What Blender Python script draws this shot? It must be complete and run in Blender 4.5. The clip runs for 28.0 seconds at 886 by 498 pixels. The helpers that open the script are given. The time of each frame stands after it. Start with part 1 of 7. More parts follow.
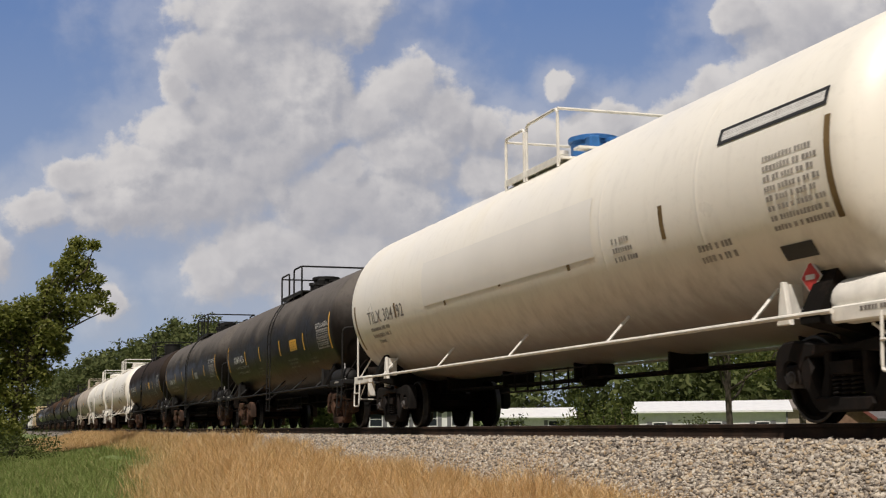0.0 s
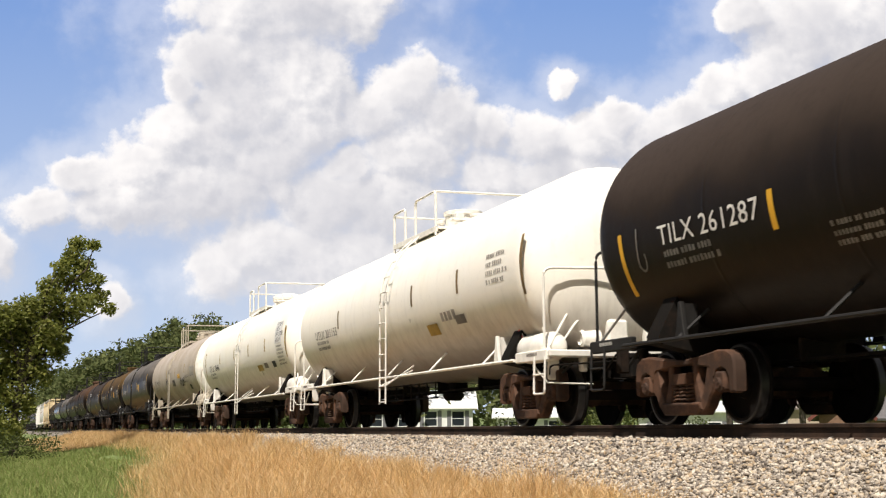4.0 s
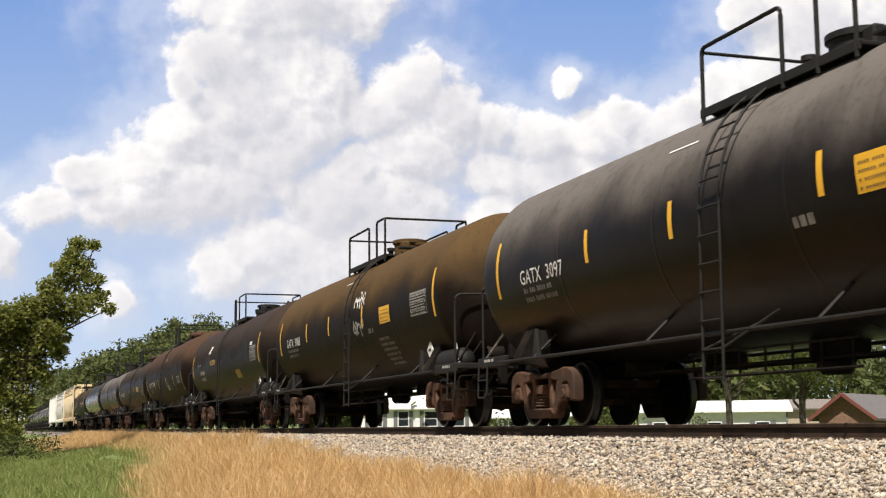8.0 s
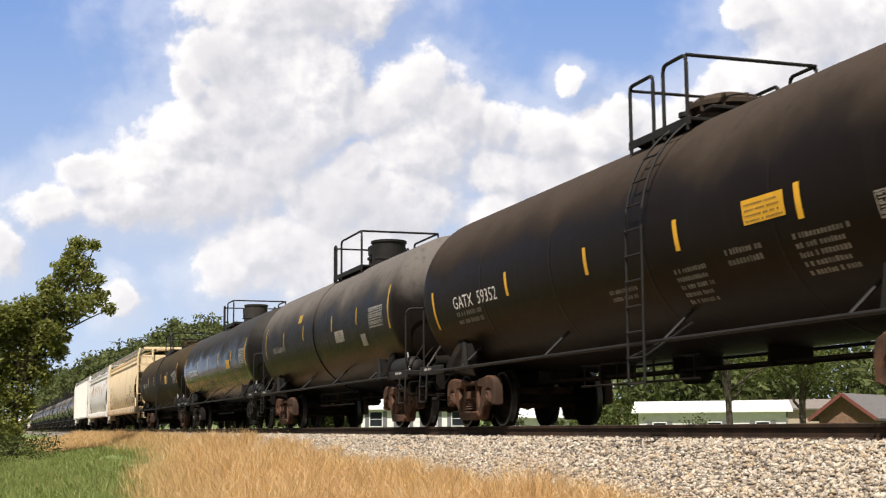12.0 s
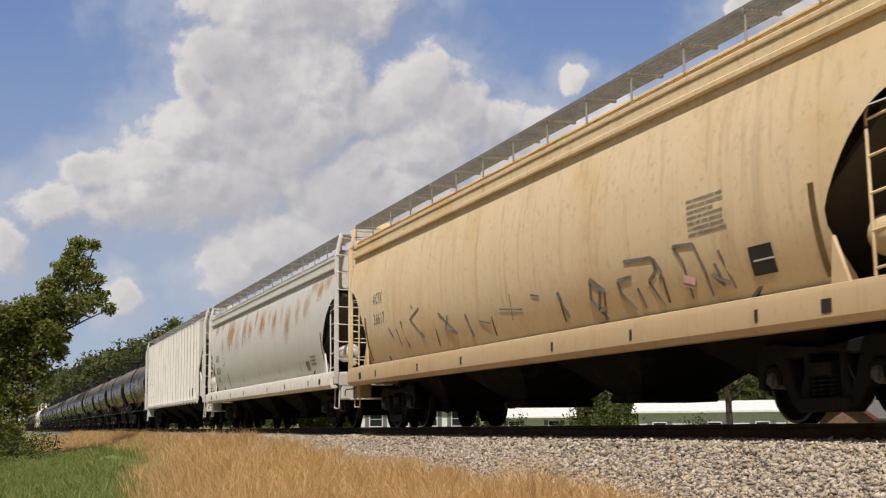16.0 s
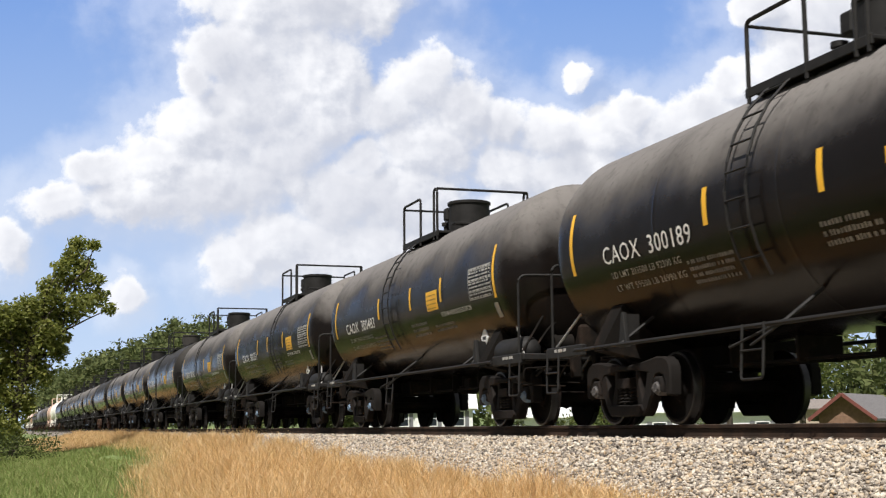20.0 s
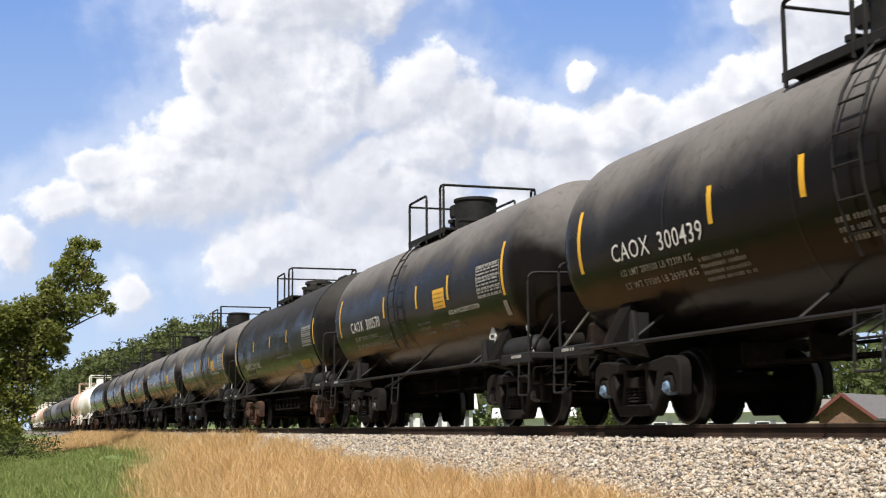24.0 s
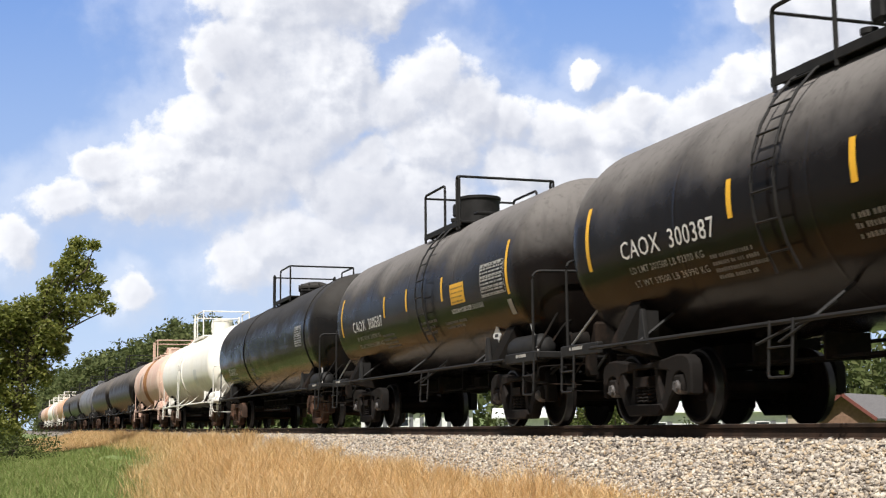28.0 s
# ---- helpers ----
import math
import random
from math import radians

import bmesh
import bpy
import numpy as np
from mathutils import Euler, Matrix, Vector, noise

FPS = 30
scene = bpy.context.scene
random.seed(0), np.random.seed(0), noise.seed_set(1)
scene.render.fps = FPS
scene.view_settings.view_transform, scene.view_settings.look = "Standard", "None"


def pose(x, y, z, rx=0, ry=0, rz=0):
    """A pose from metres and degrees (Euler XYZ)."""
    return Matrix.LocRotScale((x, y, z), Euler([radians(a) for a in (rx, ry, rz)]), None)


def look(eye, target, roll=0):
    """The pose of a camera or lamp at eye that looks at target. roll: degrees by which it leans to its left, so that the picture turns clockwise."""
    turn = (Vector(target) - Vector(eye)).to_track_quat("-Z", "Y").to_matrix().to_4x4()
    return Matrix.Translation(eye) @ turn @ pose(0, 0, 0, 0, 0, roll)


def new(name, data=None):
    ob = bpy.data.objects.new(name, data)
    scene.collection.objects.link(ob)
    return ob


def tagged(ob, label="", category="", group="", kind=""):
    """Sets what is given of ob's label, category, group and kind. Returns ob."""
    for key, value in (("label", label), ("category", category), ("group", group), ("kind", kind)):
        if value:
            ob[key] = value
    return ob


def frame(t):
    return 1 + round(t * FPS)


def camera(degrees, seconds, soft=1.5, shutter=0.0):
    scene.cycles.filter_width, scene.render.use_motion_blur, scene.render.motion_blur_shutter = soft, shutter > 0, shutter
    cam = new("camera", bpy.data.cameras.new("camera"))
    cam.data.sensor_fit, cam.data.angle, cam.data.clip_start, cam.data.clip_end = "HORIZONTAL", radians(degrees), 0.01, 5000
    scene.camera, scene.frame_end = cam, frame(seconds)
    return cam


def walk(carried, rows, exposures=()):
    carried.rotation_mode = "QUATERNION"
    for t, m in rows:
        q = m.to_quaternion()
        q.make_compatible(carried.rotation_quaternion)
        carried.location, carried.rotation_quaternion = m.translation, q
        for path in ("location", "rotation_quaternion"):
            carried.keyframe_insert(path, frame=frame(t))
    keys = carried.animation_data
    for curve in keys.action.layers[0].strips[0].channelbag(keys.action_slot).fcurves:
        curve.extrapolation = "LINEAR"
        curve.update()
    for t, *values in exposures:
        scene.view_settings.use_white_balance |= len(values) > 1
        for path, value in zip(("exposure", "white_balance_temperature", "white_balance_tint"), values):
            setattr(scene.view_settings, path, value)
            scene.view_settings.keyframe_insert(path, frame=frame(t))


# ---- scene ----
# World: x runs along the track, the way the train goes; y away from the camera; z up, 0 at the rail head.
TRACK_Y = 8.875          # centre line of the track
GAUGE = 0.7525           # half gauge to the rail's centre
WHEEL_R = 0.457


KNOTS = [-225.088, -168.939, -111.947, -56.641, 0.0, 57.645, 115.894, 174.332, 232.938]      # metres come at every 3.5 s


def knot_bends():
    n, h = len(KNOTS), 3.5
    m, r = np.eye(n), np.zeros(n)
    for i in range(1, n - 1):
        m[i, i - 1:i + 2] = (h / 6, 2 * h / 3, h / 6)
        r[i] = (KNOTS[i - 1] - 2 * KNOTS[i] + KNOTS[i + 1]) / h
    return np.linalg.solve(m, r)


BENDS = knot_bends()


def travel(t):
    """How far the train has come at t seconds, in metres, 0 at 14 s: a smooth spline through the knots."""
    i = min(int(t / 3.5), len(KNOTS) - 2)
    b = t / 3.5 - i
    a = 1 - b
    return float(a * KNOTS[i] + b * KNOTS[i + 1] + ((a ** 3 - a) * BENDS[i] + (b ** 3 - b) * BENDS[i + 1]) * 3.5 ** 2 / 6)


# ---- camera: on a tripod, at the height of the rail head ----
cam = camera(37.094, 28.0, soft=1.2, shutter=0.06)
EYE = (0.0, 0.0, 0.0)
AIM = (-0.9390, 0.3170, 0.1334)
walk(cam, [(0, look(EYE, AIM, -0.5)), (28, look(EYE, AIM, -0.5))],
     [(0, -0.30, 6600, 13), (0.6, -0.18, 6620, 13), (1.3, 0.22, 6620, 13), (2.0, 0.45, 6620, 12), (3.5, 0.47, 6620, 12), (4.4, 0.25, 6640, 12), (5.5, -0.20, 6620, 13), (6.2, -0.18, 6600, 13), (6.5, -0.05, 6650, 13), (7.0, 0.10, 6600, 13),
      (7.6, 0.44, 6640, 12), (14.5, 0.49, 6620, 12), (15.3, 0.29, 6660, 12), (16.0, -0.13, 6680, 13), (17.0, -0.22, 6560, 13), (18.0, -0.30, 6480, 13), (18.9, -0.28, 6380, 12), (19.6, 0.25, 6340, 11), (20.2, 0.47, 6270, 11), (28, 0.47, 6240, 11)])

# ---- world, sun ----
SUN_DIR = Vector((0.50, -0.39, 1.0)).normalized()
world = bpy.data.worlds.new("world")
scene.world = world
world.use_nodes = True
wn = world.node_tree.nodes
sky = wn.new("ShaderNodeTexSky")
sky.sky_type = "NISHITA"
sky.sun_disc = False
sky.sun_elevation = math.asin(SUN_DIR.z)
sky.sun_rotation = math.atan2(SUN_DIR.x, SUN_DIR.y)
sky.dust_density = 1.5
wn["Background"].inputs["Strength"].default_value = 0.028
# broken cumulus all round the sky
wl_ = world.node_tree.links
w_tc = wn.new("ShaderNodeTexCoord")
w_no = wn.new("ShaderNodeTexNoise")
w_no.inputs["Scale"].default_value, w_no.inputs["Detail"].default_value = 3.2, 6.0
wl_.new(w_tc.outputs["Generated"], w_no.inputs["Vector"])
w_mr = wn.new("ShaderNodeMapRange")
w_mr.interpolation_type = "SMOOTHSTEP"
for k_, v_ in ((1, 0.40), (2, 0.60), (3, 0.50), (4, 0.92)):
    w_mr.inputs[k_].default_value = v_
wl_.new(w_no.outputs[0], w_mr.inputs[0])
w_mx = wn.new("ShaderNodeMix")
w_mx.data_type = "RGBA"
wl_.new(w_mr.outputs[0], w_mx.inputs[0])
wl_.new(sky.outputs[0], w_mx.inputs[6])
w_mx.inputs[7].default_value = (10.5, 10.6, 10.9, 1.0)
wl_.new(w_mx.outputs[2], wn["Background"].inputs["Color"])
sun = new("sun", bpy.data.lights.new("sun", "SUN"))
sun.data.energy = 5.0
sun.data.angle = radians(0.55)
sun.data.color = (1.0, 0.95, 0.87)
sun.matrix_world = look(SUN_DIR * 50, (0, 0, 0))


# ---- materials ----
def material(name, rough=0.6, metal=0.0, spec=0.5):
    m = bpy.data.materials.new(name)
    m.use_nodes = True
    b = m.node_tree.nodes["Principled BSDF"]
    b.inputs["Roughness"].default_value = rough
    b.inputs["Metallic"].default_value = metal
    b.inputs["Specular IOR Level"].default_value = spec
    return m, m.node_tree.nodes, m.node_tree.links, b


def node(nodes, links, kind, values=(), **props):
    n = nodes.new(kind)
    for k, v in props.items():
        setattr(n, k, v)
    for key, v in values:
        if isinstance(v, bpy.types.NodeSocket):
            links.new(v, n.inputs[key])
        else:
            n.inputs[key].default_value = v
    return n


def noise_of(nodes, links, vec, scale, detail=4.0, rough=0.55, stretch=None):
    if stretch:
        vec = node(nodes, links, "ShaderNodeMapping", [(0, vec), ("Scale", stretch)]).outputs[0]
    return node(nodes, links, "ShaderNodeTexNoise", [("Vector", vec), ("Scale", scale), ("Detail", detail), ("Roughness", rough)]).outputs[0]


def ramp(nodes, links, fac, lo, hi):
    return node(nodes, links, "ShaderNodeMapRange", [(0, fac), (1, lo), (2, hi), (3, 0.0), (4, 1.0)], interpolation_type="SMOOTHSTEP").outputs[0]


def mixc(nodes, links, fac, a, b, mode="MIX"):
    n = node(nodes, links, "ShaderNodeMix", data_type="RGBA", blend_type=mode)
    for key, v in ((0, fac), (6, a), (7, b)):
        if isinstance(v, bpy.types.NodeSocket):
            links.new(v, n.inputs[key])
        else:
            n.inputs[key].default_value = v if isinstance(v, float) else (*v[:3], 1.0)
    return n.outputs[2]


def math_n(nodes, links, op, a, b=0.0):
    return node(nodes, links, "ShaderNodeMath", [(0, a), (1, b)], operation=op).outputs[0]


def painted(name, base, stain, grime, rough=0.5, streak=0.5, patch=0.45, bump=0.15, gloss_var=0.15, top=0.0, spec=0.5, belly=0.0, clean=None, wave=0.0, dust_sheen_z=(2.25, 3.25)):
    """Weathered paint: two scales of stain, run-down streaks, grime; each object differs a little."""
    m, n, l, b = material(name, rough, 0.0, spec)
    tc = node(n, l, "ShaderNodeTexCoord")
    oi = node(n, l, "ShaderNodeObjectInfo")
    shift = node(n, l, "ShaderNodeVectorMath", [(0, tc.outputs["Object"]), (1, oi.outputs["Random"])], operation="ADD").outputs[0]
    big = noise_of(n, l, shift, 0.55, 5.0, 0.6)
    fine = noise_of(n, l, shift, 9.0, 6.0, 0.65)
    run = noise_of(n, l, shift, 1.0, 4.0, 0.6, (5.0, 5.0, 0.28))
    fac = math_n(n, l, "MULTIPLY", ramp(n, l, big, patch, patch + 0.25), 0.85)
    if top:         # dust that settled on the upper half; on the blacks it also paints in sunlit sheen
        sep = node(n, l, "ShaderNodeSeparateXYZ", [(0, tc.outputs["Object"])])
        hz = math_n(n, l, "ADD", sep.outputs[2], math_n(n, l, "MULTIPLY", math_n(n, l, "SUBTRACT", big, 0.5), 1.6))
        fac = math_n(n, l, "MULTIPLY", ramp(n, l, hz, *dust_sheen_z), top)
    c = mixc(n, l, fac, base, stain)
    c = mixc(n, l, math_n(n, l, "MULTIPLY", ramp(n, l, run, 0.5, 0.72), streak), c, grime)
    c = mixc(n, l, math_n(n, l, "MULTIPLY", ramp(n, l, fine, 0.52, 0.75), 0.35 if streak > 0.1 else 0.08), c, grime)
    if belly:       # soot thrown up from the track, with a ragged upper rim; on tanks also painted-in belly shade
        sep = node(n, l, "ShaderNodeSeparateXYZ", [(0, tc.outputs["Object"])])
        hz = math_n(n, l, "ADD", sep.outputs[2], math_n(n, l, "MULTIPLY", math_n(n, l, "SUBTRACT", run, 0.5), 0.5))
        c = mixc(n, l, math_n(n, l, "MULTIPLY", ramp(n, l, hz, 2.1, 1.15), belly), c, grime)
    l.new(c, b.inputs["Base Color"])
    rv = node(n, l, "ShaderNodeMapRange", [(0, big), (1, 0.3), (2, 0.7), (3, rough - gloss_var), (4, rough + gloss_var)]).outputs[0]
    if clean is not None:       # the dusted, lightened top is matt, bare paint glossy
        bare = node(n, l, "ShaderNodeMapRange", [(0, fac), (1, 0.0), (2, 0.5), (3, clean), (4, rough + 0.15)]).outputs[0]
        rv = math_n(n, l, "ADD", bare, math_n(n, l, "MULTIPLY", math_n(n, l, "SUBTRACT", fine, 0.5), 0.18))
        l.new(node(n, l, "ShaderNodeMapRange", [(0, fac), (1, 0.0), (2, 0.5), (3, spec), (4, 0.1)]).outputs[0], b.inputs["Specular IOR Level"])
    l.new(rv, b.inputs["Roughness"])
    bp = node(n, l, "ShaderNodeBump", [("Height", fine), ("Strength", bump), ("Distance", 0.01)])
    if wave:
        slow = noise_of(n, l, shift, 1.5, 2.0, 0.4, (0.55, 1.0, 1.0))
        bw = node(n, l, "ShaderNodeBump", [("Height", slow), ("Strength", wave), ("Distance", 0.12)])
        l.new(bw.outputs[0], bp.inputs["Normal"])
    l.new(bp.outputs[0], b.inputs["Normal"])
    return m


def plain(name, col, rough=0.6, metal=0.0, var=0.25, scale=6.0, spec=0.4):
    m, n, l, b = material(name, rough, metal, spec)
    tc = node(n, l, "ShaderNodeTexCoord")
    fine = noise_of(n, l, tc.outputs["Object"], scale, 5.0, 0.6)
    dark = tuple(c * (1 - var) for c in col)
    l.new(mixc(n, l, ramp(n, l, fine, 0.35, 0.7), col, dark), b.inputs["Base Color"])
    bp = node(n, l, "ShaderNodeBump", [("Height", fine), ("Strength", 0.12), ("Distance", 0.01)])
    l.new(bp.outputs[0], b.inputs["Normal"])
    return m


def rusted(name, base, rust, amount=0.5, rough=0.75, spec=0.2):
    m, n, l, b = material(name, rough, 0.0, spec)
    tc = node(n, l, "ShaderNodeTexCoord")
    big = noise_of(n, l, tc.outputs["Object"], 2.2, 6.0, 0.65)
    fine = noise_of(n, l, tc.outputs["Object"], 22.0, 5.0, 0.6)
    c = mixc(n, l, ramp(n, l, big, 0.62 - amount * 0.4, 0.8 - amount * 0.4), base, rust)
    c = mixc(n, l, math_n(n, l, "MULTIPLY", ramp(n, l, fine, 0.45, 0.7), 0.4), c, tuple(x * 0.45 for x in rust))
    l.new(c, b.inputs["Base Color"])
    bp = node(n, l, "ShaderNodeBump", [("Height", fine), ("Strength", 0.35), ("Distance", 0.01)])
    l.new(bp.outputs[0], b.inputs["Normal"])
    return m


# Blacks: the pale upper half is dust plus sunlit sheen put into the colour.
M_BLACK = painted("black_paint", (0.0085, 0.0066, 0.0056), (0.150, 0.134, 0.121), (0.015, 0.0122, 0.010), 0.6, 0.3, bump=0.08, top=0.85, spec=0.10, clean=0.36, wave=0.15, dust_sheen_z=(2.35, 3.4))
M_CLEAN = painted("clean_black_paint", (0.0075, 0.0058, 0.0050), (0.185, 0.171, 0.160), (0.013, 0.011, 0.0095), 0.6, 0.22, bump=0.05, top=0.85, spec=0.13, clean=0.22, wave=0.22, dust_sheen_z=(2.45, 3.55))
M_BLACK2 = painted("black_gloss_paint", (0.0070, 0.0063, 0.0058), (0.050, 0.046, 0.042), (0.018, 0.015, 0.013), 0.5, 0.2, bump=0.05, top=0.8, spec=0.22, clean=0.2, wave=0.25, dust_sheen_z=(2.4, 3.5))
M_BROWN = painted("black_paint_brown_dust", (0.0095, 0.0068, 0.0052), (0.092, 0.056, 0.023), (0.024, 0.018, 0.012), 0.65, 0.3, 0.42, top=0.95, spec=0.07, clean=0.5)
M_OLIVE = painted("black_paint_olive_dust", (0.0095, 0.0068, 0.0052), (0.055, 0.040, 0.021), (0.024, 0.018, 0.012), 0.6, 0.3, 0.42, top=0.9, spec=0.07, clean=0.5)
M_RED = painted("black_paint_rust_dust", (0.0105, 0.0070, 0.0053), (0.072, 0.041, 0.026), (0.024, 0.017, 0.012), 0.65, 0.3, 0.40, top=0.95, spec=0.07, clean=0.5, dust_sheen_z=(2.5, 3.5))
M_DUSK = painted("black_paint_thin_brown_dust", (0.0095, 0.0068, 0.0054), (0.054, 0.040, 0.030), (0.020, 0.0155, 0.012), 0.7, 0.3, 0.40, top=0.95, spec=0.08, clean=0.45, dust_sheen_z=(2.5, 3.5))
M_BLACK3 = painted("matte_black_paint", (0.0095, 0.0068, 0.0054), (0.042, 0.030, 0.0235), (0.020, 0.015, 0.012), 0.6, 0.35, 0.40, top=0.9, spec=0.10, clean=0.42)
# White and beige bellies: shade is painted into the colour together with the soot.
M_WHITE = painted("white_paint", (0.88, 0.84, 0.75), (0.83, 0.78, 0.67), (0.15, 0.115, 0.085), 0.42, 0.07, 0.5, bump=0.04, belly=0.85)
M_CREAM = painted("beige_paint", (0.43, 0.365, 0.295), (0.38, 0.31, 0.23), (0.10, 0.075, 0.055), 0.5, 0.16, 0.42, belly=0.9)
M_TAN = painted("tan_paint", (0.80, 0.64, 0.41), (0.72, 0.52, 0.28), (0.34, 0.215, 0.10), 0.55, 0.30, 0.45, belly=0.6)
M_GREY = painted("pale_grey_paint", (0.70, 0.69, 0.66), (0.60, 0.59, 0.56), (0.40, 0.36, 0.31), 0.5, 0.25, 0.5, belly=0.4)
M_LGREY = painted("light_grey_paint", (0.72, 0.70, 0.66), (0.58, 0.57, 0.54), (0.48, 0.44, 0.38), 0.5, 0.15, 0.45)
M_WTRIM = plain("white_trim_paint", (0.80, 0.77, 0.70), 0.5, 0.0, 0.18, 5.0)
M_CTRIM = plain("beige_trim_paint", (0.50, 0.44, 0.35), 0.5, 0.0, 0.25, 5.0)
M_SLOPE = painted("dusty_dark_primer", (0.085, 0.072, 0.062), (0.13, 0.11, 0.095), (0.05, 0.04, 0.033), 0.8, 0.4, spec=0.15)
M_PINK = painted("faded_red_paint", (0.62, 0.42, 0.33), (0.66, 0.54, 0.44), (0.33, 0.16, 0.10), 0.6, 0.5, 0.45)
M_SLATE = painted("slate_grey_paint", (0.16, 0.16, 0.17), (0.11, 0.11, 0.11), (0.08, 0.07, 0.06), 0.5, 0.4)
M_ORANGE = painted("orange_rust_paint", (0.55, 0.30, 0.17), (0.70, 0.62, 0.52), (0.30, 0.14, 0.07), 0.65, 0.6)
M_FRAME = plain("black_steel", (0.016, 0.015, 0.014), 0.65, 0.0, 0.4, spec=0.25)
M_UNDER = rusted("grimy_underframe", (0.008, 0.007, 0.006), (0.022, 0.015, 0.011), 0.35, 0.85, 0.1)
M_TRUCK = rusted("rusty_cast_steel", (0.045, 0.027, 0.019), (0.10, 0.052, 0.032), 0.55, 0.8)
M_TRUCK2 = rusted("dark_cast_steel", (0.010, 0.0085, 0.0075), (0.022, 0.015, 0.012), 0.35, 0.8, 0.15)
M_WHEEL = rusted("wheel_steel", (0.007, 0.006, 0.0055), (0.016, 0.010, 0.008), 0.4, 0.85, 0.08)
M_TREAD = plain("bright_tread", (0.075, 0.072, 0.07), 0.42, 1.0, 0.3)
M_CAP = plain("bearing_cap_steel", (0.13, 0.12, 0.115), 0.6, 0.2, 0.5)
M_CAPBLUE = plain("blue_bearing_cap", (0.16, 0.24, 0.34), 0.5, 0.0, 0.3)
M_YELLOW = plain("yellow_reflective", (0.78, 0.43, 0.025), 0.45, 0.0, 0.18, 3.0)
M_YDIRTY = plain("dirty_yellow_reflective", (0.42, 0.27, 0.04), 0.6, 0.0, 0.4, 3.0)
M_OCHRE = plain("ochre_strip", (0.20, 0.13, 0.05), 0.7, 0.0, 0.4, 3.0)
M_LETTER = plain("white_lettering", (0.74, 0.73, 0.70), 0.6, 0.0, 0.25, 4.0)
M_LETPALE = plain("worn_grey_lettering", (0.40, 0.37, 0.33), 0.7, 0.0, 0.4, 4.0)
M_LETDIM = plain("faded_white_lettering", (0.19, 0.18, 0.165), 0.7, 0.0, 0.5, 5.0)
M_LETBLK = plain("black_lettering", (0.03, 0.03, 0.03), 0.6, 0.0, 0.3, 4.0)
M_LETGREY = plain("faded_black_lettering", (0.20, 0.18, 0.16), 0.7, 0.0, 0.4, 4.0)
M_PANEL = plain("white_stencil_panel", (0.36, 0.35, 0.32), 0.6, 0.0, 0.35, 4.0)
M_REDSIGN = plain("red_placard", (0.55, 0.05, 0.04), 0.5, 0.0, 0.2, 4.0)
M_FASCIA_PINK = plain("faded_pink_spray", (0.55, 0.33, 0.29), 0.7, 0.0, 0.3, 6.0)
M_BLUE = plain("blue_bonnet", (0.04, 0.17, 0.45), 0.45, 0.0, 0.3)
M_RUSTPATCH = rusted("rust_streak", (0.42, 0.22, 0.09), (0.30, 0.12, 0.045), 0.5, 0.85)
def rust_bloom():
    """Rust that eats through paint: ragged blotches, thin at their rims and run downwards."""
    m, n, l, b = material("rust_bloom", 0.85, 0.0, 0.2)
    tc = node(n, l, "ShaderNodeTexCoord")
    off = node(n, l, "ShaderNodeVectorMath", [(0, tc.outputs["Generated"]), (1, (0.5, 0.5, 0.5))], operation="SUBTRACT").outputs[0]
    off = node(n, l, "ShaderNodeVectorMath", [(0, off), (1, (2.0, 0.0, 2.0))], operation="MULTIPLY").outputs[0]
    rim = node(n, l, "ShaderNodeVectorMath", [(0, off)], operation="LENGTH").outputs["Value"]
    big = noise_of(n, l, tc.outputs["Object"], 2.6, 7.0, 0.7, (1.6, 1.0, 0.7))
    fine = noise_of(n, l, tc.outputs["Object"], 14.0, 6.0, 0.7, (1.6, 1.0, 0.6))
    v = math_n(n, l, "SUBTRACT", math_n(n, l, "MULTIPLY", big, 2.4), rim)
    v = math_n(n, l, "ADD", v, math_n(n, l, "MULTIPLY", math_n(n, l, "SUBTRACT", fine, 0.5), 1.9))
    oi = node(n, l, "ShaderNodeObjectInfo")
    l.new(mixc(n, l, ramp(n, l, fine, 0.35, 0.65), (0.62, 0.40, 0.21), (0.46, 0.215, 0.085)), b.inputs["Base Color"])
    l.new(math_n(n, l, "MULTIPLY", ramp(n, l, v, 0.10, 1.25), node(n, l, "ShaderNodeMapRange", [(0, oi.outputs["Random"]), (3, 0.30), (4, 0.85)]).outputs[0]), b.inputs["Alpha"])
    return m


M_BLOOM = rust_bloom()
M_GRATE = plain("galvanised_grating", (0.34, 0.33, 0.31), 0.55, 0.4, 0.3)
M_RAIL = rusted("rail_steel", (0.026, 0.017, 0.012), (0.048, 0.028, 0.018), 0.5, 0.8)
M_RAILTOP = plain("rail_head", (0.45, 0.44, 0.43), 0.3, 1.0, 0.2)
M_WPANEL = plain("clean_white_paint", (0.82, 0.79, 0.73), 0.45, 0.0, 0.05, 0.7)
M_TIE = plain("creosoted_timber", (0.035, 0.028, 0.023), 0.9, 0.0, 0.4, 8.0)


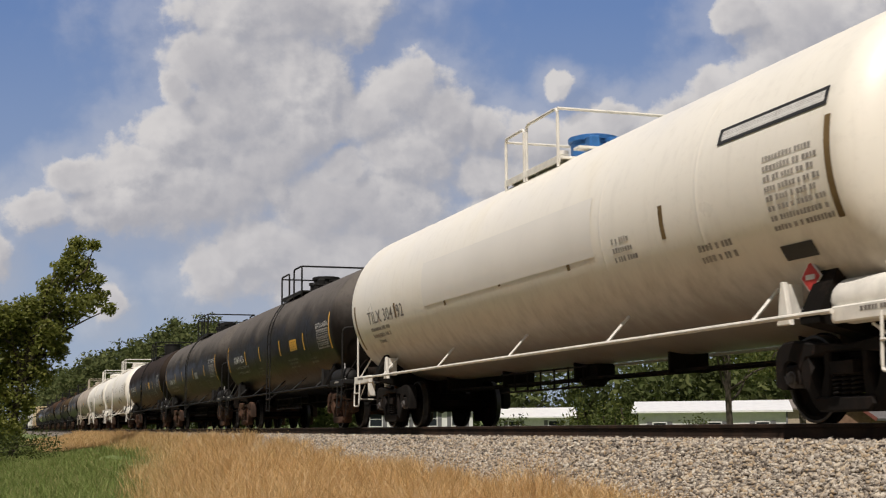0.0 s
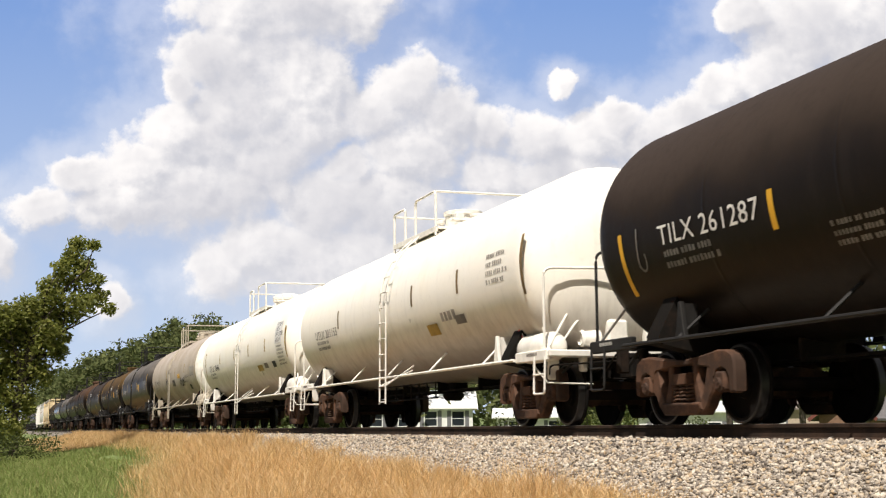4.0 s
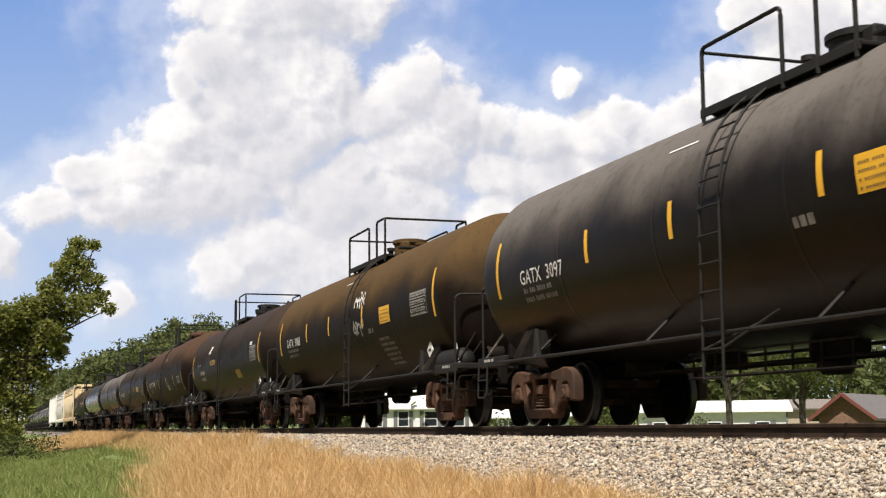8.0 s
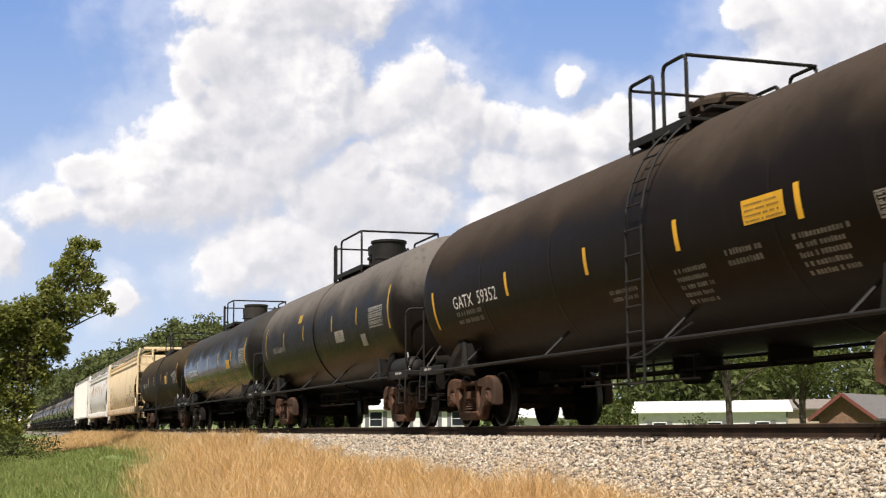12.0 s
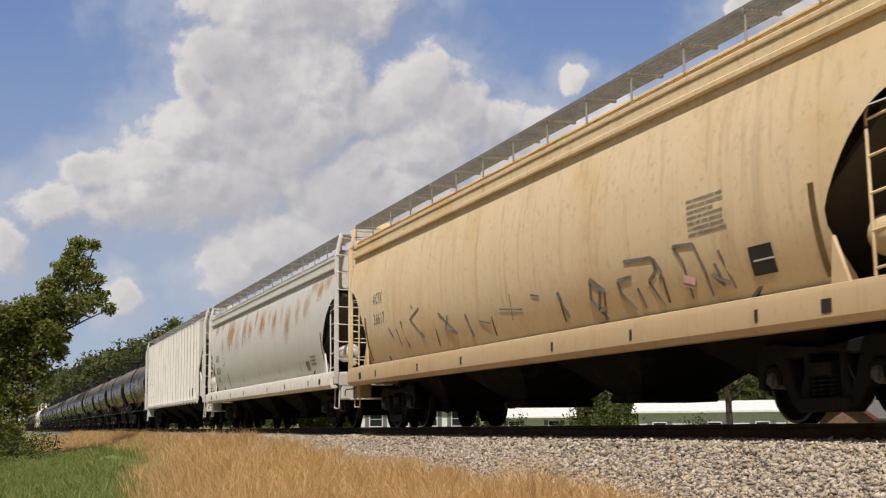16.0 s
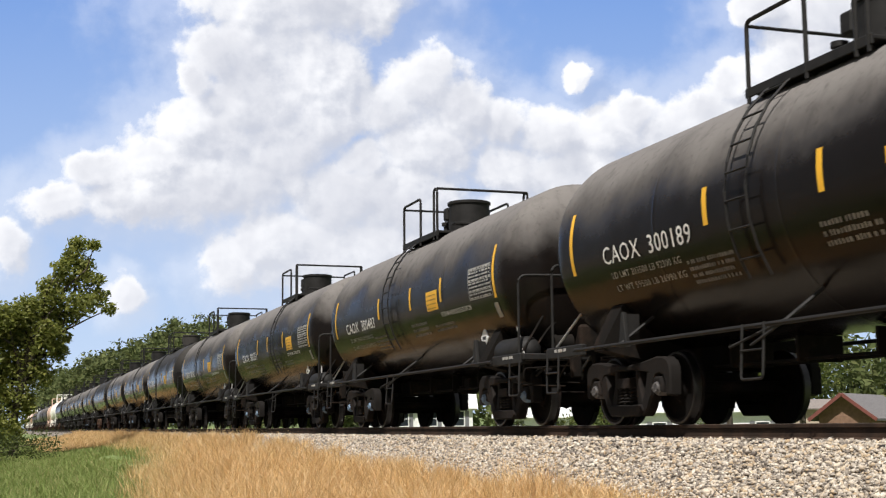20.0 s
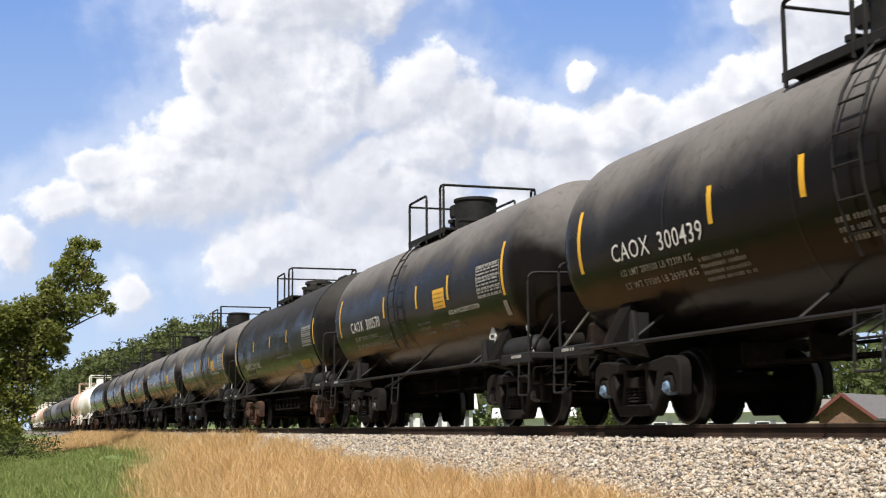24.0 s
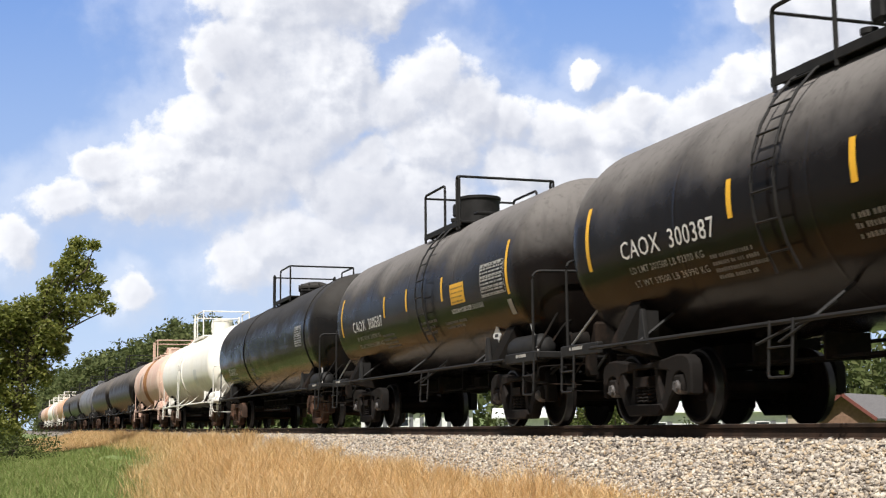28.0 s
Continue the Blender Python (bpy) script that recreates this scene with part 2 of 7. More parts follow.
# ---- mesh building ----
class Build:
    """Collects vertices and faces of one mesh."""

    def __init__(self):
        self.v, self.f = [], []

    def add(self, vs, fs):
        k = len(self.v)
        self.v.extend(vs)
        self.f.extend([tuple(k + i for i in f) for f in fs])
        return self

    def box(self, c, size, bevel=0.012, turn=None):
        h = [s / 2 for s in size]
        b = min(bevel, min(h) * 0.45)
        pts, idx = [], {}
        for sx in (-1, 1):
            for sy in (-1, 1):
                for sz in (-1, 1):
                    for ax in range(3):
                        s = (sx, sy, sz)
                        p = Vector([s[i] * (h[i] if i == ax else h[i] - b) for i in range(3)])
                        if turn is not None:
                            p = turn @ p
                        idx[s, ax] = len(pts)
                        pts.append(tuple(p + Vector(c)))
        fs = []
        for ax in range(3):
            o, w = (ax + 1) % 3, (ax + 2) % 3
            for s in (-1, 1):
                ring = []
                for a, bb in ((-1, -1), (1, -1), (1, 1), (-1, 1)):
                    k = [0, 0, 0]
                    k[ax], k[o], k[w] = s, a, bb
                    ring.append(idx[tuple(k), ax])
                fs.append(tuple(ring if s > 0 else ring[::-1]))
            for a in (-1, 1):
                for bb in (-1, 1):
                    k1, k2 = [0, 0, 0], [0, 0, 0]
                    k1[ax], k1[o], k1[w] = -1, a, bb
                    k2[ax], k2[o], k2[w] = 1, a, bb
                    k1, k2 = tuple(k1), tuple(k2)
                    fs.append((idx[k1, o], idx[k2, o], idx[k2, w], idx[k1, w]))
        for s in [(x, y, z) for x in (-1, 1) for y in (-1, 1) for z in (-1, 1)]:
            fs.append((idx[s, 0], idx[s, 1], idx[s, 2]))
        return self.add(pts, fs)

    def revolve(self, axis, origin, profile, seg=24, cap=True):
        """profile: (along, radius) pairs; axis 'x', 'y' or 'z'."""
        vs, fs = [], []
        o = Vector(origin)
        for a, r in profile:
            for i in range(seg):
                t = 2 * math.pi * i / seg
                p, q = r * math.cos(t), r * math.sin(t)
                vs.append(tuple(o + Vector({"x": (a, p, q), "y": (q, a, p), "z": (p, q, a)}[axis])))
        n = len(profile)
        for k in range(n - 1):
            for i in range(seg):
                j = (i + 1) % seg
                fs.append((k * seg + i, k * seg + j, (k + 1) * seg + j, (k + 1) * seg + i))
        if cap:
            fs.append(tuple(range(seg))[::-1])
            fs.append(tuple((n - 1) * seg + i for i in range(seg)))
        return self.add(vs, fs)

    def tube(self, path, r, seg=8):
        """A pipe along a polyline."""
        pts = [Vector(p) for p in path]
        vs, fs = [], []
        for i, p in enumerate(pts):
            d = (pts[min(i + 1, len(pts) - 1)] - pts[max(i - 1, 0)]).normalized()
            u = d.cross(Vector((0, 0, 1)))
            if u.length < 0.05:
                u = d.cross(Vector((0, 1, 0)))
            u.normalize()
            w = d.cross(u)
            for k in range(seg):
                a = 2 * math.pi * k / seg
                vs.append(tuple(p + u * (r * math.cos(a)) + w * (r * math.sin(a))))
        for i in range(len(pts) - 1):
            for k in range(seg):
                j = (k + 1) % seg
                fs.append((i * seg + k, i * seg + j, (i + 1) * seg + j, (i + 1) * seg + k))
        fs.append(tuple(range(seg))[::-1])
        fs.append(tuple((len(pts) - 1) * seg + k for k in range(seg)))
        return self.add(vs, fs)

    def prism(self, poly, axis, lo, hi):
        """A polygon (pairs) pushed along an axis from lo to hi. 'y': pairs are (x, z); 'x': (y, z); 'z': (x, y)."""
        put = {"y": lambda a, b, c: (a, c, b), "x": lambda a, b, c: (c, a, b), "z": lambda a, b, c: (a, b, c)}[axis]
        n = len(poly)
        vs = [put(a, b, lo) for a, b in poly] + [put(a, b, hi) for a, b in poly]
        fs = [tuple(range(n))[::-1], tuple(range(n, 2 * n))]
        fs += [(i, (i + 1) % n, n + (i + 1) % n, n + i) for i in range(n)]
        return self.add(vs, fs)

    def casting(self, poly, lo, hi, bevel=0.022):
        """A polygon of (x, z) pairs cast between two planes of y, its rims bevelled."""
        n = len(poly)
        area = sum(poly[i][0] * poly[(i + 1) % n][1] - poly[(i + 1) % n][0] * poly[i][1] for i in range(n))
        if area < 0:
            poly = poly[::-1]
        inner = []
        for i in range(n):
            p, q, r = Vector(poly[i - 1]), Vector(poly[i]), Vector(poly[(i + 1) % n])
            e1, e2 = (q - p).normalized(), (r - q).normalized()
            m = Vector((-e1.y - e2.y, e1.x + e2.x))
            m = m.normalized() if m.length > 0.05 else Vector((-e1.y, e1.x))
            inner.append((q.x + m.x * bevel, q.y + m.y * bevel))
        vs = [(a, y, c) for ring, y in ((inner, lo), (poly, lo + bevel), (poly, hi - bevel), (inner, hi)) for a, c in ring]
        fs = [tuple(range(n)), tuple(range(3 * n, 4 * n))[::-1]]
        fs += [(k * n + i, (k + 1) * n + i, (k + 1) * n + (i + 1) % n, k * n + (i + 1) % n) for k in range(3) for i in range(n)]
        return self.add(vs, fs)

    def mesh(self, name, mat, smooth=35):
        me = bpy.data.meshes.new(name)
        me.from_pydata(self.v, [], self.f)
        if smooth:
            me.shade_smooth()
            me.set_sharp_from_angle(angle=radians(smooth))
        me.materials.append(mat)
        me.update()
        return me


def part(name, b, mat, parent, label="", smooth=35, at=None):
    me = b if isinstance(b, bpy.types.Mesh) else b.mesh(name, mat, smooth)
    ob = new(name, me)
    ob.parent = parent
    if at is not None:
        ob.matrix_basis = at
    if label:
        ob["label"] = label
    if name in ("small_lettering", "scrawl", "lettering"):
        ob["kind"] = "stuff"
    return ob


def round_path(pts, r=0.12, n=4):
    """A polyline with its corners rounded."""
    out = [Vector(pts[0])]
    for i in range(1, len(pts) - 1):
        a, p, c = Vector(pts[i - 1]), Vector(pts[i]), Vector(pts[i + 1])
        d1, d2 = (a - p), (c - p)
        k = min(r, d1.length * 0.45, d2.length * 0.45)
        s, e = p + d1.normalized() * k, p + d2.normalized() * k
        for j in range(n + 1):
            t = j / n
            out.append(s * (1 - t) ** 2 + p * 2 * t * (1 - t) + e * t ** 2)
    out.append(Vector(pts[-1]))
    return [tuple(p) for p in out]


def letters(text, size, spacing=1.0, condensed=0.85):
    """The flat mesh of a line of text, as vertices and faces; its left foot at the origin."""
    cu = bpy.data.curves.new("letters", "FONT")
    cu.body, cu.size, cu.space_character, cu.resolution_u = text, size * 1.38, spacing, 2
    cu.offset = size * 0.004
    ob = bpy.data.objects.new("letters", cu)
    scene.collection.objects.link(ob)
    me = bpy.data.meshes.new_from_object(ob.evaluated_get(bpy.context.evaluated_depsgraph_get()))
    bpy.data.objects.remove(ob)
    bpy.data.curves.remove(cu)
    vs = [(v.co.x * condensed, v.co.y) for v in me.vertices]
    fs = [tuple(p.vertices) for p in me.polygons]
    bpy.data.meshes.remove(me)
    return vs, fs


# ---- railway cars: parts that all of them share ----
def truck_meshes(steel, cap):
    """The meshes of a two-axle truck, in its own space: centre at the rail head."""
    out = {}
    # cast side frame: top chord with hooked pedestal arms, slanted columns, tension members and spring seat
    side = Build()
    side.casting([(-0.34, 0.70), (-0.34, 0.785), (0.0, 0.77), (0.34, 0.785), (0.34, 0.70)], -0.085, 0.085)
    for s in (-1, 1):
        side.casting([(s * a, c) for a, c in ((0.28, 0.69), (0.28, 0.785), (0.58, 0.815), (0.84, 0.85), (1.04, 0.84), (1.15, 0.79), (1.205, 0.70), (1.21, 0.52), (1.20, 0.37), (1.09, 0.35), (1.07, 0.52),
                                             (1.01, 0.61), (0.92, 0.635), (0.82, 0.61), (0.75, 0.52), (0.64, 0.655))], -0.085, 0.085)
        side.casting([(s * a, c) for a, c in ((0.60, 0.68), (0.74, 0.62), (0.75, 0.50), (0.72, 0.37), (0.66, 0.33), (0.58, 0.20), (0.46, 0.115), (0.34, 0.12), (0.40, 0.26), (0.49, 0.38))], -0.08, 0.08)
        side.casting([(s * a, c) for a, c in ((0.25, 0.72), (0.36, 0.72), (0.36, 0.52), (0.45, 0.28), (0.36, 0.20), (0.28, 0.24), (0.25, 0.45))], -0.07, 0.07)
        side.casting([(s * a, c) for a, c in ((0.80, 0.60), (0.98, 0.60), (1.02, 0.52), (1.00, 0.40), (0.78, 0.40), (0.76, 0.52))], -0.10, 0.05, 0.03)
    side.casting([(-0.46, 0.26), (-0.48, 0.18), (-0.40, 0.11), (0.40, 0.11), (0.48, 0.18), (0.46, 0.26)], -0.12, 0.12)
    out["side_frame"] = side.mesh("side_frame", steel, 40)
    sp = Build()
    for x in (-0.15, 0.0, 0.15):
        path = [(x + 0.062 * math.cos(a), 0.062 * math.sin(a) - 0.03, 0.26 + 0.22 * a / (math.pi * 10)) for a in [k * math.pi / 6 for k in range(61)]]
        sp.tube(path, 0.015, 5)
    out["spring_nest"] = sp.mesh("spring_nest", steel)
    bo = Build()
    bo.prism([(-1.12, 0.48), (-0.6, 0.40), (0.6, 0.40), (1.12, 0.48), (1.12, 0.60), (0.5, 0.68), (-0.5, 0.68), (-1.12, 0.60)], "x", -0.19, 0.19)
    bo.revolve("z", (0, 0, 0), [(0.62, 0.20), (0.74, 0.20)], 20)
    out["bolster"] = bo.mesh("bolster", steel, 30)
    br = Build()
    for s in (-1, 1):
        br.box((s * 0.38, 0, 0.36), (0.07, 1.5, 0.09))
        br.tube([(s * 0.38, 0, 0.36), (0.0, 0, 0.30)], 0.025)
        for y in (-1, 1):
            br.prism([(s * 0.40, 0.22), (s * 0.47, 0.26), (s * 0.50, 0.36), (s * 0.48, 0.50), (s * 0.40, 0.50)], "y", y * 0.73 - 0.045, y * 0.73 + 0.045)
    out["brake_beam"] = br.mesh("brake_beam", steel, 30)
    w = Build()
    for s in (-1, 1):
        prof = [(0.680, 0.10), (0.685, 0.155), (0.715, 0.17), (0.712, 0.33), (0.690, 0.385), (0.686, 0.485), (0.715, 0.482), (0.725, 0.462), (0.822, 0.452), (0.826, 0.440), (0.818, 0.388), (0.765, 0.372),
                (0.748, 0.33), (0.758, 0.175), (0.800, 0.150), (0.802, 0.095)]
        w.revolve("y", (0, 0, 0), [(s * a, r) for a, r in prof], 40, False)
    w.revolve("y", (0, 0, 0), [(-1.02, 0.075), (-0.70, 0.088), (-0.3, 0.08), (0.3, 0.08), (0.70, 0.088), (1.02, 0.075)], 16)
    out["wheelset"] = w.mesh("wheelset", M_WHEEL, 30)
    tr = Build()
    for s in (-1, 1):
        tr.revolve("y", (0, 0, 0), [(s * 0.727, 0.4635), (s * 0.8225, 0.4535), (s * 0.8275, 0.4400), (s * 0.8200, 0.4100)], 40, False)
    out["tread"] = tr.mesh("tread", M_TREAD, 40)
    cp = Build()
    for s in (-1, 1):
        cp.revolve("y", (0, 0, 0), [(s * 0.93, 0.095), (s * 1.07, 0.098), (s * 1.095, 0.090), (s * 1.105, 0.070), (s * 1.13, 0.064), (s * 1.133, 0.04)], 20)
        for k in range(3):
            a = k * 2.0944 + 0.4
            cp.revolve("y", (0.048 * math.cos(a), 0, 0.048 * math.sin(a)), [(s * 1.10, 0.014), (s * 1.145, 0.014)], 6)
    out["bearing_cap"] = cp.mesh("bearing_cap", cap, 40)
    return out


TRUCK_RUSTY = truck_meshes(M_TRUCK, M_TRUCK)
TRUCK_DARK = truck_meshes(M_TRUCK2, M_CAP)
TRUCK_BLUE = truck_meshes(M_TRUCK2, M_CAPBLUE)
WHEELSETS = {-1: [], 1: []}


def add_truck(car, x, kit):
    t = part("truck", kit["bolster"], None, car, "cast steel two-axle truck", at=pose(x, 0, 0))
    part("brake_beam", kit["brake_beam"], None, t)
    for s in (-1, 1):
        part("side_frame", kit["side_frame"], None, t, at=pose(0, s * 1.0, 0))
        part("spring_nest", kit["spring_nest"], None, t, at=pose(0, s * 1.0, 0))
        w = new("wheelset", kit["wheelset"])
        w.parent = t
        w.matrix_basis = pose(s * 0.889, 0, WHEEL_R)
        w["label"] = "steel wheels with bright worn treads"
        WHEELSETS[s].append(w)
    return t


def join_wheel(kit):
    """The wheelset with its treads and bearing caps as one mesh with three materials."""
    me = bpy.data.meshes.new("wheelset")
    vs, fs, mi = [], [], []
    mats = []
    for k, key in enumerate(("wheelset", "tread", "bearing_cap")):
        src = kit[key]
        o = len(vs)
        vs += [tuple(v.co) for v in src.vertices]
        fs += [tuple(o + i for i in p.vertices) for p in src.polygons]
        mi += [k] * len(src.polygons)
        mats.append(src.materials[0])
    me.from_pydata(vs, [], fs)
    for m in mats:
        me.materials.append(m)
    me.polygons.foreach_set("material_index", mi)
    me.shade_smooth()
    me.set_sharp_from_angle(angle=radians(35))
    kit["wheelset"] = me


for kit in (TRUCK_RUSTY, TRUCK_DARK, TRUCK_BLUE):
    join_wheel(kit)


def wrap(b, pts, faces, x0, a0, zc, r, lift=0.006):
    """Lays flat (u, v) geometry on the near side of a tank: u along it, v up round it from the angle a0."""
    vs = []
    for u, v in pts:
        a = radians(a0) + v / r
        vs.append((x0 + u, -(r + lift) * math.cos(a), zc + (r + lift) * math.sin(a)))
    b.add(vs, faces)


def patch(b, x0, x1, a0, a1, zc, r, lift=0.004, thick=0.0, n=6):
    """A curved plate on the near side, from x0 to x1 and from the angle a0 up to a1."""
    h = radians(a1 - a0) * r
    pts, fs = [], []
    for k in range(n + 1):
        for u in (0.0, x1 - x0):
            pts.append((u, h * k / n))
    for k in range(n):
        fs.append((2 * k, 2 * k + 1, 2 * k + 3, 2 * k + 2))
    wrap(b, pts, fs, x0, a0, zc, r, lift)


def stencil_lines(b, x0, a0, width, rows, height, zc, r, rng, lift=0.005):
    """Rows of small lettering too fine to read: plain bars of uneven length."""
    for k in range(rows):
        u = 0.0
        a = a0 - math.degrees(k * height * 1.7 / r)
        end = width * rng.uniform(0.75, 1.0)
        while u < end - 0.05:
            w = min(rng.uniform(0.55, 0.9) * height, end - u)
            patch(b, x0 + u, x0 + u + w, a, a + math.degrees(height * rng.uniform(0.8, 1.0) / r), zc, r, lift, n=1)
            u += w + height * (0.28 if rng.random() < 0.8 else 0.9)


def spec_panel(car, x0, x1, a0, a1, zc, r, rng, mat=None, ink=None):
    """A data panel: a thin white frame with ruled rows of small white entries straight on the shell."""
    da = math.degrees(0.014 / r)
    b = Build()
    patch(b, x0, x1, a0, a0 + da, zc, r, 0.005)
    patch(b, x0, x1, a1 - da, a1, zc, r, 0.005)
    patch(b, x0, x0 + 0.014, a0 + da, a1 - da, zc, r, 0.005)
    patch(b, x1 - 0.014, x1, a0 + da, a1 - da, zc, r, 0.005)
    pan = part("stencil_panel", b, mat or M_PANEL, car, "white framed data panel")
    b = Build()
    rows = 9
    for k in range(rows):
        ya = a0 + (a1 - a0) * (k + 0.30) / rows
        yb = a0 + (a1 - a0) * (k + 0.78) / rows
        if k % 3 == 2:
            patch(b, x0 + 0.02, x1 - 0.02, ya - da, ya - 0.4 * da, zc, r, 0.006, n=1)
        u = x0 + 0.04
        while u < x1 - 0.08:
            w = min(rng.uniform(0.04, 0.16), x1 - 0.03 - u)
            patch(b, u, u + w, ya, yb, zc, r, 0.007, n=1)
            u += w + rng.uniform(0.02, 0.05)
    part("small_lettering", b, ink or M_PANEL, pan)


def coupler(car, x, s, mat):
    b = Build()
    b.box((x + s * 0.30, 0, 0.86), (0.60, 0.20, 0.22), 0.02)
    b.prism([(x + s * 0.55, -0.10), (x + s * 0.62, -0.17), (x + s * 0.80, -0.16), (x + s * 0.84, -0.04), (x + s * 0.74, 0.02), (x + s * 0.82, 0.13), (x + s * 0.72, 0.18), (x + s * 0.58, 0.12)], "z", 0.74, 0.99)
    c = part("coupler", b, mat, car, "rusty knuckle coupler")
    h = Build()
    h.tube(round_path([(x + s * 0.10, 0.35, 0.80), (x + s * 0.35, 0.38, 0.55), (x + s * 0.62, 0.36, 0.50), (x + s * 0.80, 0.20, 0.62)], 0.15), 0.028, 6)
    part("air_hose", h, M_FRAME, car)
    lv = Build()
    lv.tube(round_path([(x + s * 0.12, -1.35, 0.72), (x + s * 0.14, -1.35, 0.86), (x + s * 0.20, -0.4, 0.92), (x + s * 0.35, -0.05, 0.96)], 0.08), 0.014, 6)
    part("uncoupling_lever", lv, mat, car)


def ladder_rungs(b, x0, x1, zs, y, r=0.013):
    for z in zs:
        b.tube([(x0, y, z), (x1, y, z)], r, 6)


def split_letters(b, mat, car):
    """Each character of a reporting mark as a part of its own."""
    link = list(range(len(b.v)))

    def root(i):
        while link[i] != i:
            link[i] = link[link[i]]
            i = link[i]
        return i
    for f in b.f:
        for i in f[1:]:
            link[root(i)] = root(f[0])
    groups = {}
    for f in b.f:
        groups.setdefault(root(f[0]), []).append(f)
    for fs in groups.values():
        used = sorted({i for f in fs for i in f})
        at = {i: k for k, i in enumerate(used)}
        part("letter", Build().add([b.v[i] for i in used], [tuple(at[i] for i in f) for f in fs]), mat, car, "stencilled letter of the reporting mark", smooth=0)


RNG = random.Random(7)


def tank_car(name, label, L, paint, r=1.5, zc=2.38, trim=None, text="", text_x=1.4, text_h=0.26, text_a=-12.0, ink=None, stripes=(), panel=None, spec=None, lines=(), ladder=None, ladder_low=0.45,
             plat=None, dome="flat", dome_mat=None, kit=None, marks=(), weigh="", end_text="", sub_lines=True, patches=(), air_tank=True, plat_h=0.62, seams=(), head=0.62, rail_z=None,
             stripe_mat=None, diamond=None, logo=None, pipe_stand=True, dome_dx=0.33, scrawls=(), text_w=None, head_paint=None):
    """A tank car. x in the settings runs from the rear end of the straight shell (0) to its front (L)."""
    car = tagged(new(name), label, "tank car", "cars of the freight train")
    trim = trim or M_FRAME
    ink = ink or M_LETTER
    sm = stripe_mat or M_YELLOW
    c = L / 2
    X = lambda x: x - c
    # shell with dished heads
    prof = []
    for k in range(9):
        a = math.pi / 2 * k / 8
        prof.append((-c - 0.10 - head * math.cos(a), max(0.02, r * math.sin(a) ** 0.86)))
    prof += [(-c + 0.02, r)]
    steps = max(2, int(L / 2.4))
    for k in range(1, steps):
        x = -c + L * k / steps
        prof += [(x - 0.06, r), (x - 0.012, r), (x, r + 0.003), (x + 0.012, r), (x + 0.06, r)]
    prof += [(-a_, rr) for a_, rr in prof[9::-1]]
    b = Build().revolve("x", (0, 0, zc), prof, 64)
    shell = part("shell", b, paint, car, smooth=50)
    if head_paint:
        b = Build().revolve("x", (0, 0, zc), [(c + 0.03, r + 0.004)] + [(c + 0.105 + head * math.cos(math.pi / 2 * k / 8), max(0.02, (r + 0.004) * math.sin(math.pi / 2 * k / 8) ** 0.86)) for k in range(8, -1, -1)], 64, False)
        part("tank_head", b, head_paint, car, "paler painted tank head", smooth=50)
    for x in seams:
        b = Build().revolve("x", (0, 0, zc), [(X(x) - 0.06, r - 0.01), (X(x) - 0.06, r + 0.022), (X(x) + 0.06, r + 0.022), (X(x) + 0.06, r - 0.01)], 64, False)
        part("shell_band", b, paint, car)
    for k, (x, a0, a1) in enumerate(stripes):
        b = Build()
        patch(b, X(x) - 0.05, X(x) + 0.05, a0, a1, zc, r, 0.004, n=8)
        part("reflective_stripe", b, sm, car)
    if panel:
        x0, x1, a0, a1, pm = panel
        b = Build()
        patch(b, X(x0), X(x1), a0, a1, zc, r, 0.004)
        pp = part("notice_panel", b, pm, car, "yellow notice panel" if pm in (M_YELLOW, M_YDIRTY) else "pale notice panel")
        b = Build()
        for k in range(4):
            q = a0 + (a1 - a0) * (k + 0.4) / 4.6
            u, end = X(x0) + 0.05, X(x1) - RNG.uniform(0.05, 0.15)
            while u < end:
                patch(b, u, u + 0.03, q, q + (a1 - a0) * 0.07, zc, r, 0.007, n=1)
                u += 0.045 if RNG.random() < 0.8 else 0.08
        part("small_lettering", b, M_LETGREY if pm not in (M_YELLOW, M_YDIRTY) else M_OCHRE, pp)
    if spec:
        spec_panel(car, X(spec[0]), X(spec[1]), spec[2], spec[3], zc, r, RNG)
    for x0, w, rows, a0, hh in lines:
        b = Build()
        stencil_lines(b, X(x0), a0, w, rows, hh, zc, r, RNG)
        part("small_lettering", b, M_LETDIM if ink is M_LETTER else M_LETPALE, car, "faded small stencilled lines")
    if text:
        b = Build()
        vs, fs = letters(text, text_h, 1.05)
        if text_w:
            k = text_w / max(u for u, v in vs)
            vs = [(u * k, v) for u, v in vs]
        wrap(b, vs, fs, X(text_x), text_a, zc, r, 0.011)
        if ink is M_LETTER or ink is M_LETBLK:
            split_letters(b, ink, car)
        else:
            part("lettering", b, ink, car, "faded stencilled reporting mark", smooth=0)
        if weigh:
            for k, line in enumerate(weigh.split("|")):
                b = Build()
                vs, fs = letters(line, text_h * 0.38, 1.1)
                kx = (1.22 * text_w if text_w and text_w < 2.0 else 1.82) / max(u for u, v in vs)
                wrap(b, [(u * kx, v) for u, v in vs], fs, X(text_x) + 0.12, text_a - math.degrees((0.86 + 0.76 * k) * text_h / r), zc, r, 0.006)
                part("lettering", b, M_PANEL if ink is M_LETTER else M_LETPALE, car, smooth=0)
        elif sub_lines:
            b = Build()
            stencil_lines(b, X(text_x) + 0.05, text_a - math.degrees(0.62 * text_h / r), 1.35, 2, 0.08, zc, r, RNG)
            part("small_lettering", b, M_LETDIM if ink is M_LETTER else M_LETPALE, car)
    for txt, x, a, hh in marks:
        b = Build()
        vs, fs = letters(txt, hh, 1.05)
        wrap(b, vs, fs, X(x), a, zc, r, 0.008)
        part("lettering", b, ink, car, smooth=0)
